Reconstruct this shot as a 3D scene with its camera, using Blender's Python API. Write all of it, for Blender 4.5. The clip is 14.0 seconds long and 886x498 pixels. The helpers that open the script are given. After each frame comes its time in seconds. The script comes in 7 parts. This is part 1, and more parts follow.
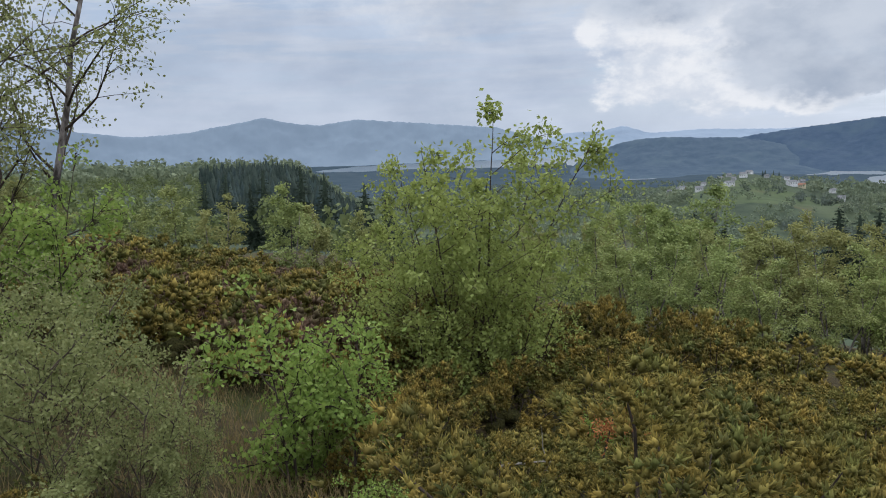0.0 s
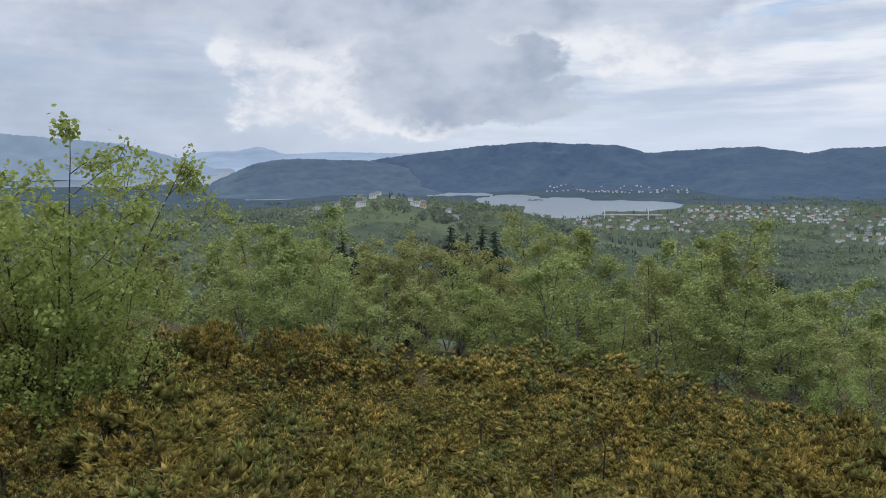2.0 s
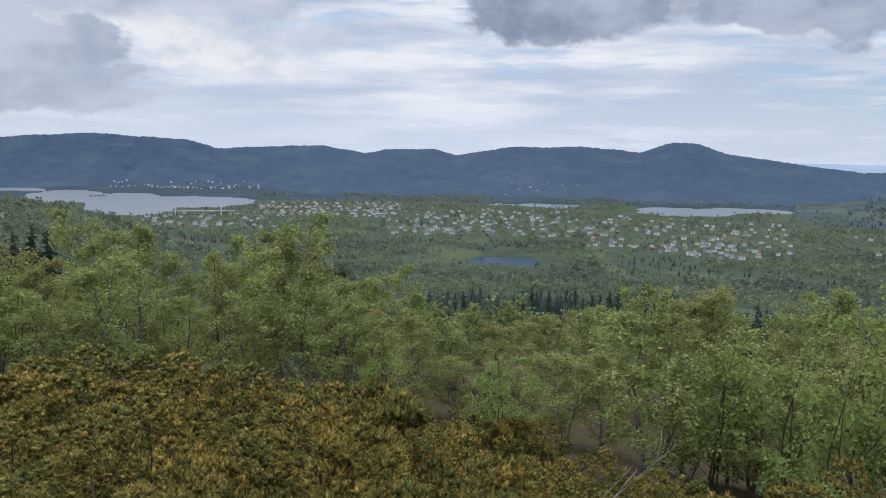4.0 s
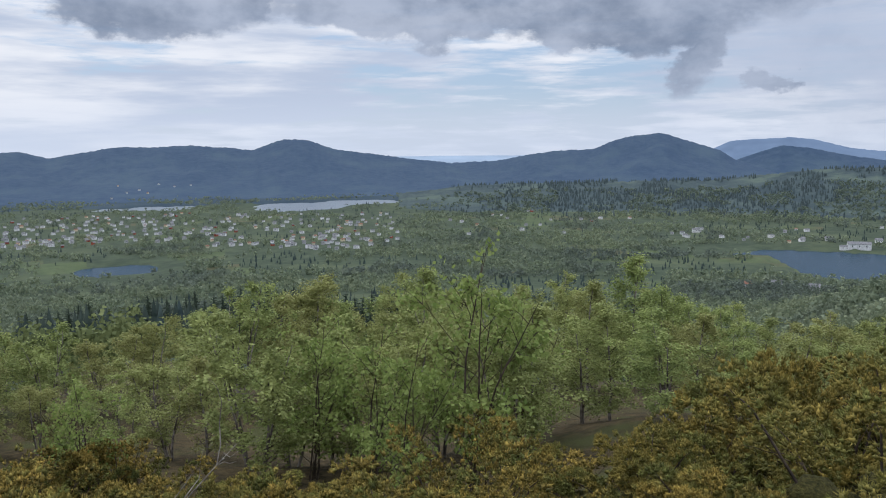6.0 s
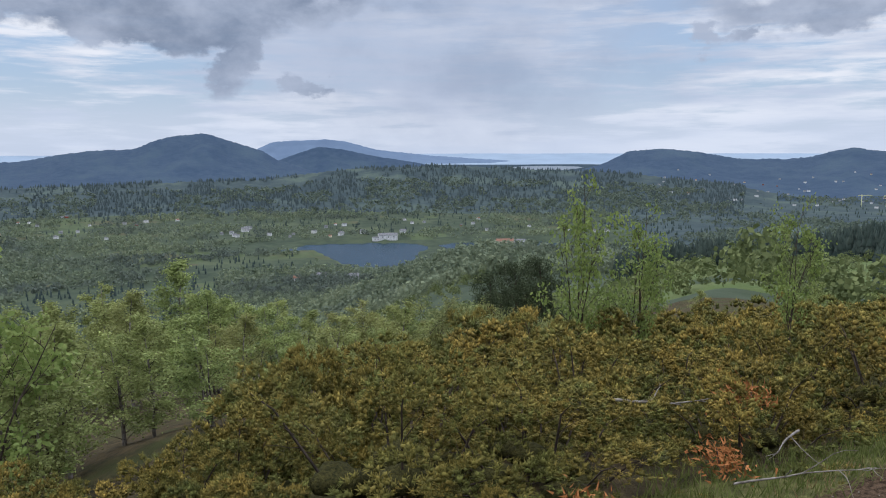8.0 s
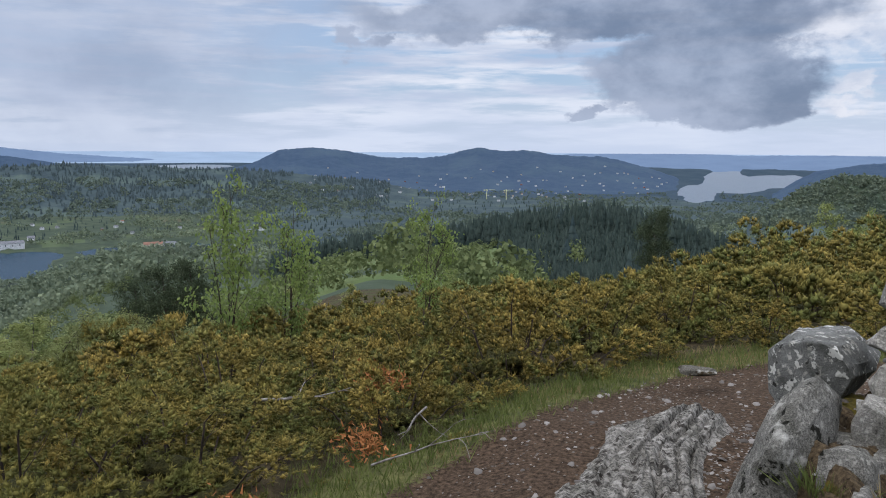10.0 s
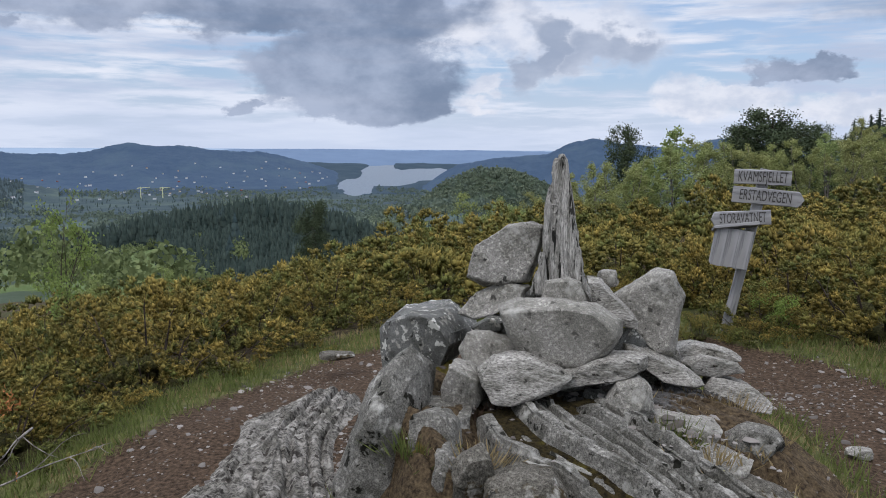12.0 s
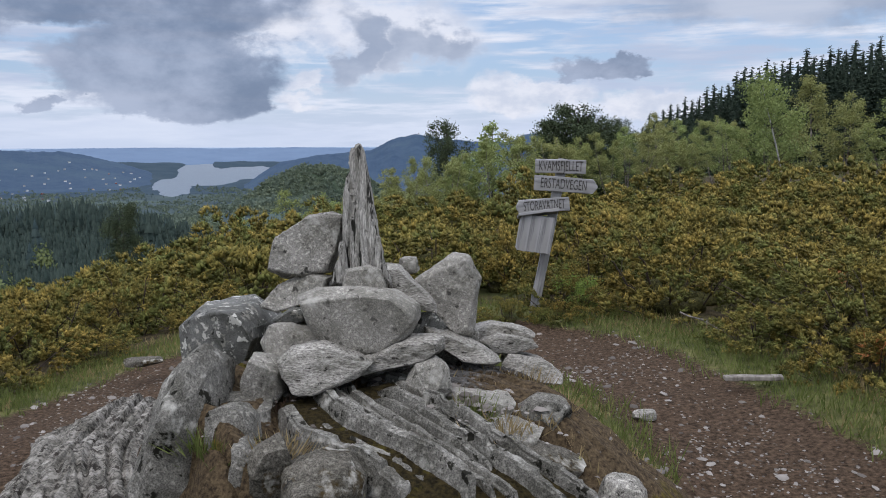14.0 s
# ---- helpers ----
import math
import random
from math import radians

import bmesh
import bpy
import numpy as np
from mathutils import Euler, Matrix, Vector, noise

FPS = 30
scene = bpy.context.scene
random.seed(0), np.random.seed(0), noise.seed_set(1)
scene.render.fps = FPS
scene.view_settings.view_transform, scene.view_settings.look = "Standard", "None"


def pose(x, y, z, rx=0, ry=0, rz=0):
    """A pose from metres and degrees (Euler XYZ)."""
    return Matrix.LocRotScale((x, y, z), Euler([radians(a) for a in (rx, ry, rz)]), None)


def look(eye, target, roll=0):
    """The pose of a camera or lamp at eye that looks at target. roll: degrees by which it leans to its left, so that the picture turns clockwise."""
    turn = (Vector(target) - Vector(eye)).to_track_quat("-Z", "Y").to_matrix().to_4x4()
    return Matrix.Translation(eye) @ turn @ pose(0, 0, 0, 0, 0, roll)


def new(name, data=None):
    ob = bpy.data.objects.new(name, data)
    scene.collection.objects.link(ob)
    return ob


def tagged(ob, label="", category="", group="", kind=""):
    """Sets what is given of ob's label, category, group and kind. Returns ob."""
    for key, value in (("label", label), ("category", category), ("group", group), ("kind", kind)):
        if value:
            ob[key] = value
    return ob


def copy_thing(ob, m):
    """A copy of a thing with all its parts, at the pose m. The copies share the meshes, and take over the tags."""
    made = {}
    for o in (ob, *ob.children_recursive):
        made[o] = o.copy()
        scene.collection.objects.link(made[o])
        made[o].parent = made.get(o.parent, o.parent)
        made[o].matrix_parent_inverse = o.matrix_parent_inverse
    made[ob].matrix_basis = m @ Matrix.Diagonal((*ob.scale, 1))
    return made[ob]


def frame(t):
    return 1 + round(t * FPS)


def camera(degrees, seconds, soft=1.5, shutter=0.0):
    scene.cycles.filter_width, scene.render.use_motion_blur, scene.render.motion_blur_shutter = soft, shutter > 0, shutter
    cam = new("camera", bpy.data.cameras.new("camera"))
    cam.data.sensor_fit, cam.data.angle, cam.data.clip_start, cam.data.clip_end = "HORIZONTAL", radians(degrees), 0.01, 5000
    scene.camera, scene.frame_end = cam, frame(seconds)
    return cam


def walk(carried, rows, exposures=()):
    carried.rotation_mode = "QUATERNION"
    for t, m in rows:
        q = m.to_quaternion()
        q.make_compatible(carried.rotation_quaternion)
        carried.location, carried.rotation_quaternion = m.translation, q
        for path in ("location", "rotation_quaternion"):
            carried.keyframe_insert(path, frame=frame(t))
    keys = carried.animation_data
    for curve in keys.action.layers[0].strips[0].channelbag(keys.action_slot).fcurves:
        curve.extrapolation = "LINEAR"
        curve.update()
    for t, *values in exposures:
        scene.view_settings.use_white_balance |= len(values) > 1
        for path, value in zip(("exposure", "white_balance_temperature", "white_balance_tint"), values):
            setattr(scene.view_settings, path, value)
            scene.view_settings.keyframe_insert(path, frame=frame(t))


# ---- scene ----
cam = camera(58.47, 14.0, soft=1.0)
# seconds, x, y, z, yaw, pitch, roll
ROWS = [
    (0, 0.756, -0.226, 1.592, 0.19, -7.64, -2.33),
    (0.5, 0.867, -0.255, 1.612, -6.14, -7.37, -1.73),
    (1, 0.976, -0.302, 1.626, -14.21, -6.93, -1.46),
    (1.5, 1.065, -0.347, 1.612, -20.98, -6.84, -1.15),
    (2, 1.142, -0.398, 1.612, -25.71, -6.89, -0.80),
    (2.5, 1.215, -0.446, 1.614, -32.21, -6.91, -0.08),
    (3, 1.249, -0.473, 1.614, -40.24, -6.96, 0.68),
    (3.5, 1.240, -0.488, 1.601, -49.36, -7.13, 1.06),
    (3.7, 1.249, -0.505, 1.598, -52.05, -7.13, 1.06),
    (5.8, 1.499, -0.838, 1.575, -80.85, -7.27, -0.31),
    (6, 1.522, -0.884, 1.576, -83.18, -7.21, -0.57),
    (6.5, 1.570, -0.984, 1.573, -90.71, -7.18, -0.80),
    (7, 1.597, -1.053, 1.583, -98.71, -7.25, -0.46),
    (7.5, 1.587, -1.087, 1.592, -105.75, -7.32, -0.59),
    (8, 1.577, -1.092, 1.608, -115.11, -7.37, -0.16),
    (8.2, 1.572, -1.100, 1.610, -117.85, -7.41, -0.06),
    (10.3, 1.473, -1.187, 1.624, -143.57, -7.40, 0.32),
    (10.5, 1.457, -1.212, 1.619, -146.13, -7.37, 0.33),
    (11, 1.413, -1.266, 1.618, -153.20, -7.41, 0.57),
    (11.5, 1.363, -1.279, 1.608, -159.21, -7.50, 0.55),
    (12, 1.312, -1.298, 1.594, -163.92, -7.64, 0.42),
    (12.5, 1.254, -1.309, 1.578, -168.90, -7.83, 0.23),
    (13, 1.226, -1.301, 1.573, -173.04, -7.91, 0.01),
    (13.5, 1.200, -1.295, 1.569, -176.28, -7.92, 0.06),
    (14, 1.194, -1.292, 1.568, -176.46, -7.88, -0.19),
]
walk(cam, [(t, pose(x, y, z, 0, 0, yaw) @ pose(0, 0, 0, 90 + pitch) @ pose(0, 0, 0, 0, 0, roll)) for t, x, y, z, yaw, pitch, roll in ROWS],
     exposures=[(0.0, 0.12, 6480, 11), (3.7, 0.06, 6400, 12), (6.0, 0.08, 6400, 13), (10.3, 0.03, 6200, 14), (14.0, 0.05, 6220, 15)])

# ---------------------------------------------------------------- helpers
CX, CY, EYE = 1.3, -0.9, 1.6


def at_az(az, r):
    """Plan place at a bearing (degrees clockwise from +y) and distance from the summit."""
    a = radians(az)
    return CX + r * math.sin(a), CY + r * math.cos(a)


def hash2(ix, iy, seed):
    h = (ix.astype(np.int64) * 374761393 + iy.astype(np.int64) * 668265263 + seed * 974634777) & 0xFFFFFFFF
    h = ((h ^ (h >> 13)) * 1274126177) & 0xFFFFFFFF
    return ((h ^ (h >> 16)) & 0xFFFF) / 65535.0


def vnoise(x, y, seed=0):
    """Smooth value noise in -1..1 on arrays."""
    x, y = np.asarray(x, float), np.asarray(y, float)
    ix, iy = np.floor(x), np.floor(y)
    fx, fy = x - ix, y - iy
    fx, fy = fx * fx * (3 - 2 * fx), fy * fy * (3 - 2 * fy)
    a, b = hash2(ix, iy, seed), hash2(ix + 1, iy, seed)
    c, d = hash2(ix, iy + 1, seed), hash2(ix + 1, iy + 1, seed)
    return 2 * ((a * (1 - fx) + b * fx) * (1 - fy) + (c * (1 - fx) + d * fx) * fy) - 1


def fbm(x, y, octaves=4, seed=0):
    total, amp = 0.0, 0.5
    for k in range(octaves):
        total = total + amp * vnoise(x * 2 ** k, y * 2 ** k, seed + 17 * k)
        amp *= 0.5
    return total


def mesh_of(name, verts, faces, smooth=False, slots=None):
    """A mesh from an array of places and an array (n x 3 or n x 4) or list of faces."""
    me = bpy.data.meshes.new(name)
    verts = np.asarray(verts, np.float32).reshape(-1, 3)
    if isinstance(faces, np.ndarray):
        n, k = faces.shape
        me.vertices.add(len(verts))
        me.vertices.foreach_set("co", verts.ravel())
        me.loops.add(n * k)
        me.loops.foreach_set("vertex_index", faces.astype(np.int32).ravel())
        me.polygons.add(n)
        me.polygons.foreach_set("loop_start", (np.arange(n) * k).astype(np.int32))
        me.update(calc_edges=True)
    else:
        me.from_pydata(verts.tolist(), [], faces)
    if smooth:
        me.polygons.foreach_set("use_smooth", np.ones(len(me.polygons), bool))
    if slots is not None:
        me.polygons.foreach_set("material_index", np.asarray(slots, np.int32))
    me.update()
    return me


def thing(name, label, category, group="", kind="", data=None, m=None):
    ob = tagged(new(name, data), label, category, group, kind)
    if m is not None:
        ob.matrix_world = m
    return ob


def part(name, me, material, parent, label=""):
    """One mesh object under a thing or a part."""
    ob = new(name, me)
    if material is not None and not me.materials:
        me.materials.append(material)
    ob.parent = parent
    if label:
        ob["label"] = label
    return ob


# ---------------------------------------------------------------- light: bright broken overcast, veiled sun
def build_world():
    world = bpy.data.worlds.new("sky")
    scene.world = world
    world.use_nodes = True
    nt = world.node_tree
    nt.nodes.clear()
    N, L = nt.nodes, nt.links

    def put(kind, **kw):
        n = N.new(kind)
        for k, v in kw.items():
            setattr(n, k, v)
        return n

    def link(value, socket):
        if isinstance(value, (int, float, tuple)):
            socket.default_value = value
        else:
            L.new(value, socket)

    def calc(op, a, b=0.0, c=0.0):
        n = put("ShaderNodeMath", operation=op)
        for v, s in zip((a, b, c), n.inputs):
            link(v, s)
        return n.outputs[0]

    def ramp(v, lo, hi):
        n = put("ShaderNodeMapRange", interpolation_type="SMOOTHSTEP")
        link(v, n.inputs[0]), link(lo, n.inputs[1]), link(hi, n.inputs[2])
        return n.outputs[0]

    def blend(f, a, b):
        n = put("ShaderNodeMix", data_type="RGBA")
        link(f, n.inputs[0]), link(a, n.inputs[6]), link(b, n.inputs[7])
        return n.outputs[2]

    def cloud_noise(scale, stretch, detail=6.0, rough=0.55, off=0.0):
        m = put("ShaderNodeMapping")
        m.inputs["Scale"].default_value = (1, 1, stretch)
        m.inputs["Location"].default_value = (off, off * 0.7, off * 0.3)
        L.new(way, m.inputs["Vector"])
        n = put("ShaderNodeTexNoise")
        n.inputs["Scale"].default_value, n.inputs["Detail"].default_value, n.inputs["Roughness"].default_value = scale, detail, rough
        L.new(m.outputs[0], n.inputs["Vector"])
        return n.outputs[0]

    way = put("ShaderNodeTexCoord").outputs["Generated"]
    xyz = put("ShaderNodeSeparateXYZ")
    L.new(way, xyz.inputs[0])
    x, y, z = xyz.outputs
    az = calc("ADD", calc("MULTIPLY", calc("ARCTAN2", calc("MULTIPLY", y, -1.0), x), 57.2958), 90.0)
    el = calc("MULTIPLY", calc("ARCSINE", z), 57.2958)
    billow, fine, streak = cloud_noise(7, 1.7, 7, 0.55), cloud_noise(24, 1.6, 6, 0.58, 3.0), cloud_noise(3.6, 8.0, 6, 0.55, 7.0)
    wisp = cloud_noise(9, 9.0, 7, 0.58, 11.0)
    broad = cloud_noise(2.2, 2.5, 3, 0.5, 5.0)
    wob_a = calc("ADD", calc("MULTIPLY", calc("SUBTRACT", billow, 0.5), 16.0), calc("MULTIPLY", calc("SUBTRACT", fine, 0.5), 6.0))
    wob_e = calc("ADD", calc("MULTIPLY", calc("SUBTRACT", cloud_noise(8, 1.7, 7, 0.55, 19.0), 0.5), 6.5), calc("MULTIPLY", calc("SUBTRACT", fine, 0.5), 2.6))
    azw, elw = calc("ADD", az, wob_a), calc("ADD", el, wob_e)

    def mass(a0, e0, ha, he, soft=0.5):
        """How far a direction lies within a cloud round the bearing a0 and height e0."""
        u, v = calc("DIVIDE", calc("SUBTRACT", azw, a0), ha), calc("DIVIDE", calc("SUBTRACT", elw, e0), he)
        d = calc("SQRT", calc("ADD", calc("MULTIPLY", u, u), calc("MULTIPLY", v, v)))
        return calc("SUBTRACT", 1.0, ramp(d, 1.0 - soft, 1.0 + soft))

    def masses(rows):
        out = None
        for row in rows:
            m = mass(*row)
            out = m if out is None else calc("MAXIMUM", out, m)
        return out

    sky = put("ShaderNodeTexSky", sky_type="NISHITA", sun_disc=False)
    sky.sun_elevation, sky.sun_rotation = radians(SUN_EL), radians(SUN_AZ)
    blue = put("ShaderNodeMix", data_type="RGBA", blend_type="MULTIPLY")
    blue.inputs[0].default_value = 1.0
    L.new(sky.outputs[0], blue.inputs[6])
    blue.inputs[7].default_value = (0.1, 0.1, 0.1, 1)
    haze = (0.62, 0.70, 0.82, 1)
    clear = blend(0.55, blue.outputs[2], (0.40, 0.56, 0.80, 1))
    veil = blend(ramp(streak, 0.36, 0.64), (0.47, 0.55, 0.68, 1), (0.78, 0.82, 0.87, 1))
    layer = blend(ramp(calc("ADD", calc("MULTIPLY", broad, 0.5), calc("MULTIPLY", wisp, 0.5)), 0.40, 0.53), clear, veil)
    # the layer thickens towards the horizon into a bright band
    col = blend(calc("MULTIPLY", calc("SUBTRACT", 1.0, ramp(el, 0.0, 5.0)), 0.7), layer, haze)
    # pale shower haze
    rain = masses([(-12.0, 4.0, 32.0, 9.0, 0.7), (116.0, 8.0, 14.0, 7.0, 0.6)])
    col = blend(calc("MULTIPLY", rain, 0.8), col, blend(ramp(billow, 0.3, 0.7), (0.34, 0.41, 0.53, 1), (0.47, 0.54, 0.66, 1)))
    # bright cumulus edges, then the grey bodies
    white = masses([(19.0, 6.0, 7.0, 5.0, 0.15), (23.0, 3.2, 6.5, 2.0, 0.15), (29.5, 7.6, 5.0, 2.6, 0.15), (38.0, 6.9, 9.0, 1.6, 0.4), (182.5, 3.3, 4.3, 1.2, 0.25), (192.0, 2.4, 4.5, 0.9, 0.3), (170.5, 7.2, 9.0, 2.4, 0.4),
                    (5.0, 12.0, 12.0, 3.0, 0.7), (28.0, 8.6, 8.0, 1.5, 0.4), (165.5, 3.0, 2.0, 0.6, 0.4)])
    col = blend(calc("MULTIPLY", white, 0.85), col, blend(ramp(fine, 0.35, 0.62), (0.60, 0.65, 0.73, 1), (0.80, 0.82, 0.85, 1)))
    pale = masses([(26.5, 5.6, 6.8, 3.6, 0.16), (32.0, 3.0, 6.0, 1.4, 0.2), (24.0, 9.8, 24.0, 1.9, 0.5), (174.5, 6.3, 4.0, 1.2, 0.35), (169.5, 6.0, 2.0, 2.2, 0.35), (201.0, 8.8, 13.0, 1.8, 0.5)])
    col = blend(calc("MULTIPLY", pale, 0.9), col, blend(ramp(billow, 0.34, 0.62), (0.31, 0.375, 0.48, 1), (0.50, 0.56, 0.65, 1)))
    grey = masses([(64.0, 9.4, 8.0, 2.3, 0.2), (90.0, 9.9, 21.0, 1.9, 0.2), (101.0, 6.4, 2.4, 2.6, 0.25), (106.5, 4.4, 1.1, 0.8, 0.35), (96.0, 8.4, 9.0, 1.6, 0.25),
                   (150.0, 9.2, 17.0, 2.2, 0.2), (157.5, 5.2, 6.8, 3.3, 0.18), (159.5, 2.6, 3.2, 1.5, 0.2), (152.0, 2.5, 1.5, 0.5, 0.3), (136.0, 7.0, 1.2, 0.8, 0.4), (188.0, 4.6, 2.6, 0.7, 0.2)])
    body = blend(ramp(calc("ADD", calc("MULTIPLY", billow, 0.75), calc("MULTIPLY", fine, 0.25)), 0.34, 0.64), (0.17, 0.225, 0.32, 1), (0.40, 0.465, 0.575, 1))
    col = blend(calc("MULTIPLY", grey, 0.92), col, body)
    # overhead: closed bright cloud
    col = blend(ramp(el, 11.0, 34.0), col, blend(broad, (1.25, 1.36, 1.55, 1), (1.85, 1.92, 2.05, 1)))
    back = put("ShaderNodeBackground")
    L.new(col, back.inputs[0])
    back.inputs[1].default_value = SKY_STRENGTH
    out = put("ShaderNodeOutputWorld")
    L.new(back.outputs[0], out.inputs[0])


SUN_AZ, SUN_EL, SKY_STRENGTH = 15.0, 56.0, 1.0
build_world()
sun = new("sun", bpy.data.lights.new("sun", "SUN"))
sun.data.energy, sun.data.angle, sun.data.color = 1.1, radians(12), (1.0, 0.95, 0.88)
sun.matrix_world = look((math.sin(radians(SUN_AZ)) * math.cos(radians(SUN_EL)) * 50, math.cos(radians(SUN_AZ)) * math.cos(radians(SUN_EL)) * 50, math.sin(radians(SUN_EL)) * 50), (0, 0, 0))


# ---------------------------------------------------------------- materials
def material(name, dark, light, rough=0.85, scale=3.0, bump=0.0, bump_scale=None, island=0.0, translucent=0.0, haze_glow=None, extra=None, metal=0.0, spec=0.10,
             third=None, third_scale=0.7, third_cut=(0.5, 0.62), stretch=(1, 1, 1), detail=6.0, objr=0.0, objtint=None, masks=(), crisp=(0.36, 0.66), tone=0.0, lichen=None):
    """Two colours mixed by grain, a third in larger patches, random tint for each island or object, fine relief."""
    m = bpy.data.materials.new(name)
    m.use_nodes = True
    nt = m.node_tree
    N, L = nt.nodes, nt.links
    bsdf = N["Principled BSDF"]
    bsdf.inputs["Roughness"].default_value, bsdf.inputs["Metallic"].default_value = rough, metal
    bsdf.inputs["Specular IOR Level"].default_value = spec
    co = N.new("ShaderNodeTexCoord").outputs["Object"]
    mp = N.new("ShaderNodeMapping")
    mp.inputs["Scale"].default_value = stretch
    L.new(co, mp.inputs[0])
    co = mp.outputs[0]

    def noise_of(s, d=detail):
        n = N.new("ShaderNodeTexNoise")
        n.inputs["Scale"].default_value, n.inputs["Detail"].default_value, n.inputs["Roughness"].default_value = s, d, 0.62
        L.new(co, n.inputs["Vector"])
        return n.outputs[0]

    def mixed(f, a, b):
        n = N.new("ShaderNodeMix")
        n.data_type = "RGBA"
        for v, s in ((f, n.inputs[0]), (a, n.inputs[6]), (b, n.inputs[7])):
            if isinstance(v, (float, int, tuple)):
                s.default_value = v
            else:
                L.new(v, s)
        return n.outputs[2]

    def cut(v, lo, hi):
        n = N.new("ShaderNodeMapRange")
        L.new(v, n.inputs[0])
        n.inputs[1].default_value, n.inputs[2].default_value = lo, hi
        return n.outputs[0]

    grain = noise_of(scale)
    f = cut(grain, *crisp)
    if island or objr:
        if island:
            rnd = N.new("ShaderNodeNewGeometry").outputs["Random Per Island"]
        else:
            rnd = N.new("ShaderNodeObjectInfo").outputs["Random"]
        k = N.new("ShaderNodeMix")
        k.data_type = "FLOAT"
        k.inputs[0].default_value = island or objr
        L.new(f, k.inputs[2]), L.new(rnd, k.inputs[3])
        f = k.outputs[0]
    col = mixed(f, (*dark, 1), (*light, 1))
    if third:
        col = mixed(cut(noise_of(third_scale, 5.0), *third_cut), col, (*third, 1))
    if extra:
        colour, s, lo, hi = extra
        col = mixed(cut(noise_of(s, 4.0), lo, hi), col, (*colour, 1))
    if tone:
        k = N.new("ShaderNodeMix")
        k.data_type, k.blend_type = "RGBA", "MULTIPLY"
        L.new(cut(noise_of(7.0, 5.0), 0.38, 0.62), k.inputs[0])
        L.new(col, k.inputs[6])
        k.inputs[7].default_value = (1 - tone, 1 - tone, 1 - tone * 1.05, 1)
        col = k.outputs[2]
    for colour, s, lo, hi in lichen or ():
        col = mixed(cut(noise_of(s, 8.0), lo, hi), col, (*colour, 1))
    if objtint:
        colour, lo, hi, most = objtint
        w = N.new("ShaderNodeMapRange")
        L.new(N.new("ShaderNodeObjectInfo").outputs["Random"], w.inputs[0])
        w.inputs[1].default_value, w.inputs[2].default_value, w.inputs[4].default_value = lo, hi, most
        col = mixed(w.outputs[0], col, (*colour, 1))
    for attribute, a_dark, a_light, a_scale in masks:
        at = N.new("ShaderNodeAttribute")
        at.attribute_name = attribute
        edge = N.new("ShaderNodeMath")
        L.new(at.outputs["Fac"], edge.inputs[0])
        wob = N.new("ShaderNodeMath")
        wob.operation = "MULTIPLY_ADD"
        L.new(noise_of(a_scale * 0.8, 5.0), wob.inputs[0])
        wob.inputs[1].default_value, wob.inputs[2].default_value = 0.9, -0.45
        L.new(wob.outputs[0], edge.inputs[1])
        col = mixed(cut(edge.outputs[0], 0.42, 0.58), col, mixed(cut(noise_of(a_scale), 0.36, 0.66), (*a_dark, 1), (*a_light, 1)))
    L.new(col, bsdf.inputs["Base Color"])
    if bump:
        b = N.new("ShaderNodeBump")
        b.inputs["Strength"].default_value, b.inputs["Distance"].default_value = min(1.0, 0.35 + bump * 40), bump
        L.new(noise_of(bump_scale or scale * 4), b.inputs["Height"])
        L.new(b.outputs[0], bsdf.inputs["Normal"])
    shader = bsdf.outputs[0]
    if translucent:
        t, mix = N.new("ShaderNodeBsdfTranslucent"), N.new("ShaderNodeMixShader")
        L.new(col, t.inputs[0])
        mix.inputs[0].default_value = translucent
        L.new(shader, mix.inputs[1]), L.new(t.outputs[0], mix.inputs[2])
        shader = mix.outputs[0]
    # even blue emission stands in for haze over distant land
    if haze_glow:
        bsdf.inputs["Emission Color"].default_value = (*haze_glow, 1)
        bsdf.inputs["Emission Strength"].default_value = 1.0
    L.new(shader, N["Material Output"].inputs[0])
    return m


M_SUMMIT = material("summit_ground", (0.025, 0.022, 0.012), (0.08, 0.06, 0.03), 0.95, 6.0, 0.02, 60, third=(0.05, 0.055, 0.02), third_scale=0.6,
                    masks=(("turf", (0.05, 0.06, 0.02), (0.15, 0.145, 0.055), 7.0), ("bare", (0.022, 0.0145, 0.0085), (0.108, 0.072, 0.046), 42.0)))
M_MEADOW = material("meadow", (0.075, 0.108, 0.036), (0.115, 0.150, 0.055), 0.95, 0.12, 0.05, 2.0, third=(0.075, 0.085, 0.035), third_scale=0.03)
M_FIELD = material("valley_fields", (0.046, 0.066, 0.034), (0.075, 0.100, 0.048), 0.95, 0.05, third=(0.075, 0.072, 0.042), third_scale=0.01)
M_WOODS = material("wooded_valley", (0.028, 0.042, 0.028), (0.055, 0.074, 0.045), 0.95, 0.05, 0.3, 0.12, third=(0.064, 0.082, 0.046), third_scale=0.012, third_cut=(0.52, 0.66))
# lowland and far woods: haze put into the colour and an even emission
M_FARLAND = material("far_lowland", (0.10, 0.14, 0.19), (0.14, 0.19, 0.25), 0.95, 0.004, haze_glow=(0.17, 0.215, 0.275))
M_FARWOOD = material("hazed_far_woods", (0.008, 0.018, 0.024), (0.026, 0.038, 0.042), 0.95, 0.01, 1.0, 0.03, haze_glow=(0.014, 0.029, 0.052))
M_WATER = material("rippled_water", (0.05, 0.075, 0.10), (0.06, 0.09, 0.12), 0.32, 0.02, 0.8, 0.15, spec=0.5)
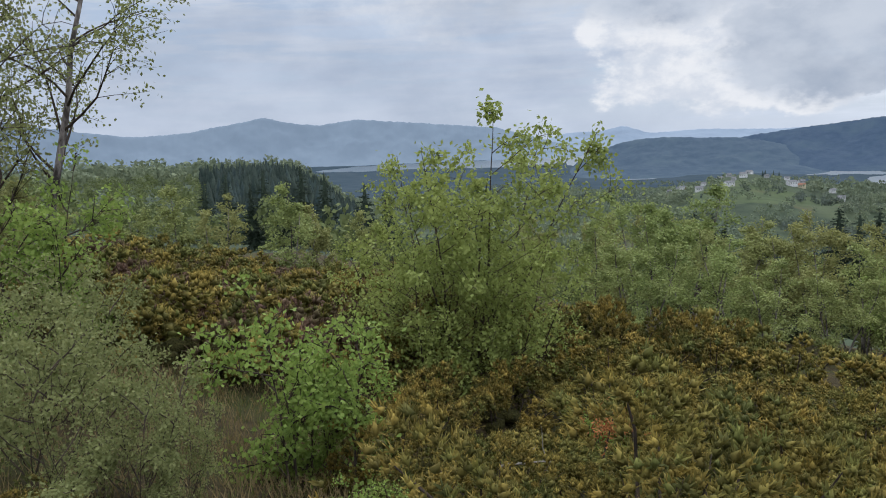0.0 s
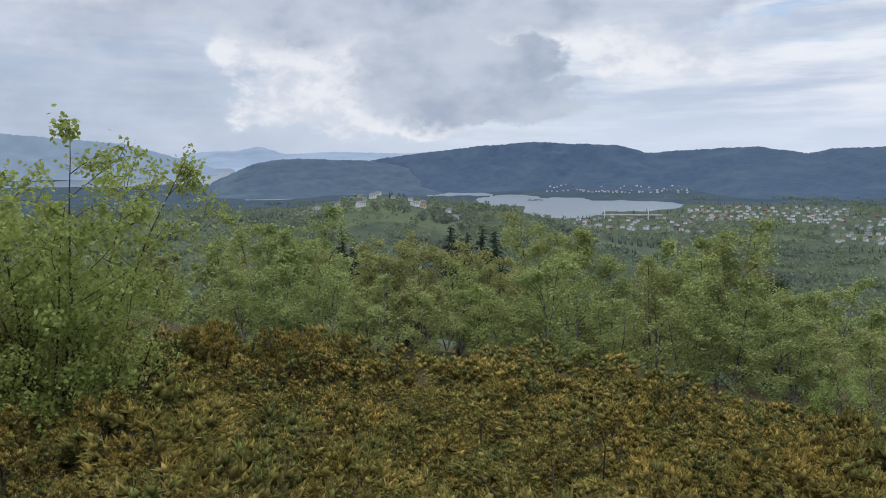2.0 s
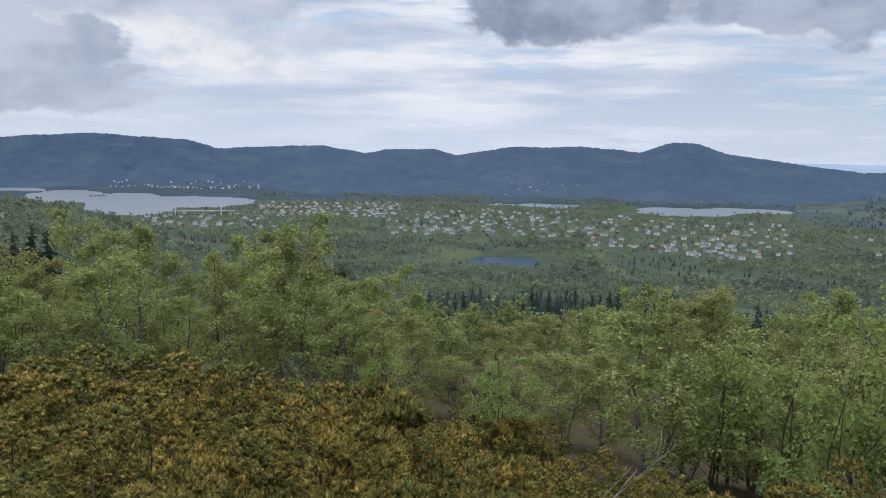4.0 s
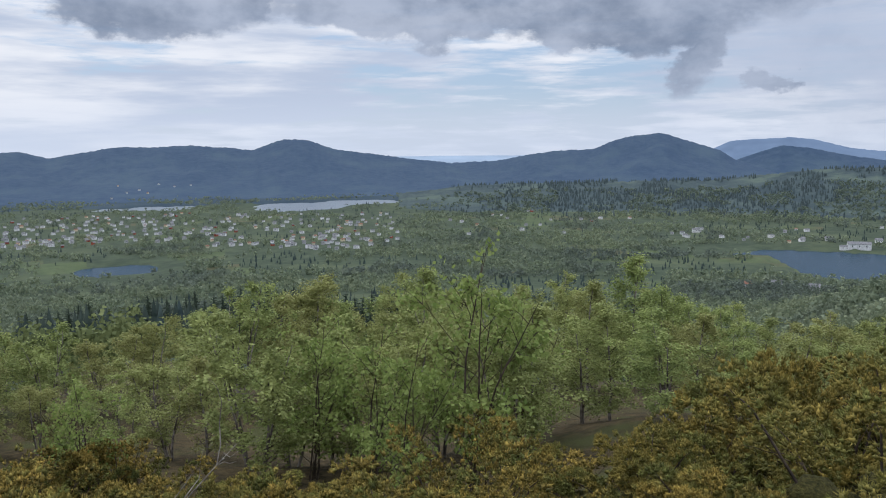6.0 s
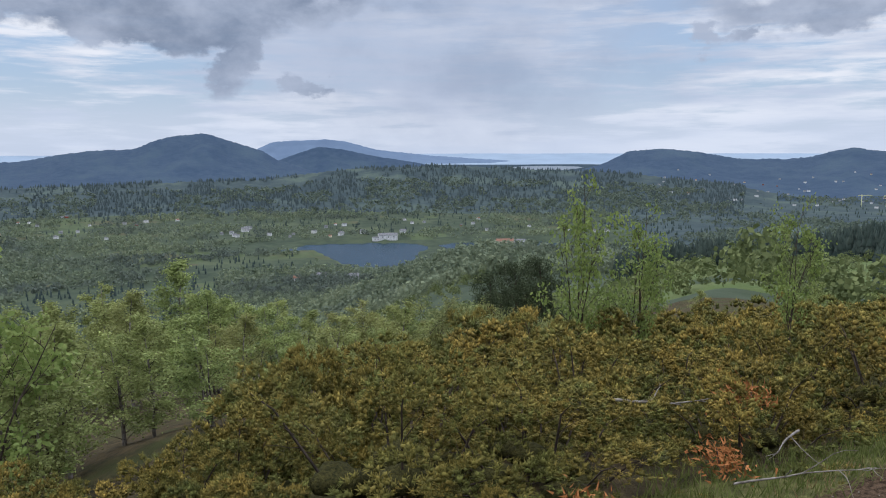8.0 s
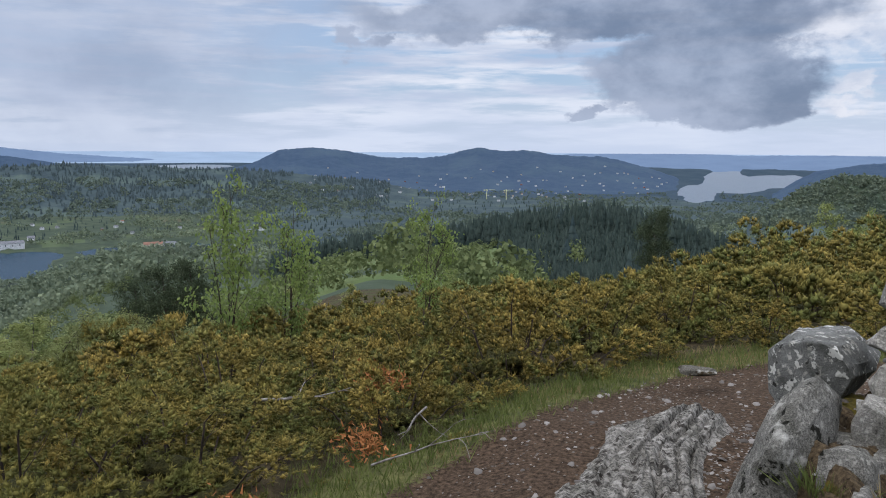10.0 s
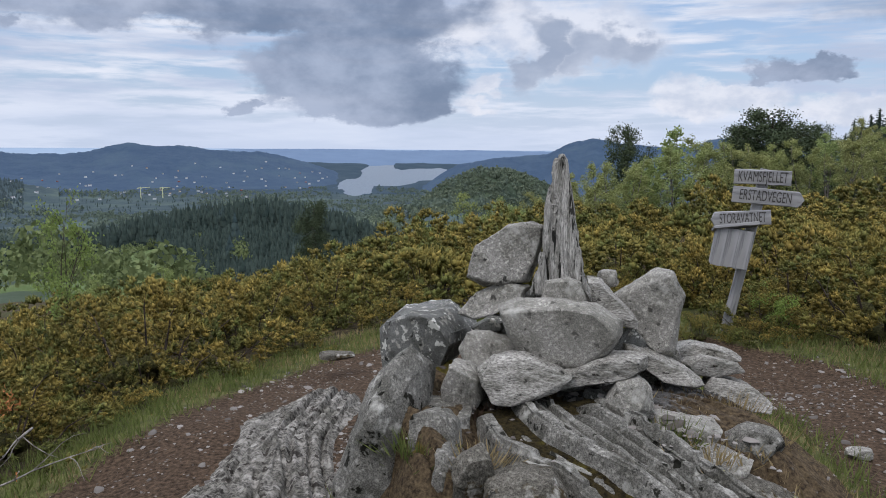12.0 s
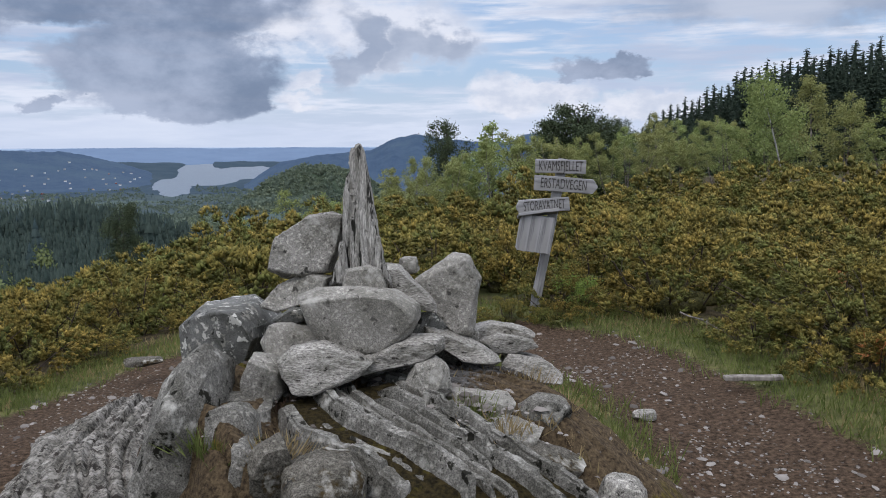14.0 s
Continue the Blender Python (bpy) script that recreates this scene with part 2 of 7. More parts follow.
M_WATER_DARK = material("still_water", (0.012, 0.034, 0.056), (0.018, 0.042, 0.066), 0.22, 0.02, 0.05, 0.06, spec=0.010)
# mountains and foreland: blued colours plus emission painted as distance haze
M_MT_NEAR = material("hazed_wooded_mountain", (0.010, 0.019, 0.024), (0.024, 0.036, 0.042), 0.95, 0.03, 1.5, 0.05, third=(0.028, 0.042, 0.042), third_scale=0.006, third_cut=(0.48, 0.66), haze_glow=(0.027, 0.052, 0.112))
M_FORELAND = material("foreland_wood", (0.018, 0.028, 0.028), (0.044, 0.060, 0.050), 0.95, 0.02, 1.0, 0.05, third=(0.060, 0.080, 0.056), third_scale=0.006, third_cut=(0.52, 0.66), haze_glow=(0.013, 0.024, 0.040))
M_MT_MID = material("hazy_mountain", (0.05, 0.075, 0.115), (0.065, 0.095, 0.14), 0.95, 0.008, haze_glow=(0.085, 0.125, 0.195))
M_MT_RAIN = material("rain_veiled_mountain", (0.05, 0.07, 0.09), (0.08, 0.105, 0.13), 0.95, 0.006, haze_glow=(0.135, 0.180, 0.245))
M_MT_FAR = material("distant_mountain", (0.12, 0.16, 0.21), (0.15, 0.19, 0.24), 0.95, 0.004, haze_glow=(0.135, 0.170, 0.225))
M_MT_HEAD = material("veiled_headland", (0.014, 0.024, 0.030), (0.034, 0.048, 0.054), 0.95, 0.02, 1.0, 0.05, third=(0.040, 0.056, 0.056), third_scale=0.006, third_cut=(0.48, 0.66), haze_glow=(0.034, 0.060, 0.110))
M_BARK = material("birch_bark", (0.06, 0.05, 0.045), (0.30, 0.27, 0.25), 0.85, 14.0, 0.004, 60, stretch=(1, 1, 0.35), third=(0.045, 0.04, 0.035), third_scale=5.0)
M_WHITEBARK = material("white_birch_bark", (0.22, 0.21, 0.20), (0.58, 0.56, 0.54), 0.8, 12.0, 0.004, 60, stretch=(1, 1, 0.35), third=(0.06, 0.055, 0.05), third_scale=6.0, third_cut=(0.58, 0.64))
M_TWIG = material("dark_twigs", (0.03, 0.024, 0.02), (0.085, 0.065, 0.05), 0.9, 9.0)
M_DEADWOOD = material("dead_wood", (0.10, 0.088, 0.075), (0.26, 0.24, 0.21), 0.9, 20.0, stretch=(1, 1, 0.3))
M_BIRCH = material("birch_leaf", (0.108, 0.152, 0.050), (0.350, 0.410, 0.146), 0.6, 1.3, island=0.45, translucent=0.30, objtint=((0.250, 0.225, 0.088), 0.1, 1.0, 0.60))
M_SHRUB = material("shrub_birch_leaf", (0.170, 0.215, 0.058), (0.360, 0.410, 0.125), 0.6, 1.3, island=0.5, translucent=0.38)
M_ROWAN = material("rowan_leaf", (0.125, 0.185, 0.048), (0.275, 0.335, 0.105), 0.55, 3.0, island=0.6, translucent=0.45)
M_SAPLING = material("sapling_leaf", (0.135, 0.210, 0.046), (0.290, 0.380, 0.095), 0.5, 3.0, island=0.6, translucent=0.42)
M_WILLOW = material("willow_leaf", (0.130, 0.152, 0.056), (0.27, 0.290, 0.120), 0.6, 3.0, island=0.6, translucent=0.4)
def shoot_material(name, dark, tip, patch, patch_scale, tint, translucent=0.12):
    """Shoots that pale from base to tip, the dark bases also standing in for shade, with patches of another hue and a
    tint for each bush.
    """
    m = bpy.data.materials.new(name)
    m.use_nodes = True
    N, L = m.node_tree.nodes, m.node_tree.links
    bsdf = N["Principled BSDF"]
    bsdf.inputs["Roughness"].default_value, bsdf.inputs["Specular IOR Level"].default_value = 0.75, 0.12

    def mixed(f, a, b):
        n = N.new("ShaderNodeMix")
        n.data_type = "RGBA"
        for v, k in ((f, 0), (a, 6), (b, 7)):
            if isinstance(v, tuple):
                n.inputs[k].default_value = (*v, 1)
            else:
                L.new(v, n.inputs[k])
        return n.outputs[2]

    def span(v, lo, hi, a=0.0, b=1.0):
        n = N.new("ShaderNodeMapRange")
        L.new(v, n.inputs[0])
        for k, x in enumerate((lo, hi, a, b)):
            n.inputs[k + 1].default_value = x
        return n.outputs[0]

    co = N.new("ShaderNodeTexCoord").outputs["Object"]
    ns = []
    for sc in (patch_scale, patch_scale * 6):
        n = N.new("ShaderNodeTexNoise")
        n.inputs["Scale"].default_value, n.inputs["Detail"].default_value = sc, 3.0
        L.new(co, n.inputs["Vector"])
        ns.append(n.outputs[0])
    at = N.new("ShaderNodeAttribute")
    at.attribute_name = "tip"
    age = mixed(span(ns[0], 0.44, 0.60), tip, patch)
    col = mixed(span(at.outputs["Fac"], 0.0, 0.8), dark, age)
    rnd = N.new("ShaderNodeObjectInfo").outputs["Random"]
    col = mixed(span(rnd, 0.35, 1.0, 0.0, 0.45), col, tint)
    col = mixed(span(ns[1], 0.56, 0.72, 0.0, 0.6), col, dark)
    L.new(col, bsdf.inputs["Base Color"])
    t, mix = N.new("ShaderNodeBsdfTranslucent"), N.new("ShaderNodeMixShader")
    L.new(col, t.inputs[0])
    mix.inputs[0].default_value = translucent
    L.new(bsdf.outputs[0], mix.inputs[1]), L.new(t.outputs[0], mix.inputs[2])
    L.new(mix.outputs[0], N["Material Output"].inputs[0])
    return m


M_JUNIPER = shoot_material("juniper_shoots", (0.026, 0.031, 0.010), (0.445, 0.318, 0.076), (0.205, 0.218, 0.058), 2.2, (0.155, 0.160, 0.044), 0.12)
# dark bush interior, coloured like the shade between boughs
M_JUNCORE = material("juniper_shade_inside", (0.020, 0.022, 0.008), (0.075, 0.068, 0.022), 0.95, 50.0, 0.02, 60)
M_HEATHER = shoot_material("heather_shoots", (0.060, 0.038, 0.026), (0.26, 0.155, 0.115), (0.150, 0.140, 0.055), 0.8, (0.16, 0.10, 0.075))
M_RUST = material("dead_juniper", (0.20, 0.08, 0.025), (0.40, 0.17, 0.065), 0.85, 6.0, island=0.7)
M_SPRUCE = material("spruce_needles", (0.018, 0.031, 0.023), (0.058, 0.078, 0.052), 0.8, 3.0, island=0.6)
M_PINE = material("pine_needles", (0.03, 0.045, 0.024), (0.08, 0.10, 0.05), 0.8, 3.0, island=0.6)
# M_FARLEAF, M_FORELEAF, M_HILLWOOD: leaf colours paled and greyed in place of haze
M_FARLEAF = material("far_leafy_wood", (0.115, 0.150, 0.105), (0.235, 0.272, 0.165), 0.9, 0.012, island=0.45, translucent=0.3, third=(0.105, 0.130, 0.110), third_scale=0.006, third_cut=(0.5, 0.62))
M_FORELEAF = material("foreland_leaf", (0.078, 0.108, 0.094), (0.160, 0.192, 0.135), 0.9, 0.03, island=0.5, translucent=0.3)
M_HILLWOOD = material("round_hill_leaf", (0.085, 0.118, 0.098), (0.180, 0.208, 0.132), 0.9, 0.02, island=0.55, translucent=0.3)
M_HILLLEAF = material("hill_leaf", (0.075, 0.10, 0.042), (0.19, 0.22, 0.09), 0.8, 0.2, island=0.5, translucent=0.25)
# fir colour lifted towards blue, as haze would do
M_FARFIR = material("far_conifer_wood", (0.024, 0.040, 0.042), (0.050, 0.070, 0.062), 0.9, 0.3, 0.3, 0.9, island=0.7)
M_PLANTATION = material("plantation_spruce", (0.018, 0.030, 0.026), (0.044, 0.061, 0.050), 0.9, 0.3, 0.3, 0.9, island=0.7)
# ground colour darkened in place of shade among the spruces
M_FIRFLOOR = material("shaded_plantation_floor", (0.010, 0.016, 0.013), (0.026, 0.034, 0.026), 0.95, 0.2)
# paler, bluer copy of the firs, for the thicker haze farther off
M_FOREFIR = material("hazed_foreland_conifers", (0.040, 0.060, 0.068), (0.066, 0.088, 0.088), 0.9, 0.3, island=0.7)
M_GRASS = material("grass_blades", (0.06, 0.085, 0.02), (0.17, 0.19, 0.06), 0.7, 3.0, island=0.7, translucent=0.3)
M_STRAW = material("dry_grass_blades", (0.16, 0.12, 0.055), (0.32, 0.25, 0.13), 0.8, 3.0, island=0.7, translucent=0.2)
M_ROCK = material("grey_gneiss", (0.120, 0.113, 0.100), (0.349, 0.332, 0.292), 0.92, 240.0, 0.006, 120, third=(0.528, 0.505, 0.434), third_scale=80.0, third_cut=(0.52, 0.68), extra=((0.047, 0.044, 0.037), 30.0, 0.62, 0.66), objtint=((0.221, 0.210, 0.179), 0.3, 1.0, 0.4), detail=10.0, crisp=(0.38, 0.64), tone=0.5, lichen=(((0.40, 0.39, 0.345), 9.0, 0.57, 0.70), ((0.030, 0.029, 0.025), 15.0, 0.655, 0.675), ((0.26, 0.25, 0.10), 11.0, 0.70, 0.74)))
M_BANDED = material("banded_gneiss", (0.108, 0.101, 0.088), (0.398, 0.379, 0.335), 0.92, 110.0, 0.008, 46, stretch=(0.8, 0.9, 2.4), third=(0.475, 0.454, 0.402), third_scale=70.0, third_cut=(0.52, 0.68), extra=((0.037, 0.032, 0.028), 30.0, 0.63, 0.67), detail=10.0, crisp=(0.36, 0.66), tone=0.5, lichen=(((0.40, 0.39, 0.345), 9.0, 0.57, 0.70), ((0.030, 0.029, 0.025), 15.0, 0.655, 0.675), ((0.26, 0.25, 0.10), 11.0, 0.70, 0.74)))
M_STANDING = material("standing_gneiss", (0.105, 0.101, 0.090), (0.430, 0.412, 0.368), 0.92, 90.0, 0.009, 46, stretch=(5.0, 4.0, 0.40), third=(0.520, 0.500, 0.450), third_scale=30.0, third_cut=(0.52, 0.68), extra=((0.030, 0.029, 0.025), 11.0, 0.57, 0.605), detail=10.0, crisp=(0.36, 0.66), tone=0.45)
M_DARKROCK = material("dark_boulder", (0.084, 0.084, 0.078), (0.222, 0.221, 0.202), 0.92, 240.0, 0.006, 110, third=(0.382, 0.367, 0.322), third_scale=26.0, third_cut=(0.57, 0.63), extra=((0.031, 0.030, 0.026), 24.0, 0.63, 0.67), detail=10.0, crisp=(0.38, 0.64), tone=0.5, lichen=(((0.46, 0.45, 0.40), 16.0, 0.585, 0.61),))
M_BEDROCK = material("bedrock", (0.038, 0.037, 0.034), (0.120, 0.116, 0.109), 0.93, 80.0, 0.007, 110, third=(0.160, 0.156, 0.146), third_scale=26.0, third_cut=(0.54, 0.64), extra=((0.016, 0.015, 0.014), 22.0, 0.60, 0.64), detail=10.0,
                     masks=(("cover", (0.020, 0.014, 0.009), (0.105, 0.076, 0.042), 60.0), ("moss", (0.035, 0.030, 0.008), (0.105, 0.082, 0.016), 30.0)))
M_TRAILROCK = material("worn_bedrock", (0.070, 0.065, 0.056), (0.245, 0.228, 0.198), 0.92, 60.0, 0.007, 100, third=(0.310, 0.292, 0.258), third_scale=22.0, extra=((0.042, 0.036, 0.030), 18.0, 0.57, 0.62), detail=10.0, crisp=(0.41, 0.61), tone=0.5)
M_RIB = material("ribbed_gneiss", (0.073, 0.070, 0.061), (0.223, 0.212, 0.185), 0.92, 200.0, 0.008, 90, third=(0.318, 0.305, 0.266), third_scale=70.0, third_cut=(0.52, 0.68), extra=((0.020, 0.019, 0.014), 13.0, 0.60, 0.63), detail=12.0, crisp=(0.38, 0.64), tone=0.5, lichen=(((0.40, 0.39, 0.345), 9.0, 0.57, 0.70), ((0.030, 0.029, 0.025), 15.0, 0.655, 0.675), ((0.26, 0.25, 0.10), 11.0, 0.70, 0.74)))
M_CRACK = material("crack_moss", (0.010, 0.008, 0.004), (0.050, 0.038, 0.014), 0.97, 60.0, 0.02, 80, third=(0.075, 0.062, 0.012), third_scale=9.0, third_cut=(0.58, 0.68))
M_BEDSTONE = material("earthy_rock", (0.044, 0.040, 0.032), (0.157, 0.144, 0.119), 0.94, 200.0, 0.008, 80, third=(0.216, 0.204, 0.169), third_scale=70.0, third_cut=(0.52, 0.68), extra=((0.068, 0.048, 0.020), 8.0, 0.55, 0.62), detail=12.0, crisp=(0.38, 0.64), tone=0.5, lichen=(((0.40, 0.39, 0.345), 9.0, 0.57, 0.70), ((0.030, 0.029, 0.025), 15.0, 0.655, 0.675), ((0.26, 0.25, 0.10), 11.0, 0.70, 0.74)))
M_PEBBLE = material("slate_chips", (0.055, 0.046, 0.038), (0.28, 0.258, 0.232), 0.9, 10.0, island=0.85)
M_WOOD = material("weathered_boards", (0.150, 0.148, 0.145), (0.345, 0.340, 0.335), 0.85, 6.0, 0.003, 14, stretch=(0.6, 6, 6), third=(0.24, 0.235, 0.22), third_scale=1.5)
M_WOODV = material("weathered_planks", (0.150, 0.148, 0.145), (0.345, 0.340, 0.335), 0.85, 6.0, 0.003, 14, stretch=(7, 7, 0.5), third=(0.25, 0.245, 0.23), third_scale=1.5)
M_CARVED = material("dark_carving", (0.035, 0.033, 0.03), (0.07, 0.066, 0.06), 0.9, 20.0)

# ---------------------------------------------------------------- the land
RINGS = (2.5, 5, 10, 18, 30, 60, 120, 250, 500, 900, 1500, 2200)
FALLS = {
    -30: (0, -.1, -.2, -.6, -1.5, -4, -8, -8, -15, -60, -120, -147),
    -12: (-.1, -.5, -.9, -1.6, -2.5, -6, -11, -10, -12, -70, -130, -147),
    0: (-.2, -.8, -1.3, -2.2, -4, -9, -20, -40, -75, -115, -140, -147),
    13: (-.3, -.9, -1.5, -2.7, -5, -12, -25, -50, -75, -68, -130, -147),
    21: (-.3, -.9, -1.6, -2.8, -5.5, -12, -26, -50, -68, -46, -120, -147),
    28: (-.3, -.9, -1.7, -3.0, -6, -13, -28, -52, -74, -64, -137, -147),
    45: (-.3, -1.0, -2.1, -3.6, -7, -15, -30, -62, -110, -137, -147, -147),
    62: (-.2, -1.0, -2.3, -3.9, -6.5, -13, -27, -65, -115, -145, -147, -147),
}
FALLS.update({
    80: (-.2, -1.0, -2.5, -4.2, -8, -17, -38, -75, -118, -145, -147, -147),
    100: (-.1, -.6, -1.7, -3.8, -7, -17, -38, -75, -118, -144, -147, -147),
    120: (0, -.4, -1.2, -3.2, -6.5, -14, -26, -44, -66, -142, -147, -147),
    136: (0, -.25, -.9, -2.4, -5, -9, -16, -32, -75, -120, -140, -147),
    150: (0, 0, -.6, -1.8, -4.5, -10, -20, -24, -75, -110, -135, -147),
    165: (0, .05, -.4, -1.0, -3, -9, -22, -36, -80, -66, -130, -147),
})
FALLS.update({
    180: (0, .05, -.2, -.7, -1.8, -5, -12, -40, -90, -120, -140, -147),
    195: (0, .1, -.1, -.3, -.6, -.5, 1, 2, -10, -80, -140, -147),
    210: (.05, .15, .1, 0, 0, 1.5, 5, 8, 0, -80, -140, -147),
    255: (.05, .15, .2, .2, .5, 2, 5, 8, 0, -80, -140, -147),
    300: (0, .1, 0, 0, -.5, -2, -5, -8, -15, -80, -140, -147),
})
LEVEL, R_BEND, R_END = 150.0, 2200.0, 4950.0
A_BEND, A_END = math.degrees(math.atan((LEVEL + EYE) / R_BEND)), 0.55


def water_level(r):
    """Height of the water, which rises gently with distance so that the horizon lies where the sea's does."""
    r = np.asarray(r, float)
    ang = A_BEND + (A_END - A_BEND) * np.clip((r - R_BEND) / (R_END - R_BEND), 0, 1)
    return np.where(r < R_BEND, -LEVEL, EYE - r * np.tan(np.radians(ang)))


def range_of(angle):
    """Distance of water seen that many degrees below the level."""
    if angle > A_BEND:
        return (LEVEL + EYE) / math.tan(radians(angle))
    return R_BEND + (A_BEND - angle) / (A_BEND - A_END) * (R_END - R_BEND)


# lakes: bearing, degrees below the level, half sizes in both
LAKES = {
    "fjord_arm": [(-4.0, 1.65, 5.0, .16), (3.5, 1.65, 6.0, .22), (8.3, 1.15, 2.8, .45), (10.3, 1.75, 1.3, .38), (11.5, 2.3, 1.0, .12), (14.0, 3.0, 2.6, .10)],
    "town_lake": [(26.5, 2.95, 2.8, .14), (30.5, 3.45, 2.4, .40), (34.5, 4.0, 3.0, .75), (38.0, 3.85, 4.5, .38), (41.0, 3.8, 1.8, .2)],
    "valley_lake": [(63.0, 3.85, 3.4, .12), (73.0, 4.0, 3.5, .28), (77.0, 3.75, 3.4, .14)],
    "pond": [(60.6, 7.95, 2.7, .36)],
    "bay": [(109.0, 7.25, 5.6, .32), (110.0, 7.8, 3.3, .70), (110.4, 8.45, 2.0, .45), (121.0, 7.15, 6.5, .27)],
    "inlet": [(157.6, 3.2, 1.3, .62), (160.0, 2.5, 2.3, .62), (159.3, 1.75, 1.1, .42), (163.0, 2.25, 1.9, .42)],
    "outer_sea": [(122.5, 1.55, 2.6, .12), (171.0, .75, 2.5, .1)],
}
LAKE_ROWS = np.array([row for rows in LAKES.values() for row in rows])


def lake_depth(az, r):
    """Over 0 in a lake, about 1 in its middle."""
    r = np.maximum(np.asarray(r, float), 1.0)
    ang = np.degrees(np.arctan2(EYE - water_level(r), r))
    wob_a = az + 0.5 * vnoise(az * 0.9, ang * 5, 5) + 0.2 * vnoise(az * 3, ang * 9, 6)
    wob_e = ang * (1 + 0.012 * vnoise(az * 1.3, ang * 4, 7))
    best = np.full(np.shape(ang), -1.0)
    for a0, e0, ha, he in LAKE_ROWS:
        best = np.maximum(best, 1 - np.sqrt(((wob_a - a0) / ha) ** 2 + ((wob_e - e0) / he) ** 2))
    return np.where(r > 500, best, -1.0)


_AZ = np.array(sorted(FALLS), float)
_Z = np.array([(0.0,) + FALLS[int(a)] for a in _AZ])
_LR = np.log(np.array((0.6,) + RINGS))


def slope_height(az, r):
    """The bare fall of the hill, smooth round the compass."""
    az = (np.asarray(az, float) + 30) % 360 - 30
    ext_a, ext_z = np.append(_AZ, 330.0), np.vstack([_Z, _Z[:1]])
    i = np.clip(np.searchsorted(ext_a, az, side="right") - 1, 0, len(ext_a) - 2)
    f = (az - ext_a[i]) / (ext_a[i + 1] - ext_a[i])
    f = f * f * (3 - 2 * f)
    lr = np.log(np.clip(r, 0.6, 2200))
    j = np.clip(np.searchsorted(_LR, lr, side="right") - 1, 0, len(_LR) - 2)
    g = (lr - _LR[j]) / (_LR[j + 1] - _LR[j])
    row = lambda k: ext_z[k, j] * (1 - g) + ext_z[k, j + 1] * g
    return row(i) * (1 - f) + row(i + 1) * f


TRAIL = np.array([(3.3, -1.6), (3.40, -3.2), (3.36, -4.6), (3.36, -5.8), (3.25, -7.0), (2.75, -7.85), (1.9, -8.05), (1.2, -7.85), (0.62, -7.45), (0.3, -6.7), (0.06, -5.8), (-0.15, -4.7), (-0.2, -3.4), (0.3, -2.0), (1.4, -1.1), (2.4, -0.9), (3.3, -1.6)])


def trail_distance(x, y):
    best = np.full(np.shape(x), 1e9)
    for (ax, ay), (bx, by) in zip(TRAIL[:-1], TRAIL[1:]):
        dx, dy = bx - ax, by - ay
        t = np.clip(((x - ax) * dx + (y - ay) * dy) / (dx * dx + dy * dy), 0, 1)
        best = np.minimum(best, np.hypot(x - ax - t * dx, y - ay - t * dy))
    wider = np.clip((np.asarray(x, float) - 2.4) / 0.7, 0, 1) * np.clip((-3.3 - np.asarray(y, float)) / 0.6, 0, 1)
    narrow = np.clip((1.0 - np.asarray(x, float)) / 0.4, 0, 1) * np.clip((-4.2 - np.asarray(y, float)) / 0.6, 0, 1)
    return best - 0.26 * wider + 0.14 * narrow


def bearing(x, y):
    return np.degrees(np.arctan2(x - CX, y - CY)), np.hypot(x - CX, y - CY)


def ground(x, y):
    """Height of the land."""
    x, y = np.asarray(x, float), np.asarray(y, float)
    az, r = bearing(x, y)
    z = slope_height(az, r)
    rough = np.clip(r / 40, 0.02, 1.0) * np.clip((r - 1.5) / 10, 0, 1)
    z = z + fbm(x / 9, y / 9, 3, 2) * 1.0 * np.clip((r - 6) / 20, 0, 1) * np.clip(60 / np.maximum(r, 1), 0.2, 1)
    z = z + fbm(x / 90, y / 90, 4, 3) * 9 * np.clip((r - 90) / 250, 0, 1) * np.clip((2300 - r) / 900, 0.12, 1) * np.clip((-z - 2) / 30 + 0.15, 0.15, 1) * np.clip((150 + z) / 40 + .2, .2, 1)
    z = z + 0.035 * fbm(x * 1.3, y * 1.3, 4, 4) * np.clip(r / 2, 0, 1)
    # worn trail, a hand deep
    d = trail_distance(x, y)
    z = z - 0.05 * np.clip(1 - (d - 0.45) / 0.3, 0, 1)
    lev = water_level(r)
    z = np.where(r > 2200, lev + 4 + 3 * fbm(x / 150, y / 150, 3, 8), np.maximum(z, lev + 2.5))
    k = lake_depth(az, r)
    return np.where(r > 500, np.minimum(z, np.where(k > -0.25, lev + 2.5 - np.clip((k + 0.25) / 0.25, 0, 2) * 2.5 - np.clip(k, 0, 1) * 12, 1e9)), z)


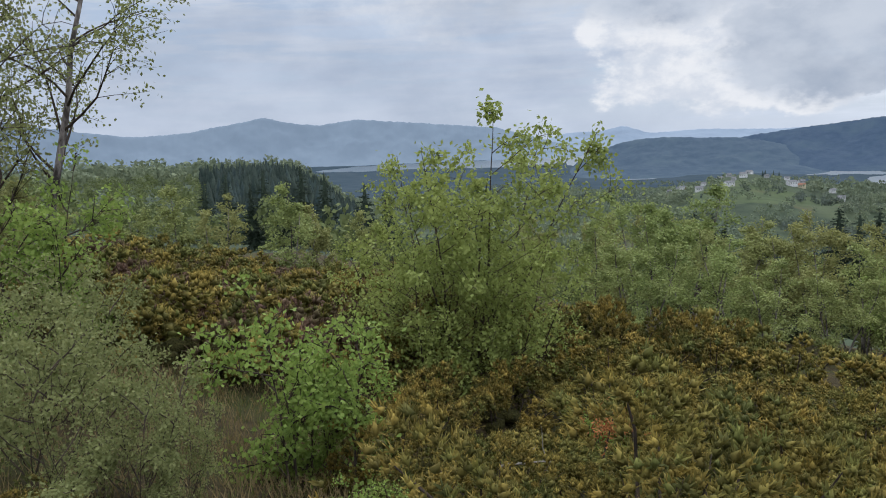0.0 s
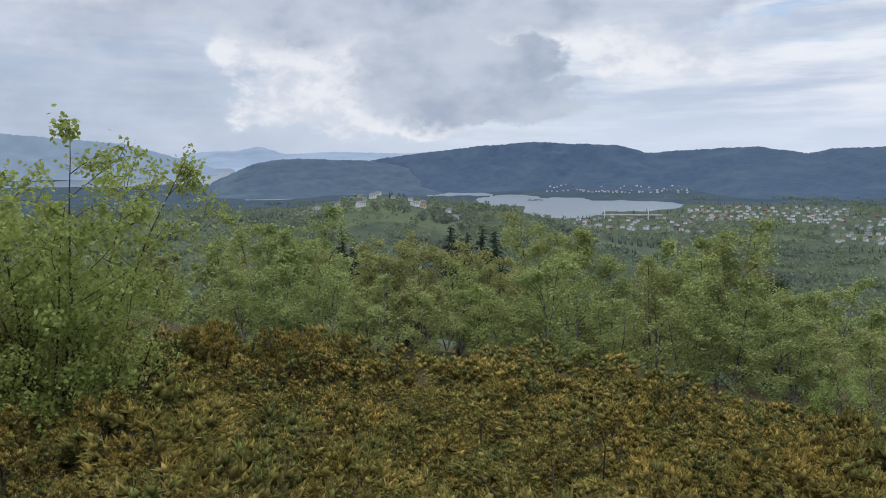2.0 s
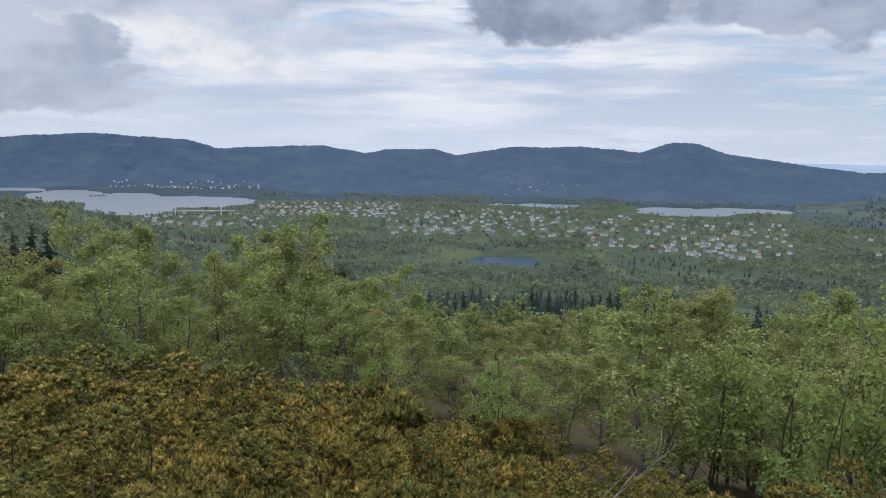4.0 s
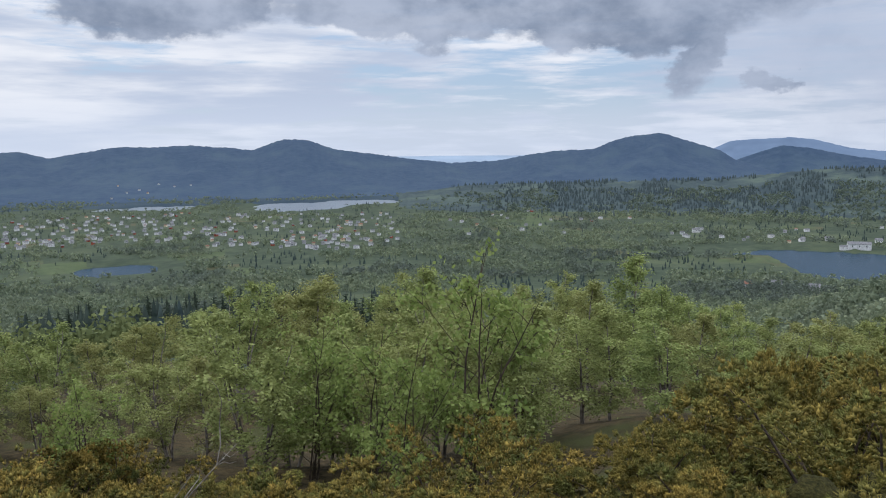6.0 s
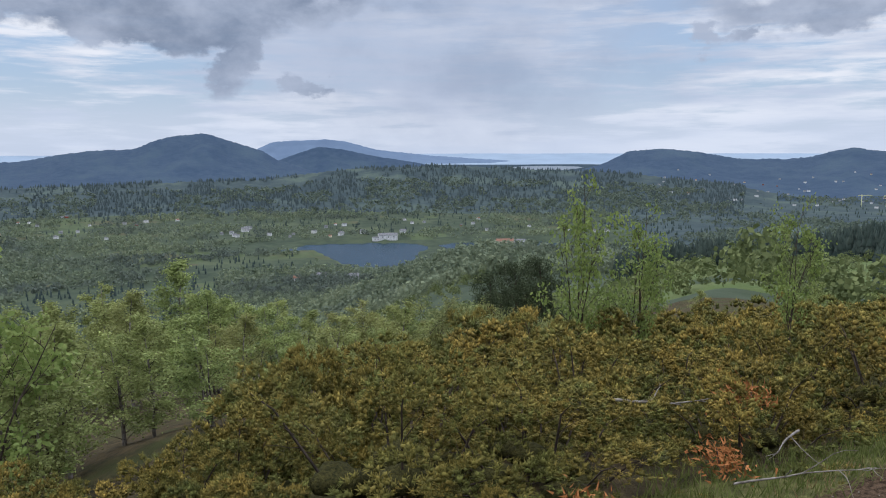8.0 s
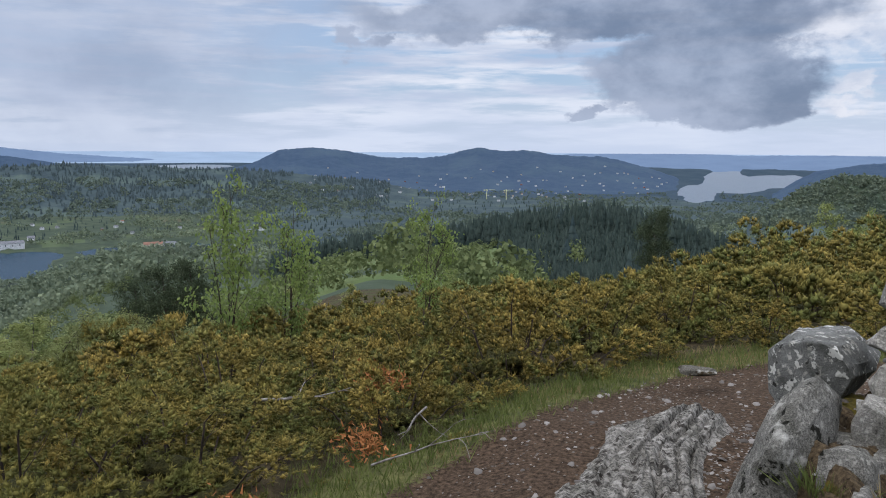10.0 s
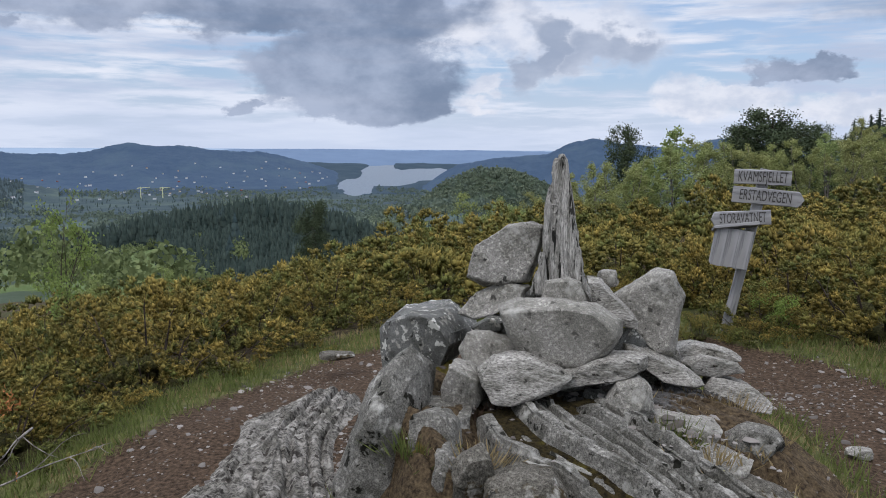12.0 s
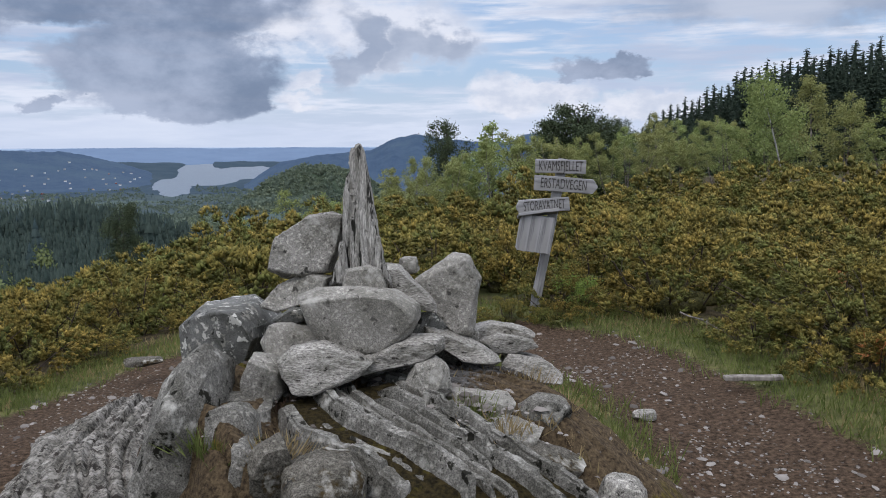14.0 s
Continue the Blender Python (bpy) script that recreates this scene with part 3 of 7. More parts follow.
def build_ground():
    az = np.radians(np.concatenate([np.arange(-36, 216, 0.32), np.arange(216, 324, 3.0)]))
    rr = np.concatenate([[0.0], 0.35 * (R_END / 0.35) ** (np.arange(280) / 279.0)])
    A, R = np.meshgrid(az, rr, indexing="ij")
    X, Y = CX + R * np.sin(A), CY + R * np.cos(A)
    Z = ground(X, Y)
    na, nr = A.shape
    idx = np.arange(na * nr).reshape(na, nr)
    nxt = np.roll(idx, -1, 0)
    faces = np.stack([idx[:, :-1], idx[:, 1:], nxt[:, 1:], nxt[:, :-1]], -1).reshape(-1, 4)
    cx, cy = X.ravel()[faces].mean(1), Y.ravel()[faces].mean(1)
    a, r = bearing(cx, cy)
    slot = np.full(len(faces), 0)
    slot[r > 55] = 2
    green = (fbm(cx / 120, cy / 120, 3, 31) > 0.24) & (r > 300) & (r < 1900)
    slot[green] = 5
    slot[(r > 90) & (r < 230) & (a > 126) & (a < 149) & (fbm(cx / 40, cy / 40, 3, 33) > -0.12)] = 1
    slot[(r > 560) & (r < 720) & (a > 108.8) & (a < 112.3)] = 1
    slot[(r > 62) & (r < 225) & (a > 118) & (a < 145) & (fbm(cx / 25, cy / 25, 3, 35) > -0.2)] = 1
    slot[(a > 127 + 9 * fbm(cx / 200, cy / 200, 3, 37)) & (r > 560)] = 6
    # darkened floor under the spruce plantations
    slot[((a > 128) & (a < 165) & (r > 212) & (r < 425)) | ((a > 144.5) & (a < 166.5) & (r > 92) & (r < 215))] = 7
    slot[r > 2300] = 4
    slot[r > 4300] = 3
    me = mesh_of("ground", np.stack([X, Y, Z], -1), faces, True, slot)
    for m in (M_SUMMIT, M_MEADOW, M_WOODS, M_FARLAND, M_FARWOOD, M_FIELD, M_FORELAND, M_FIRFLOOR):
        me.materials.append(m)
    d = trail_distance(X, Y).ravel()
    for key, near, far in (("bare", 0.45, 0.85), ("turf", 0.9, 1.35)):
        me.attributes.new(key, "FLOAT", "POINT").data.foreach_set("value", np.clip((far - d) / (far - near), 0, 1).astype(np.float32))
    thing("ground", "rocky heath summit falling to a wooded valley", "ground", kind="structure", data=me)


build_ground()


def build_water(name, rows, label):
    a0, a1 = min(r[0] - r[2] for r in rows) - 1, max(r[0] + r[2] for r in rows) + 1
    e0, e1 = min(r[1] - r[3] * 1.3 for r in rows), max(r[1] + r[3] * 1.3 for r in rows)
    az = np.radians(np.linspace(a0, a1, 60))
    rr = np.linspace(range_of(e1) * 0.97, min(range_of(max(e0, A_END)), R_END - 20), 40)
    A, R = np.meshgrid(az, rr, indexing="ij")
    Z = water_level(R)
    i = np.arange(A.size).reshape(A.shape)
    faces = np.stack([i[:-1, :-1], i[:-1, 1:], i[1:, 1:], i[1:, :-1]], -1).reshape(-1, 4)
    me = mesh_of(name, np.stack([CX + R * np.sin(A), CY + R * np.cos(A), Z], -1), faces, True)
    me.materials.append(M_WATER_DARK if name in ("water_pond", "water_bay") else M_WATER)
    thing(name, label, "water", kind="structure", data=me)


for lake_name, lake_rows in LAKES.items():
    build_water("water_" + lake_name, lake_rows, "calm grey-blue water between wooded shores")


def build_mountain(name, profile, r_foot, r_top, mat_, label, seed, jag=0.05):
    """A ridge whose skyline follows bearing and height in degrees, with spurs and gullies down to its foot."""
    pa, pe = np.array(profile).T
    az = np.linspace(pa[0], pa[-1], int((pa[-1] - pa[0]) / 0.12) + 2)
    el = np.interp(az, pa, pe)
    w = 2
    el = np.convolve(np.pad(el, w, "edge"), np.ones(2 * w + 1) / (2 * w + 1), "valid")
    el = el + jag * fbm(az * 1.2, az * 0 + seed, 5, seed) + jag * 0.55 * vnoise(az * 7, az * 0, seed + 3) + jag * 0.30 * vnoise(az * 21, az * 0, seed + 4)
    s = np.linspace(0, 1.35, 46)
    A, S = np.meshgrid(az, s, indexing="ij")
    E = np.broadcast_to(el[:, None], A.shape)
    foot = np.interp(az, *np.array(r_foot).T)[:, None] if isinstance(r_foot, list) else r_foot
    R = foot + (r_top - foot) * S + 60 * min(1.0, (r_top - np.min(foot)) / 800) * fbm(A * 0.8, S * 3, 3, seed + 5)
    base = water_level(R) - 2
    top = EYE + r_top * np.tan(np.radians(E))
    rise = np.clip(S, 0, 1) ** 1.4
    rise = np.where(S > 1, 1 - (np.clip(S - 1, 0, 1) / 0.35) ** 1.5, rise)
    gully = 1 + 0.14 * fbm(A * 0.7, S * 4.0, 4, seed + 9) * np.clip(1 - np.abs(S - 0.5) * 2, 0, 1) * 2
    crest = np.maximum(top - water_level(np.full(A.shape, float(r_top))), 0)
    Z = base + crest * np.clip(rise * gully, 0, 1)
    Z = np.where(S >= 1, base + (top - base) * np.clip(rise, 0, 1), Z)
    Z = np.where(S > 1, np.minimum(Z, top), Z)
    a = np.radians(A)
    i = np.arange(A.size).reshape(A.shape)
    faces = np.stack([i[:-1, :-1], i[:-1, 1:], i[1:, 1:], i[1:, :-1]], -1).reshape(-1, 4)
    me = mesh_of(name, np.stack([CX + R * np.sin(a), CY + R * np.cos(a), Z], -1), faces, True)
    me.materials.append(mat_)
    thing(name, label, "mountain", kind="structure", data=me)


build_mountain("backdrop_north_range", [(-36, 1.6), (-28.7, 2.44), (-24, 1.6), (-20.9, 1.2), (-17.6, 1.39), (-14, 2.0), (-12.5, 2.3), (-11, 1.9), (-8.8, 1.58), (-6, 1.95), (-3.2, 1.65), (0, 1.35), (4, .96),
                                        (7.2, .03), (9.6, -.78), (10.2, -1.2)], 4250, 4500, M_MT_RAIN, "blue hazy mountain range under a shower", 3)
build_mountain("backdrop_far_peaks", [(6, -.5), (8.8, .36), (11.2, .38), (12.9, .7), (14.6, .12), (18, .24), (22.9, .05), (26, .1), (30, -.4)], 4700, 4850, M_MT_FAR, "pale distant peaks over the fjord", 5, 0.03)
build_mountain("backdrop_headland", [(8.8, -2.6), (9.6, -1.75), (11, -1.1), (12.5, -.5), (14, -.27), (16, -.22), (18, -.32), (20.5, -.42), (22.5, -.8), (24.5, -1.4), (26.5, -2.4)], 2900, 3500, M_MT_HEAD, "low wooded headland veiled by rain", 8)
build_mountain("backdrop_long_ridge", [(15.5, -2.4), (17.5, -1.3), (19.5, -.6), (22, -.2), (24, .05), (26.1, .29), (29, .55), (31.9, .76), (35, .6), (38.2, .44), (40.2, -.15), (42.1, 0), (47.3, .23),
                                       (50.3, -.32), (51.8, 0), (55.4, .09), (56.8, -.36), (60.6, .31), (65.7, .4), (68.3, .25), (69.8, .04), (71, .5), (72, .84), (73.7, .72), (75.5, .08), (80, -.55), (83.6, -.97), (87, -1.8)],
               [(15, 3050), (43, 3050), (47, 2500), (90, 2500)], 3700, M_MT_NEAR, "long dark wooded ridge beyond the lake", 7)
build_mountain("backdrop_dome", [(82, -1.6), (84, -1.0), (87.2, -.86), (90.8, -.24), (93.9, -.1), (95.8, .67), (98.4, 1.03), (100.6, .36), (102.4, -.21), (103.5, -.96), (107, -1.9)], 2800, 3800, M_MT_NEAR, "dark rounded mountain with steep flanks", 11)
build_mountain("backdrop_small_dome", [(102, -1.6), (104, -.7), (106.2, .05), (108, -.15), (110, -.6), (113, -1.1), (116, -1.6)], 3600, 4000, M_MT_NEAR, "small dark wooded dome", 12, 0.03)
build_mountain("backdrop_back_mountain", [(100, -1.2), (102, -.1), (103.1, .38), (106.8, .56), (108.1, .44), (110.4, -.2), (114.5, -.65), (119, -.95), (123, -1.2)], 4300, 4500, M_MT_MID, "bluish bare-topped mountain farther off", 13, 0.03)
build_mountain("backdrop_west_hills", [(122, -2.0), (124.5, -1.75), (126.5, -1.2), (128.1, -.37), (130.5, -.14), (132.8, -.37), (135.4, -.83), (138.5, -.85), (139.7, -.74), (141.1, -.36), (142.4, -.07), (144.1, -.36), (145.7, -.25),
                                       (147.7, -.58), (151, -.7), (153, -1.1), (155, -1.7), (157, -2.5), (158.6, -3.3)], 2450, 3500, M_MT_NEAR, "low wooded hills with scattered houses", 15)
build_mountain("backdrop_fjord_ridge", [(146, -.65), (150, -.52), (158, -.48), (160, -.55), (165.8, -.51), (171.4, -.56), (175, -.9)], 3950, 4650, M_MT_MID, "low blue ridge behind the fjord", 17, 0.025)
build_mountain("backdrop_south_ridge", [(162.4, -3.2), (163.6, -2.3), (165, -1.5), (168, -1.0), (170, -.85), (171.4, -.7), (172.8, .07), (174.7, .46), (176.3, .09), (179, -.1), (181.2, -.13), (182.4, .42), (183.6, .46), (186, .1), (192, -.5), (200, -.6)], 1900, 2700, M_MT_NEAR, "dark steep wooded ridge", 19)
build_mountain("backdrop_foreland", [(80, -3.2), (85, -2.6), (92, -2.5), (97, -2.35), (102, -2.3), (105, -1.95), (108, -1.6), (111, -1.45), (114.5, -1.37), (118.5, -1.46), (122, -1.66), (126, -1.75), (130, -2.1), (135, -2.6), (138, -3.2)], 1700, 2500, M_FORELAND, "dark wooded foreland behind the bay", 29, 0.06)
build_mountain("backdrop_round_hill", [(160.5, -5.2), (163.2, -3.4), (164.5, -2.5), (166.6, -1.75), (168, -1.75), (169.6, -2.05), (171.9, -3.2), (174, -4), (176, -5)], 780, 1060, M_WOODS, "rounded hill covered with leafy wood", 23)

# ---------------------------------------------------------------- generators for plants and stones
class Shape:
    """Gathers quads."""

    def __init__(self):
        self.v, self.f, self.n = [], [], 0

    def add(self, v, f):
        self.v.append(np.asarray(v, float).reshape(-1, 3))
        self.f.append(np.asarray(f, int).reshape(-1, 4) + self.n)
        self.n += len(self.v[-1])

    def tube(self, pts, rad, sides=6):
        pts, rad = np.asarray(pts, float), np.asarray(rad, float)
        n = len(pts)
        tang = np.gradient(pts, axis=0)
        tang /= np.linalg.norm(tang, axis=1)[:, None] + 1e-9
        ref = np.where(np.abs(tang[:, 2:3]) > 0.9, [[1.0, 0, 0]], [[0, 0, 1.0]])
        u = np.cross(tang, ref)
        u /= np.linalg.norm(u, axis=1)[:, None] + 1e-9
        w = np.cross(tang, u)
        a = np.arange(sides) / sides * 2 * np.pi
        ring = pts[:, None] + rad[:, None, None] * (np.cos(a)[None, :, None] * u[:, None] + np.sin(a)[None, :, None] * w[:, None])
        i = np.arange(n * sides).reshape(n, sides)
        j = np.roll(i, -1, 1)
        self.add(ring, np.stack([i[:-1], j[:-1], j[1:], i[1:]], -1))

    def blades(self, p, d, s, length, width, fat=0.5):
        """Leaf-shaped quads from places p, along d, with their flat side along s."""
        d = d / (np.linalg.norm(d, axis=1)[:, None] + 1e-9)
        s = s - (s * d).sum(1)[:, None] * d
        s = s / (np.linalg.norm(s, axis=1)[:, None] + 1e-9)
        length, width = np.broadcast_to(length, len(p))[:, None], np.broadcast_to(width, len(p))[:, None]
        mid = p + d * length * fat
        v = np.stack([p, mid + s * width / 2, p + d * length, mid - s * width / 2], 1)
        self.add(v, np.arange(4 * len(p)).reshape(-1, 4))

    def needles(self, p, d, s, length, width):
        """Slim triangles, gathered apart from the quads."""
        d = d / (np.linalg.norm(d, axis=1)[:, None] + 1e-9)
        s = s - (s * d).sum(1)[:, None] * d
        s = s / (np.linalg.norm(s, axis=1)[:, None] + 1e-9) * (np.broadcast_to(width, len(p))[:, None] / 2)
        v = np.stack([p - s, p + s, p + d * np.broadcast_to(length, len(p))[:, None]], 1)
        self.v.append(v.reshape(-1, 3))
        self.f.append(np.arange(3 * len(p)).reshape(-1, 3) + self.n)
        self.n += 3 * len(p)

    def mesh(self, name, smooth=False):
        return mesh_of(name, np.concatenate(self.v), np.concatenate(self.f), smooth)


def unit(rng, n):
    v = rng.normal(size=(n, 3))
    return v / np.linalg.norm(v, axis=1)[:, None]


def curve_pts(rng, start, direction, length, n, wobble, lift):
    """A wandering line; lift bends it up (or down)."""
    pts, d = [np.array(start, float)], np.array(direction, float)
    d /= np.linalg.norm(d)
    for _ in range(n - 1):
        d = d + rng.normal(size=3) * wobble + np.array([0, 0, lift])
        d /= np.linalg.norm(d)
        pts.append(pts[-1] + d * length / (n - 1))
    return np.array(pts)


def leafy_tree(seed, height, spread, stems=1, limbs=26, leaves=4500, leaf=0.04, clear=0.22, up=0.9, trunk_r=None, tuft=0.12, droop=-0.03, twigs=6, lean=0.0, splay=1.0):
    """Trunk, limbs and crown meshes of a small broad-leaved tree, base at the origin."""
    rng = np.random.default_rng(seed)
    trunk, wood, crown = Shape(), Shape(), Shape()
    spots = []
    trunk_r = trunk_r or height * 0.014
    for s in range(stems):
        a = rng.uniform(0, 2 * np.pi)
        out = 0.0 if stems == 1 else rng.uniform(0.10, 0.32) * splay
        h = height * (1 if s == 0 else rng.uniform(0.7, 0.98))
        pts = curve_pts(rng, (0.04 * stems * math.cos(a) * (stems > 1), 0.04 * stems * math.sin(a) * (stems > 1), -0.25), (math.cos(a) * out + lean, math.sin(a) * out, 1), h + 0.25, 11, 0.06, 0.03)
        rad = np.linspace(1, 0.12, 11) ** 0.8 * trunk_r * (1 if stems == 1 else 0.75)
        trunk.tube(pts, rad, 8)
        for k in range(max(5, limbs // stems)):
            t = clear + (0.98 - clear) * (k + rng.uniform(0, 1)) / max(5, limbs // stems)
            i = min(int(t * 10), 9)
            base = pts[i] + (pts[i + 1] - pts[i]) * (t * 10 - i)
            b = rng.uniform(0, 2 * np.pi)
            shape = math.sin(min(1.0, (1.05 - t) * 2.0 + 0.16) * np.pi / 2)
            ln = spread * rng.uniform(0.55, 1.05) * shape
            limb = curve_pts(rng, base, (math.cos(b), math.sin(b), up * rng.uniform(0.5, 1.2)), ln, 6, 0.13, 0.03)
            r0 = max(rad[i] * 0.45, 0.006)
            wood.tube(limb, np.linspace(r0, 0.003, 6), 5)
            spots.append((limb[3:], 0.5))
            for _ in range(twigs):
                q = rng.integers(2, 6)
                tw = curve_pts(rng, limb[q], (limb[q] - limb[q - 1]) / (ln / 5) + unit(rng, 1)[0] * 0.9, ln * rng.uniform(0.2, 0.45), 4, 0.22, droop)
                wood.tube(tw, np.linspace(0.005, 0.002, 4), 3)
                spots.append((tw[1:], 1.0))
    weights = np.array([w * np.linalg.norm(p[-1] - p[0]) for p, w in spots])
    pick = rng.choice(len(spots), leaves, p=weights / weights.sum())
    pos = np.empty((leaves, 3))
    for i, k in enumerate(pick):
        p = spots[k][0]
        f = rng.uniform(0, len(p) - 1.001)
        j = int(f)
        pos[i] = p[j] + (p[j + 1] - p[j]) * (f - j)
    pos += rng.normal(size=(leaves, 3)) * tuft * np.array([1, 1, 0.8])
    d = unit(rng, leaves) + np.array([0, 0, -0.35])
    crown.blades(pos, d, unit(rng, leaves), leaf * rng.uniform(0.7, 1.25, leaves), leaf * rng.uniform(0.55, 0.8, leaves), 0.45)
    return trunk.mesh("trunk", True), wood.mesh("branchwork", True), crown.mesh("crown")


def juniper_meshes(seed, width, height, boughs, tufts, shoots, shoot, body, slim=0.30):
    """Stems and foliage of a spreading juniper: arching boughs, each a flattened mound of tufts made of short pointed shoots."""
    rng = np.random.default_rng(seed)
    stems, green, core = Shape(), Shape(), Shape()
    lump = rng.uniform(0, 2 * np.pi, 4)
    heart, tip_ = [], []
    for k in range(boughs):
        a, q = 2.39996 * k + rng.uniform(-0.45, 0.45), ((k + 0.5) / boughs) ** 0.58
        t = q * np.pi / 2 * 1.02
        reach = (1 + 0.18 * math.sin(2 * a + lump[0]) + 0.14 * math.sin(3 * a + lump[1])) * rng.uniform(0.62, 1.10)
        end = np.array([math.cos(a) * math.sin(t) * width / 2 * reach, math.sin(a) * math.sin(t) * width / 2 * reach, max(0.16, math.cos(t) * rng.uniform(0.70, 1.12)) * height])
        out = np.array([math.cos(a) * (0.35 + math.sin(t)), math.sin(a) * (0.35 + math.sin(t)), 0.45 + 0.5 * math.cos(t)])
        out /= np.linalg.norm(out)
        root = np.array([end[0] * 0.12, end[1] * 0.12, -0.12])
        elbow = root * 0.45 + end * 0.55 + np.array([0, 0, -0.10 * height])
        stems.tube([root, elbow, end - out * 0.06, end + out * 0.10], [0.013, 0.009, 0.006, 0.002], 4)
        for _ in range(3):
            w0 = root + (end - root) * rng.uniform(0.35, 0.8)
            stems.tube(curve_pts(rng, w0, out + unit(rng, 1)[0] * 0.8, rng.uniform(0.12, 0.30), 4, 0.2, -0.02), [0.004, 0.003, 0.002, 0.001], 3)
        wide = width * rng.uniform(0.095, 0.16)
        side = np.cross(out, [0, 0, 1.0])
        side /= np.linalg.norm(side) + 1e-9
        top = np.cross(side, out)
        lobe = unit(rng, 8)
        ball = lobe[rng.integers(0, 8, tufts)] + rng.normal(size=(tufts, 3)) * 0.30
        ball /= np.linalg.norm(ball, axis=1)[:, None]
        ball[:, 2] = np.where(ball[:, 2] < -0.6, -ball[:, 2], ball[:, 2])
        ball *= rng.uniform(0.55, 1.08, (tufts, 1)) ** 0.7
        sag = -0.45 * wide * np.clip(ball[:, 0], 0, 1) ** 2
        c = end + out * (ball[:, :1] * wide * 1.35) + side * (ball[:, 1:2] * wide) + top * (ball[:, 2:] * wide * 0.62) + np.array([0, 0, 1.0]) * sag[:, None]
        # solid dark pad deep in the bush, added to darken gaps between boughs
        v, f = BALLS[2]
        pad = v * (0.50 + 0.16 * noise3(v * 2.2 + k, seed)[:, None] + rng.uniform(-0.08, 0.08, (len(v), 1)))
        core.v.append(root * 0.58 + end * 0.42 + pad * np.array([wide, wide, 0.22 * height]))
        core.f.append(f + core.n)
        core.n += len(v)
        n = out * ball[:, :1] + side * ball[:, 1:2] * 1.2 + top * (ball[:, 2:] * 1.4 + 0.25)
        n /= np.linalg.norm(n, axis=1)[:, None] + 1e-9
        way_ = n * 0.75 + out * 0.65 + unit(rng, tufts) * 0.45
        way_ /= np.linalg.norm(way_, axis=1)[:, None]
        heart.append((c, way_))
        tip_.append(np.clip(rng.normal(0.62, 0.20, tufts) + rng.uniform(-0.15, 0.15), 0.1, 1.1))
    c, way_ = np.concatenate([h[0] for h in heart]), np.concatenate([h[1] for h in heart])
    c[:, 2] = np.maximum(c[:, 2], 0.03)
    tone = np.repeat(np.concatenate(tip_), shoots)
    # each tuft: a knobbly body set with short shoots, longest at its outer end
    c_n = len(c)
    u = np.cross(way_, unit(rng, c_n))
    u /= np.linalg.norm(u, axis=1)[:, None] + 1e-9
    w = np.cross(way_, u)
    fat = body * rng.uniform(0.7, 1.25, c_n)
    knob = np.stack([c - way_ * fat[:, None] * 1.0, c + u * fat[:, None], c + w * fat[:, None], c - u * fat[:, None], c - w * fat[:, None], c + way_ * fat[:, None] * 1.5], 1)
    knob += rng.normal(size=knob.shape) * (fat * 0.22)[:, None, None]
    kf = np.array([(0, 2, 1), (0, 3, 2), (0, 4, 3), (0, 1, 4), (5, 1, 2), (5, 2, 3), (5, 3, 4), (5, 4, 1)])
    j = np.repeat(np.arange(c_n), shoots)
    m = len(j)
    q = unit(rng, m) + way_[j] * 0.55
    q /= np.linalg.norm(q, axis=1)[:, None]
    s = np.clip((q * way_[j]).sum(1) * 0.5 + 0.5, 0, 1)
    size = shoot * rng.uniform(0.6, 1.3, m)
    green.needles(c[j] + q * (fat[j] * (0.55 + 0.55 * s))[:, None], q * 0.8 + way_[j] * 0.5 + unit(rng, m) * 0.35, unit(rng, m), size, size * slim)
    green.v.append(knob.reshape(-1, 3))
    green.f.append((kf[None] + (np.arange(c_n) * 6)[:, None, None]).reshape(-1, 3) + green.n)
    me = green.mesh("foliage")
    # pale tips; inner ends of shoots and bodies darkened as if shaded
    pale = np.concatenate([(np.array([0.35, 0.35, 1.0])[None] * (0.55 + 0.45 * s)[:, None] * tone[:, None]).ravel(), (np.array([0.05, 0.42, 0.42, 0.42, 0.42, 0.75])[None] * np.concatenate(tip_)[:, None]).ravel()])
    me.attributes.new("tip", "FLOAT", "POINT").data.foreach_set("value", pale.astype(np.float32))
    return stems.mesh("stem", True), me, core.mesh("inner_foliage", True)


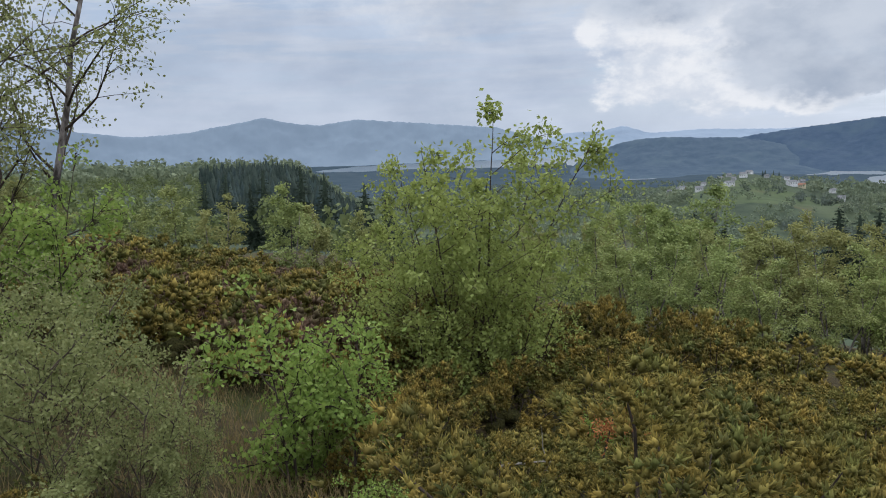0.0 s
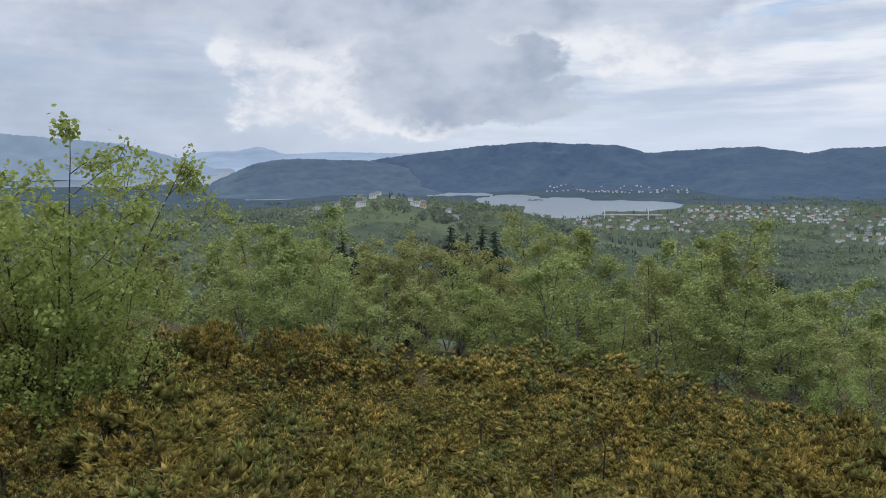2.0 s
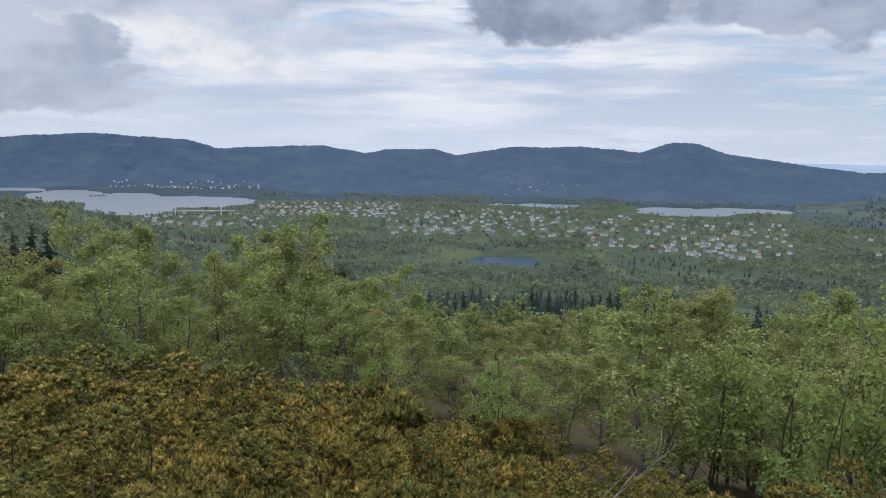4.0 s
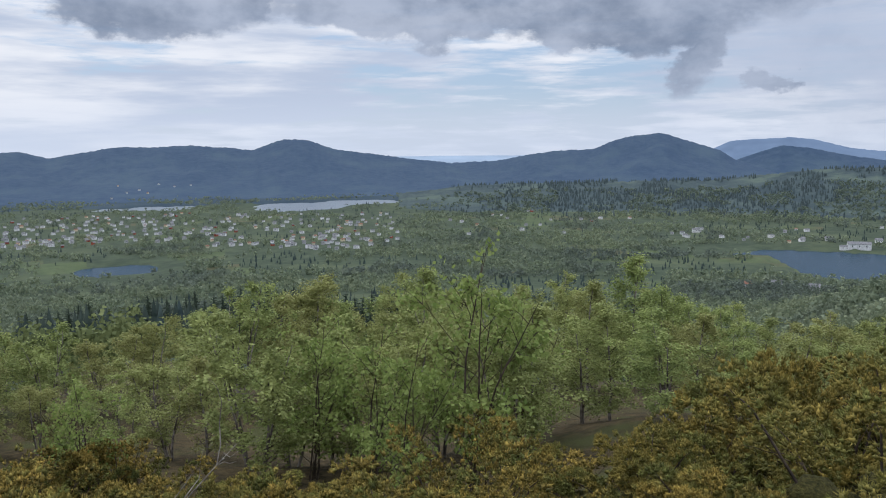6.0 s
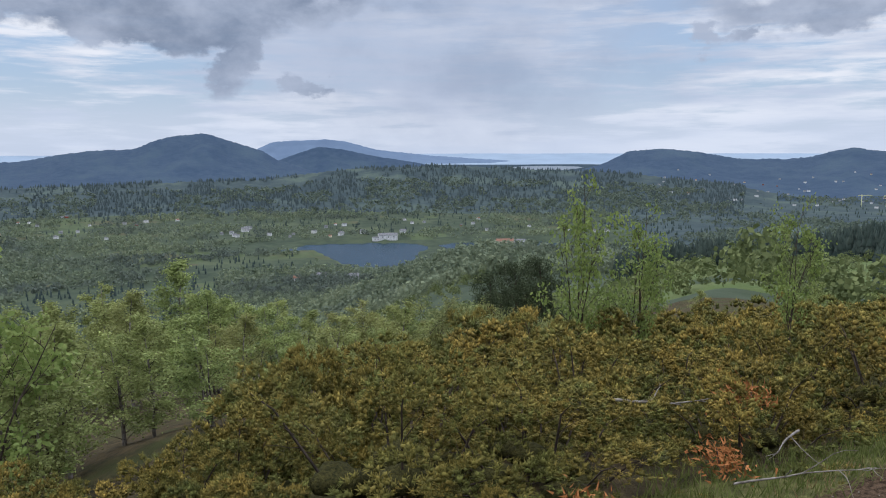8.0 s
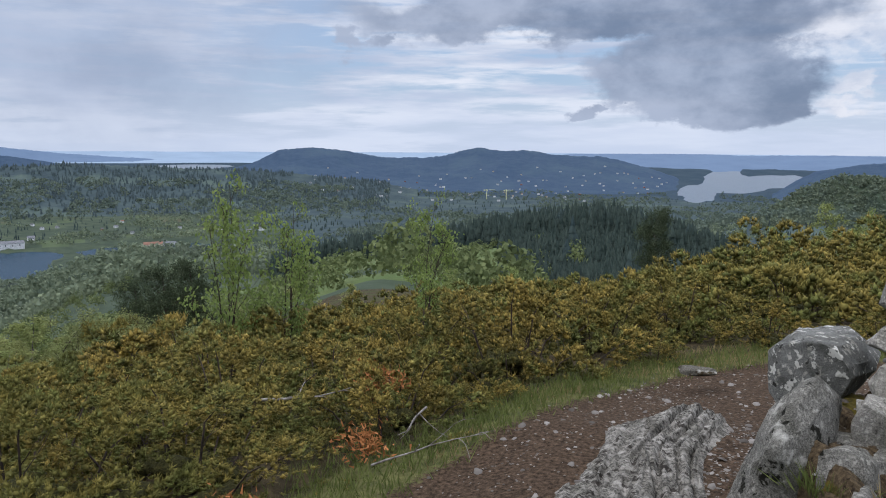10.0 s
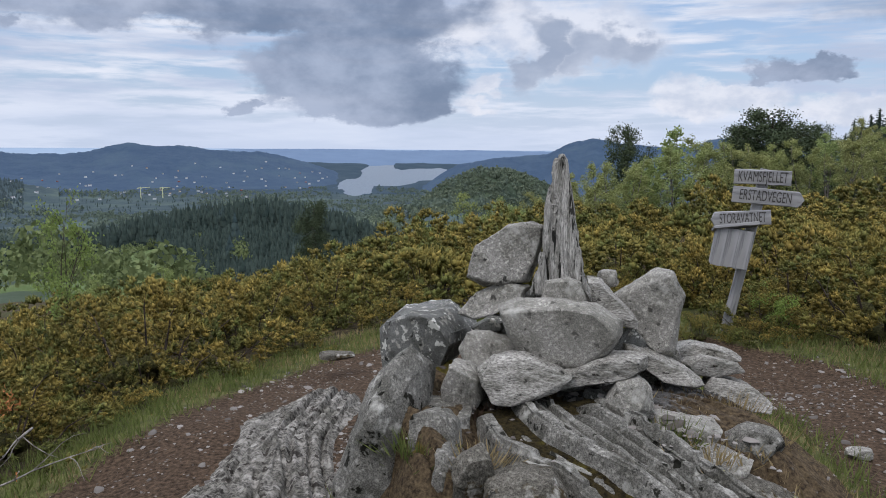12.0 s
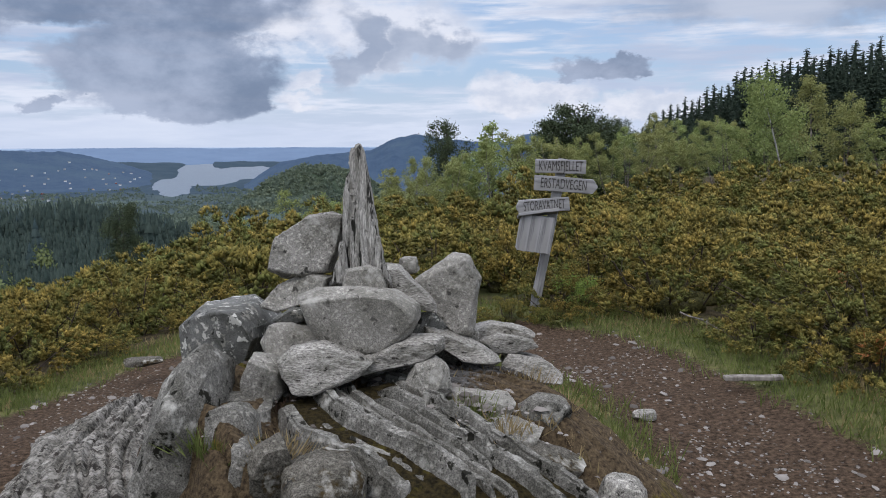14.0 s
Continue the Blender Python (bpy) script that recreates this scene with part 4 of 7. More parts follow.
def birch_meshes(seed, height, spread, stems=2, limbs=26, leaves=6000, leaf=0.06, clear=0.12, trunk_r=None, up=1.25, splay=1.0):
    """Trunk, limbs and crown of a young birch: rising limbs, fine hanging twigs, leaves gathered in sprays; top at the given height."""
    rng = np.random.default_rng(seed)
    trunk, wood, crown = Shape(), Shape(), Shape()
    trunk_r = trunk_r or height * 0.0095
    nodes = []
    for st in range(stems):
        a = rng.uniform(0, 2 * np.pi)
        lean = rng.uniform(0.02, 0.06) if stems == 1 else rng.uniform(0.10, 0.22) * splay
        h = height * (0.97 if st == 0 else rng.uniform(0.66, 0.92))
        pts = curve_pts(rng, (0.05 * (stems > 1) * math.cos(a), 0.05 * (stems > 1) * math.sin(a), -0.25), (math.cos(a) * lean, math.sin(a) * lean, 1), h + 0.25, 12, 0.045, 0.05)
        pts[:, 2] *= h / pts[-1, 2]
        rad = np.linspace(1, 0.10, 12) ** 0.9 * trunk_r * (1 if stems == 1 else 0.8)
        trunk.tube(pts, rad, 7)
        nodes += [(pts[-1], 0.09), (pts[-2], 0.13)]
        for k in range(max(8, limbs // stems)):
            t = clear + (0.97 - clear) * (k + rng.uniform(0, 1)) / max(8, limbs // stems)
            i = min(int(t * 11), 10)
            base = pts[i] + (pts[i + 1] - pts[i]) * (t * 11 - i)
            b = rng.uniform(0, 2 * np.pi)
            u = (t - clear) / (1 - clear)
            ln = spread * rng.uniform(0.65, 1.05) * max(0.16, (math.sin(np.pi * min(1.0, 0.22 + 0.78 * u) ** 0.9)) ** 0.7)
            limb = curve_pts(rng, base, (math.cos(b), math.sin(b), up * rng.uniform(0.7, 1.2)), ln * 1.15, 6, 0.10, 0.02)
            wood.tube(limb, np.linspace(max(rad[i] * 0.4, 0.005), 0.002, 6), 4)
            for q in (3, 4, 5):
                nodes.append((limb[q], 0.10 + 0.03 * ln))
            for _ in range(4):
                q = rng.integers(2, 6)
                tw = curve_pts(rng, limb[q], (limb[q] - limb[q - 1]) / (ln / 5) * 0.6 + unit(rng, 1)[0] * 0.9, ln * rng.uniform(0.25, 0.45), 4, 0.2, -0.10)
                wood.tube(tw, np.linspace(0.004, 0.0015, 4), 3)
                nodes += [(tw[-1], 0.10), (tw[2], 0.09)]
    mid, rad_ = np.array([n[0] for n in nodes]), np.array([n[1] for n in nodes])
    pick = rng.choice(len(nodes), leaves, p=rad_ / rad_.sum())
    pos = mid[pick] + rng.normal(size=(leaves, 3)) * (rad_[pick] * height / 4.5)[:, None] * np.array([0.66, 0.66, 0.72])
    d = unit(rng, leaves) + np.array([0, 0, -0.45])
    crown.blades(pos, d, unit(rng, leaves), leaf * rng.uniform(0.7, 1.3, leaves), leaf * rng.uniform(0.6, 0.85, leaves), 0.45)
    return trunk.mesh("trunk", True), wood.mesh("branchwork", True), crown.mesh("crown")


def spruce_meshes(seed, height, radius, levels=36, per=8):
    rng = np.random.default_rng(seed)
    trunk, green = Shape(), Shape()
    zs = np.linspace(0.04, 0.97, 26)
    green.tube(np.stack([zs * 0, zs * 0, zs * height], -1), radius * 0.40 * (1 - zs) ** 0.9 + 0.02, 7)
    trunk.tube([(0, 0, -0.4), (0.02, 0, height * 0.5), (0, 0.02, height)], [height * 0.016, height * 0.009, 0.01], 6)
    for k in range(levels):
        for _ in range(per):
            t = min(0.995, 0.05 + 0.95 * (k + rng.uniform(-0.6, 0.9)) / levels)
            a = rng.uniform(0, 2 * np.pi)
            ln = radius * (1 - t) ** 0.85 * rng.uniform(0.7, 1.15) + 0.12
            z = t * height + rng.uniform(-0.15, 0.15)
            f = np.linspace(0.15, 1, 5)
            out = np.array([math.cos(a), math.sin(a), 0])
            p = out * (f * ln)[:, None] + np.array([0, 0, 1]) * (z - 0.32 * ln * f + 0.18 * ln * f ** 3)[:, None]
            sidev = np.array([-math.sin(a), math.cos(a), 0])
            d1 = out + sidev * 0.8 + np.array([0, 0, -0.6])
            d2 = out - sidev * 0.8 + np.array([0, 0, -0.6])
            sz = (ln * 0.46 + 0.08) * (1.1 - 0.5 * f) * rng.uniform(0.7, 1.3)
            green.blades(p, np.repeat(d1[None], 5, 0), np.repeat([[0.2, 0.2, 1.0]], 5, 0) + unit(rng, 5) * 1.6, sz, sz * 0.40, 0.4)
            green.blades(p, np.repeat(d2[None], 5, 0), np.repeat([[0.2, 0.2, 1.0]], 5, 0) + unit(rng, 5) * 1.6, sz, sz * 0.40, 0.4)
            green.blades(p[-2:], np.repeat((out + np.array([0, 0, 0.1]))[None], 2, 0), np.repeat(sidev[None], 2, 0), ln * 0.35, ln * 0.2, 0.4)
    return trunk.mesh("trunk", True), green.mesh("branches")


def sphere_mesh(level):
    bm = bmesh.new()
    bmesh.ops.create_icosphere(bm, subdivisions=level, radius=1.0)
    v = np.array([x.co for x in bm.verts])
    f = np.array([[x.index for x in y.verts] for y in bm.faces])
    bm.free()
    return v, f


BALLS = {k: sphere_mesh(k) for k in (2, 3, 5)}


def noise3(p, seed):
    return (fbm(p[:, 0] + 7.1, p[:, 1] + p[:, 2] * 0.6, 4, seed) + fbm(p[:, 1] - 3.3, p[:, 2] + p[:, 0] * 0.5, 4, seed + 40) + fbm(p[:, 2] + 1.7, p[:, 0] - p[:, 1] * 0.4, 4, seed + 80)) / 1.7


def stone_mesh(name, seed, size, block=4.0, cuts=9, rough=0.05, layers=0.0, level=5, taper=0.0, keep=0.72, grooves=0.0):
    """An angular stone: a rounded block cut by planes, with broken relief and, if wanted, bedding layers."""
    rng = np.random.default_rng(seed)
    v, f = BALLS[level]
    v = v / ((np.abs(v) ** block).sum(1) ** (1 / block))[:, None]
    for _ in range(cuts + 5):
        n = unit(rng, 1)[0]
        h = rng.uniform(keep - 0.10, keep + 0.22) * np.abs(n).sum() * 0.74
        over = np.maximum(v @ n - h, 0)
        v = v - over[:, None] * n
    sz = np.array(size) / 2
    p = v * sz
    q = p * 7 + seed
    nrm = v / np.linalg.norm(v, axis=1)[:, None]
    big, fine = noise3(q, seed), noise3(q * 4.3, seed + 7)
    p = p + nrm * (rough * min(size) * (big + 0.45 * fine))[:, None]
    if layers:
        band = fbm(p[:, 2] * 45 + 6 * fbm(p[:, 0] * 4, p[:, 1] * 4, 3, seed), p[:, 0] * 1.5, 3, seed + 3)
        p[:, :2] += nrm[:, :2] * (layers * band)[:, None]
    if grooves:
        band = fbm(p[:, 0] * 34 + 2.5 * fbm(p[:, 2] * 3, p[:, 1] * 3, 3, seed), p[:, 2] * 1.6 + p[:, 1] * 3, 3, seed + 5)
        p += nrm * (grooves * np.where(band < -0.12, band * 2.2, band))[:, None]
    if taper:
        p[:, 0] *= 1 - taper * (p[:, 2] / size[2] + 0.5)
    me = mesh_of(name, p, f, True)
    me.set_sharp_from_angle(angle=radians(26))
    return me


def hull_stone(name, seed, outline, thick, grooves=0.0, rough=0.012, layers=0.0, dome=False):
    """A broken stone with the given outline in cm across and up, and a thickness in metres."""
    rng = np.random.default_rng(seed)
    o = np.array(outline) / 100.0
    bm = bmesh.new()
    slant = rng.uniform(-0.3, 0.3, 2)
    rings = ((-0.5, 0.42, 0.12), (-0.40, 0.76, 0.08), (-0.22, 0.95, 0.03), (-0.05, 1.0, 0.0), (0.5, 0.84, 0.12)) if dome else ((-0.5, 0.80, 0.12), (-0.36, 0.94, 0.05), (-0.12, 1.0, 0.0), (0.5, 0.84, 0.12))
    for y, s, j in rings:
        for x, z in o:
            push = y + (slant[0] * x / np.ptp(o[:, 0]) + slant[1] * z / np.ptp(o[:, 1])) * (y < -0.4)
            bm.verts.new((x * s * (1 + rng.uniform(-j, j)), push * thick, z * s * (1 + rng.uniform(-j, j))))
    res = bmesh.ops.convex_hull(bm, input=bm.verts[:])
    junk = [v for v in bm.verts if not v.link_faces]
    bmesh.ops.delete(bm, geom=junk, context="VERTS")
    bmesh.ops.dissolve_limit(bm, angle_limit=radians(13), verts=bm.verts[:], edges=bm.edges[:])
    bmesh.ops.bevel(bm, geom=bm.edges[:], offset=0.003 + 0.006 * thick, segments=1, affect="EDGES", clamp_overlap=True)
    bmesh.ops.triangulate(bm, faces=bm.faces[:])
    fine = 0.022 if max(np.ptp(o, axis=0)) > 0.15 else 0.014
    for _ in range(6):
        long_ = [e for e in bm.edges if e.calc_length() > fine]
        if not long_ or len(bm.faces) > 5000:
            break
        bmesh.ops.subdivide_edges(bm, edges=long_, cuts=1)
        bmesh.ops.triangulate(bm, faces=[f for f in bm.faces if len(f.verts) > 3])
    bm.normal_update()
    p = np.array([v.co for v in bm.verts])
    nrm = np.array([v.normal for v in bm.verts])
    big, mid, tiny = noise3(p * 6 + seed, seed), noise3(p * 19 + seed, seed + 5), noise3(p * 60, seed + 9)
    d = rough * (0.7 * big + 0.6 * mid + 0.35 * tiny)
    # chipped hollows
    d = d - rough * 1.2 * np.maximum(noise3(p * 11 + 3.3, seed + 21) - 0.35, 0) * 2
    if layers:
        band = fbm(p[:, 2] * 60 + 5 * fbm(p[:, 0] * 5, p[:, 1] * 5, 3, seed), p[:, 0] * 2, 3, seed + 3)
        d = d + layers * band * (1 - np.abs(nrm[:, 2]))
    if grooves:
        band = fbm(p[:, 0] * 40 + 2.0 * fbm(p[:, 2] * 4, p[:, 1] * 3, 3, seed) + p[:, 2] * 3, p[:, 2] * 2.0 + p[:, 1] * 4, 3, seed + 5)
        d = d + grooves * np.where(band < -0.06, np.maximum(band * 5.0, -1.4), band * 0.8)
    p = p + nrm * d[:, None]
    for v, q in zip(bm.verts, p):
        v.co = q
    me = bpy.data.meshes.new(name)
    bm.to_mesh(me)
    bm.free()
    me.polygons.foreach_set("use_smooth", np.ones(len(me.polygons), bool))
    me.set_sharp_from_angle(angle=radians(24))
    return me

# ---------------------------------------------------------------- the summit: bedrock, cairn, signpost
FACE = -176.46   # the cairn's front


def under(parent_m, world_m):
    return parent_m.inverted() @ world_m


def smooth(x, lo, hi):
    t = np.clip((np.asarray(x, float) - lo) / (hi - lo), 0, 1)
    return t * t * (3 - 2 * t)


def mound_height(x, y):
    dx, dy = x - 1.58, y + 4.3
    wob = 0.16 * fbm(x * 2.2, y * 2.2, 3, 51)
    d = np.sqrt((dx / np.where(dx > 0, 0.95, 1.45)) ** 2 + (dy / np.where(dy > 0, 1.15, 1.0)) ** 2) + wob
    top = 0.62 - 0.10 * smooth(-dx, 0.2, 0.9) + 0.03 * dx
    drop = np.where(dx > 0, smooth(d, 0.72, 1.05), smooth(d, 0.40, 1.12))
    return np.maximum(ground(x, y) - 0.12, top * (1 - drop) + (ground(x, y) - 0.12) * drop)


def strata(x, y):
    """Upstanding edges of tilted beds, 0 in the cracks between them."""
    c = (x - 1.5) * 0.57 + (y + 3.9) * 0.82 + 0.14 * fbm(x * 1.5, y * 1.5, 3, 53) + 0.02 * fbm(x * 9, y * 9, 3, 54)
    u = c * 8.0 + 0.6 * vnoise(c * 5, c * 0, 56)
    k = np.floor(u)
    saw = u - k
    crack = smooth(np.minimum(saw, 1 - saw), 0.02, 0.16)
    along = (x - 1.5) * 0.82 - (y + 3.9) * 0.57
    step = hash2(k, np.floor(along * 1.6 + 5 * hash2(k, k * 0, 3)), 7)
    return crack * (0.35 + 0.65 * step) * (0.75 + 0.25 * saw) + 0.10 * fbm(c * 60, along * 2, 3, 55)


def build_mound():
    xs, ys = np.linspace(-0.3, 2.9, 230), np.linspace(-5.6, -2.75, 210)
    X, Y = np.meshgrid(xs, ys, indexing="ij")
    base = mound_height(X, Y)
    lift = np.clip((base - ground(X, Y)) / 0.3, 0, 1)
    bare = smooth((X - 0.7) * 0.9 + 0.55 * fbm(X * 2.4, Y * 2.4, 3, 57) + (Y + 4.6) * -0.05, -0.1, 0.5)
    ribs = smooth(np.minimum(X - 0.75, 2.0 - X), -0.05, 0.2) * smooth(Y + 4.2 + (X - 1.3) * 0.15, -0.12, 0.1)
    base = base - 0.15 * ribs
    Z = base + lift * (0.07 * (strata(X, Y) - 0.5) * bare + 0.05 * fbm(X * 5, Y * 5, 5, 59))
    i = np.arange(X.size).reshape(X.shape)
    faces = np.stack([i[:-1, :-1], i[1:, :-1], i[1:, 1:], i[:-1, 1:]], -1).reshape(-1, 4)
    me = mesh_of("bedrock", np.stack([X, Y, Z], -1), faces, True)
    me.set_sharp_from_angle(angle=radians(32))
    hollow = smooth(0.33 - strata(X, Y), 0.0, 0.25)
    cover = np.clip(0.9 * smooth(X, 1.78, 1.95) + (1 - bare) * 0.9 + 0.75 * hollow * bare + 0.2 + 0.75 * ribs + 0.9 * smooth(0.25 - lift, 0, 0.2), 0, 1)
    moss = np.clip(0.8 * smooth(X, 1.78, 1.98) * smooth(fbm(X * 4, Y * 4, 3, 67), 0.0, 0.25) + 0.75 * hollow * smooth(fbm(X * 3, Y * 3, 3, 61), 0.0, 0.3) + 0.5 * (1 - bare) * smooth(fbm(X * 2.6 + 9, Y * 2.6, 3, 63), 0.1, 0.35), 0, 1)
    me.attributes.new("cover", "FLOAT", "POINT").data.foreach_set("value", cover.ravel().astype(np.float32))
    me.attributes.new("moss", "FLOAT", "POINT").data.foreach_set("value", moss.ravel().astype(np.float32))
    me.materials.append(M_BEDROCK)
    return thing("bedrock_mound", "mound of tilted grey bedrock with moss in its cracks", "rock", kind="structure", data=me)


mound = build_mound()


def build_ribs():
    """Curved upstanding beds of the bedrock, from the cairn's foot towards the trail."""
    left = np.array([(1.955, -4.01, 0.644), (1.807, -3.77, 0.601), (1.60, -3.659, 0.583), (1.483, -3.579, 0.537), (1.411, -3.453, 0.474)])
    right = np.array([(1.576, -4.179, 0.676), (1.33, -3.982, 0.602), (1.115, -3.824, 0.535), (0.938, -3.705, 0.475), (0.796, -3.583, 0.407)])
    middle = np.array([(1.78, -4.115, 0.666), (1.54, -3.89, 0.621), (1.336, -3.724, 0.571), (1.173, -3.615, 0.51), (1.041, -3.493, 0.447)])
    # dark moss and soil between the beds, near black so shallow gaps look deeply shaded
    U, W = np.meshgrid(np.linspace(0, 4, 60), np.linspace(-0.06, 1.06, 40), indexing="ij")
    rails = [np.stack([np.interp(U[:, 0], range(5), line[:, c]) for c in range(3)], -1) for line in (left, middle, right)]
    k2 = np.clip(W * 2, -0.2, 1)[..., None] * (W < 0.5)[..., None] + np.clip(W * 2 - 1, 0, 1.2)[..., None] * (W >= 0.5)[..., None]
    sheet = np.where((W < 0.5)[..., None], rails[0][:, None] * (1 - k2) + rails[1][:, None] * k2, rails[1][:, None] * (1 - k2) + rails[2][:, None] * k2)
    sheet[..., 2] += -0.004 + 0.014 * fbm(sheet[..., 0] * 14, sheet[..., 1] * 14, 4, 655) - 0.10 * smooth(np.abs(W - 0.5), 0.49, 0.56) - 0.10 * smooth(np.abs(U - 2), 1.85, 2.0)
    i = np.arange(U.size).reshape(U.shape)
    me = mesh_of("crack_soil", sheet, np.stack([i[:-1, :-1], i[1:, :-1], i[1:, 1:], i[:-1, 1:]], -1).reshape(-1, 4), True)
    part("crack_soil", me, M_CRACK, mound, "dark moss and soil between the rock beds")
    # place across the outcrop, width and height of each bed
    beds = ((0.0, 0.075, 0.080), (0.17, 0.034, 0.062), (0.28, 0.052, 0.082), (0.41, 0.028, 0.066), (0.51, 0.046, 0.086), (0.63, 0.030, 0.060), (0.73, 0.050, 0.080), (0.86, 0.026, 0.062), (0.97, 0.042, 0.072))
    for k, (f, width_, high) in enumerate(beds):
        rng = np.random.default_rng(600 + k)
        line = left * (1 - 2 * f) + middle * 2 * f if f < 0.5 else middle * (2 - 2 * f) + right * (2 * f - 1)
        t = np.linspace(0, 4, 70)
        pts = np.stack([np.interp(t, range(5), line[:, c]) for c in range(3)], -1)
        pts[:, :2] += 0.012 * np.stack([fbm(t * 1.3, t * 0 + k * 0.4, 3, 641), fbm(t * 1.3, t * 0 + k * 0.4, 3, 642)], -1)
        for _ in range(6):
            pts[1:-1] = (pts[:-2] + 2 * pts[1:-1] + pts[2:]) / 4
        a, b = (rng.integers(0, 9), rng.integers(60, 70)) if k not in (1, 5, 7) else (rng.integers(8, 15), rng.integers(44, 56))
        pts = pts[a:b]
        n = len(pts)
        tang = np.gradient(pts, axis=0)
        tang /= np.linalg.norm(tang, axis=1)[:, None]
        side = np.cross(tang, [0, 0, 1.0])
        side /= np.linalg.norm(side, axis=1)[:, None]
        up = np.cross(side, tang)
        tilt = 0.2
        wide = 0.66 * width_ * (1 + 0.30 * fbm(np.arange(n) / 12.0, np.full(n, k * 3.0), 3, 610 + k))
        ends = np.minimum(1, np.minimum(np.arange(n) + 1.0, n - np.arange(n)) / 5.0) ** 0.6
        m = 18
        q = np.arange(m) / m * 2 * np.pi
        cx_, cz_ = np.sign(np.cos(q)) * np.abs(np.cos(q)) ** 0.34, np.sign(np.sin(q)) * np.abs(np.sin(q)) ** 0.34
        off_s = cx_[None] * (wide * ends / 2)[:, None]
        broken = 0.75 + 0.25 * hash2(np.floor(np.arange(n) / 9.0 + 3 * vnoise(np.arange(n) / 7.0, np.full(n, k * 2.0), 5)), np.full(n, float(k)), 12)
        off_u = cz_[None] * high * (ends * broken)[:, None] - 0.035 + rng.uniform(-0.02, 0.025)
        relief = 0.008 * fbm(np.arange(n)[:, None] / 5.0 + k, q[None] * 2, 4, 620 + k) + 0.007 * fbm(np.arange(n)[:, None] / 30.0, q[None] * 9, 3, 630 + k)
        ring = pts[:, None] + side[:, None] * (off_s + cx_[None] * relief - tilt * off_u)[..., None] + up[:, None] * (off_u + cz_[None] * relief)[..., None]
        i = np.arange(n * m).reshape(n, m)
        j = np.roll(i, -1, 1)
        faces = np.stack([i[:-1], j[:-1], j[1:], i[1:]], -1).reshape(-1, 4)
        me = mesh_of("rock_rib", ring, faces, True)
        me.set_sharp_from_angle(angle=radians(28))
        part("rock_rib", me, M_RIB, mound)


build_ribs()


def build_trail_rock():
    """The worn rib of rock in the trail."""
    s, c = np.meshgrid(np.linspace(0, 1, 150), np.linspace(-1, 1, 90), indexing="ij")
    line_x = 3.40 - 0.42 * s + 0.10 * np.sin(s * 4)
    line_y = -6.15 + 2.2 * s
    half = 0.12 + 0.28 * smooth(s, 0, 0.4) + 0.05 * np.sin(s * 9)
    X, Y = line_x + c * half, line_y + 0.12 * c
    body = (1 - np.abs(c) ** 2.2) * smooth(s, 0, 0.12) * (1 - 0.6 * smooth(s, 0.85, 1))
    u = c * 3.6 + 2.6 * fbm(s * 1.6, c * 0.7, 3, 71) + 1.4 * s
    saw = u - np.floor(u)
    rib = smooth(np.minimum(saw, 1 - saw), 0.02, 0.2) * (0.4 + 0.6 * hash2(np.floor(u), np.floor(s * 4 + u), 9)) + 0.4 * fbm(u * 7, s * 6, 3, 72)
    Z = ground(X, Y) - 0.05 + body * (0.115 + 0.055 * (rib - 0.5) + 0.06 * fbm(s * 5, c * 2, 4, 73)) + 0.012 * fbm(X * 20, Y * 20, 3, 75)
    i = np.arange(s.size).reshape(s.shape)
    me = mesh_of("trail_rock", np.stack([X, Y, Z], -1), np.stack([i[:-1, :-1], i[:-1, 1:], i[1:, 1:], i[1:, :-1]], -1).reshape(-1, 4), True)
    me.set_sharp_from_angle(angle=radians(32))
    me.materials.append(M_TRAILROCK)
    thing("trail_rock", "worn ribbed bedrock showing through the trail", "rock", kind="structure", data=me)


build_trail_rock()

CAIRN = pose(1.65, -4.5, 0.45)
cairn = thing("cairn", "summit cairn of grey lichened stones round a tall pointed slab", "cairn", m=CAIRN)


def cairn_stone(name, x, y, z, w, d, h, seed, material_, rx=0, ry=0, rz=0, label="", **kw):
    level = 5 if w * h > 0.02 else 3
    me = stone_mesh(name, seed, (w, d, h), level=level, **kw)
    ob = part(name, me, material_, cairn, label)
    ob.matrix_basis = under(CAIRN, pose(x, y, z, rx, ry, FACE + rz))
    return ob


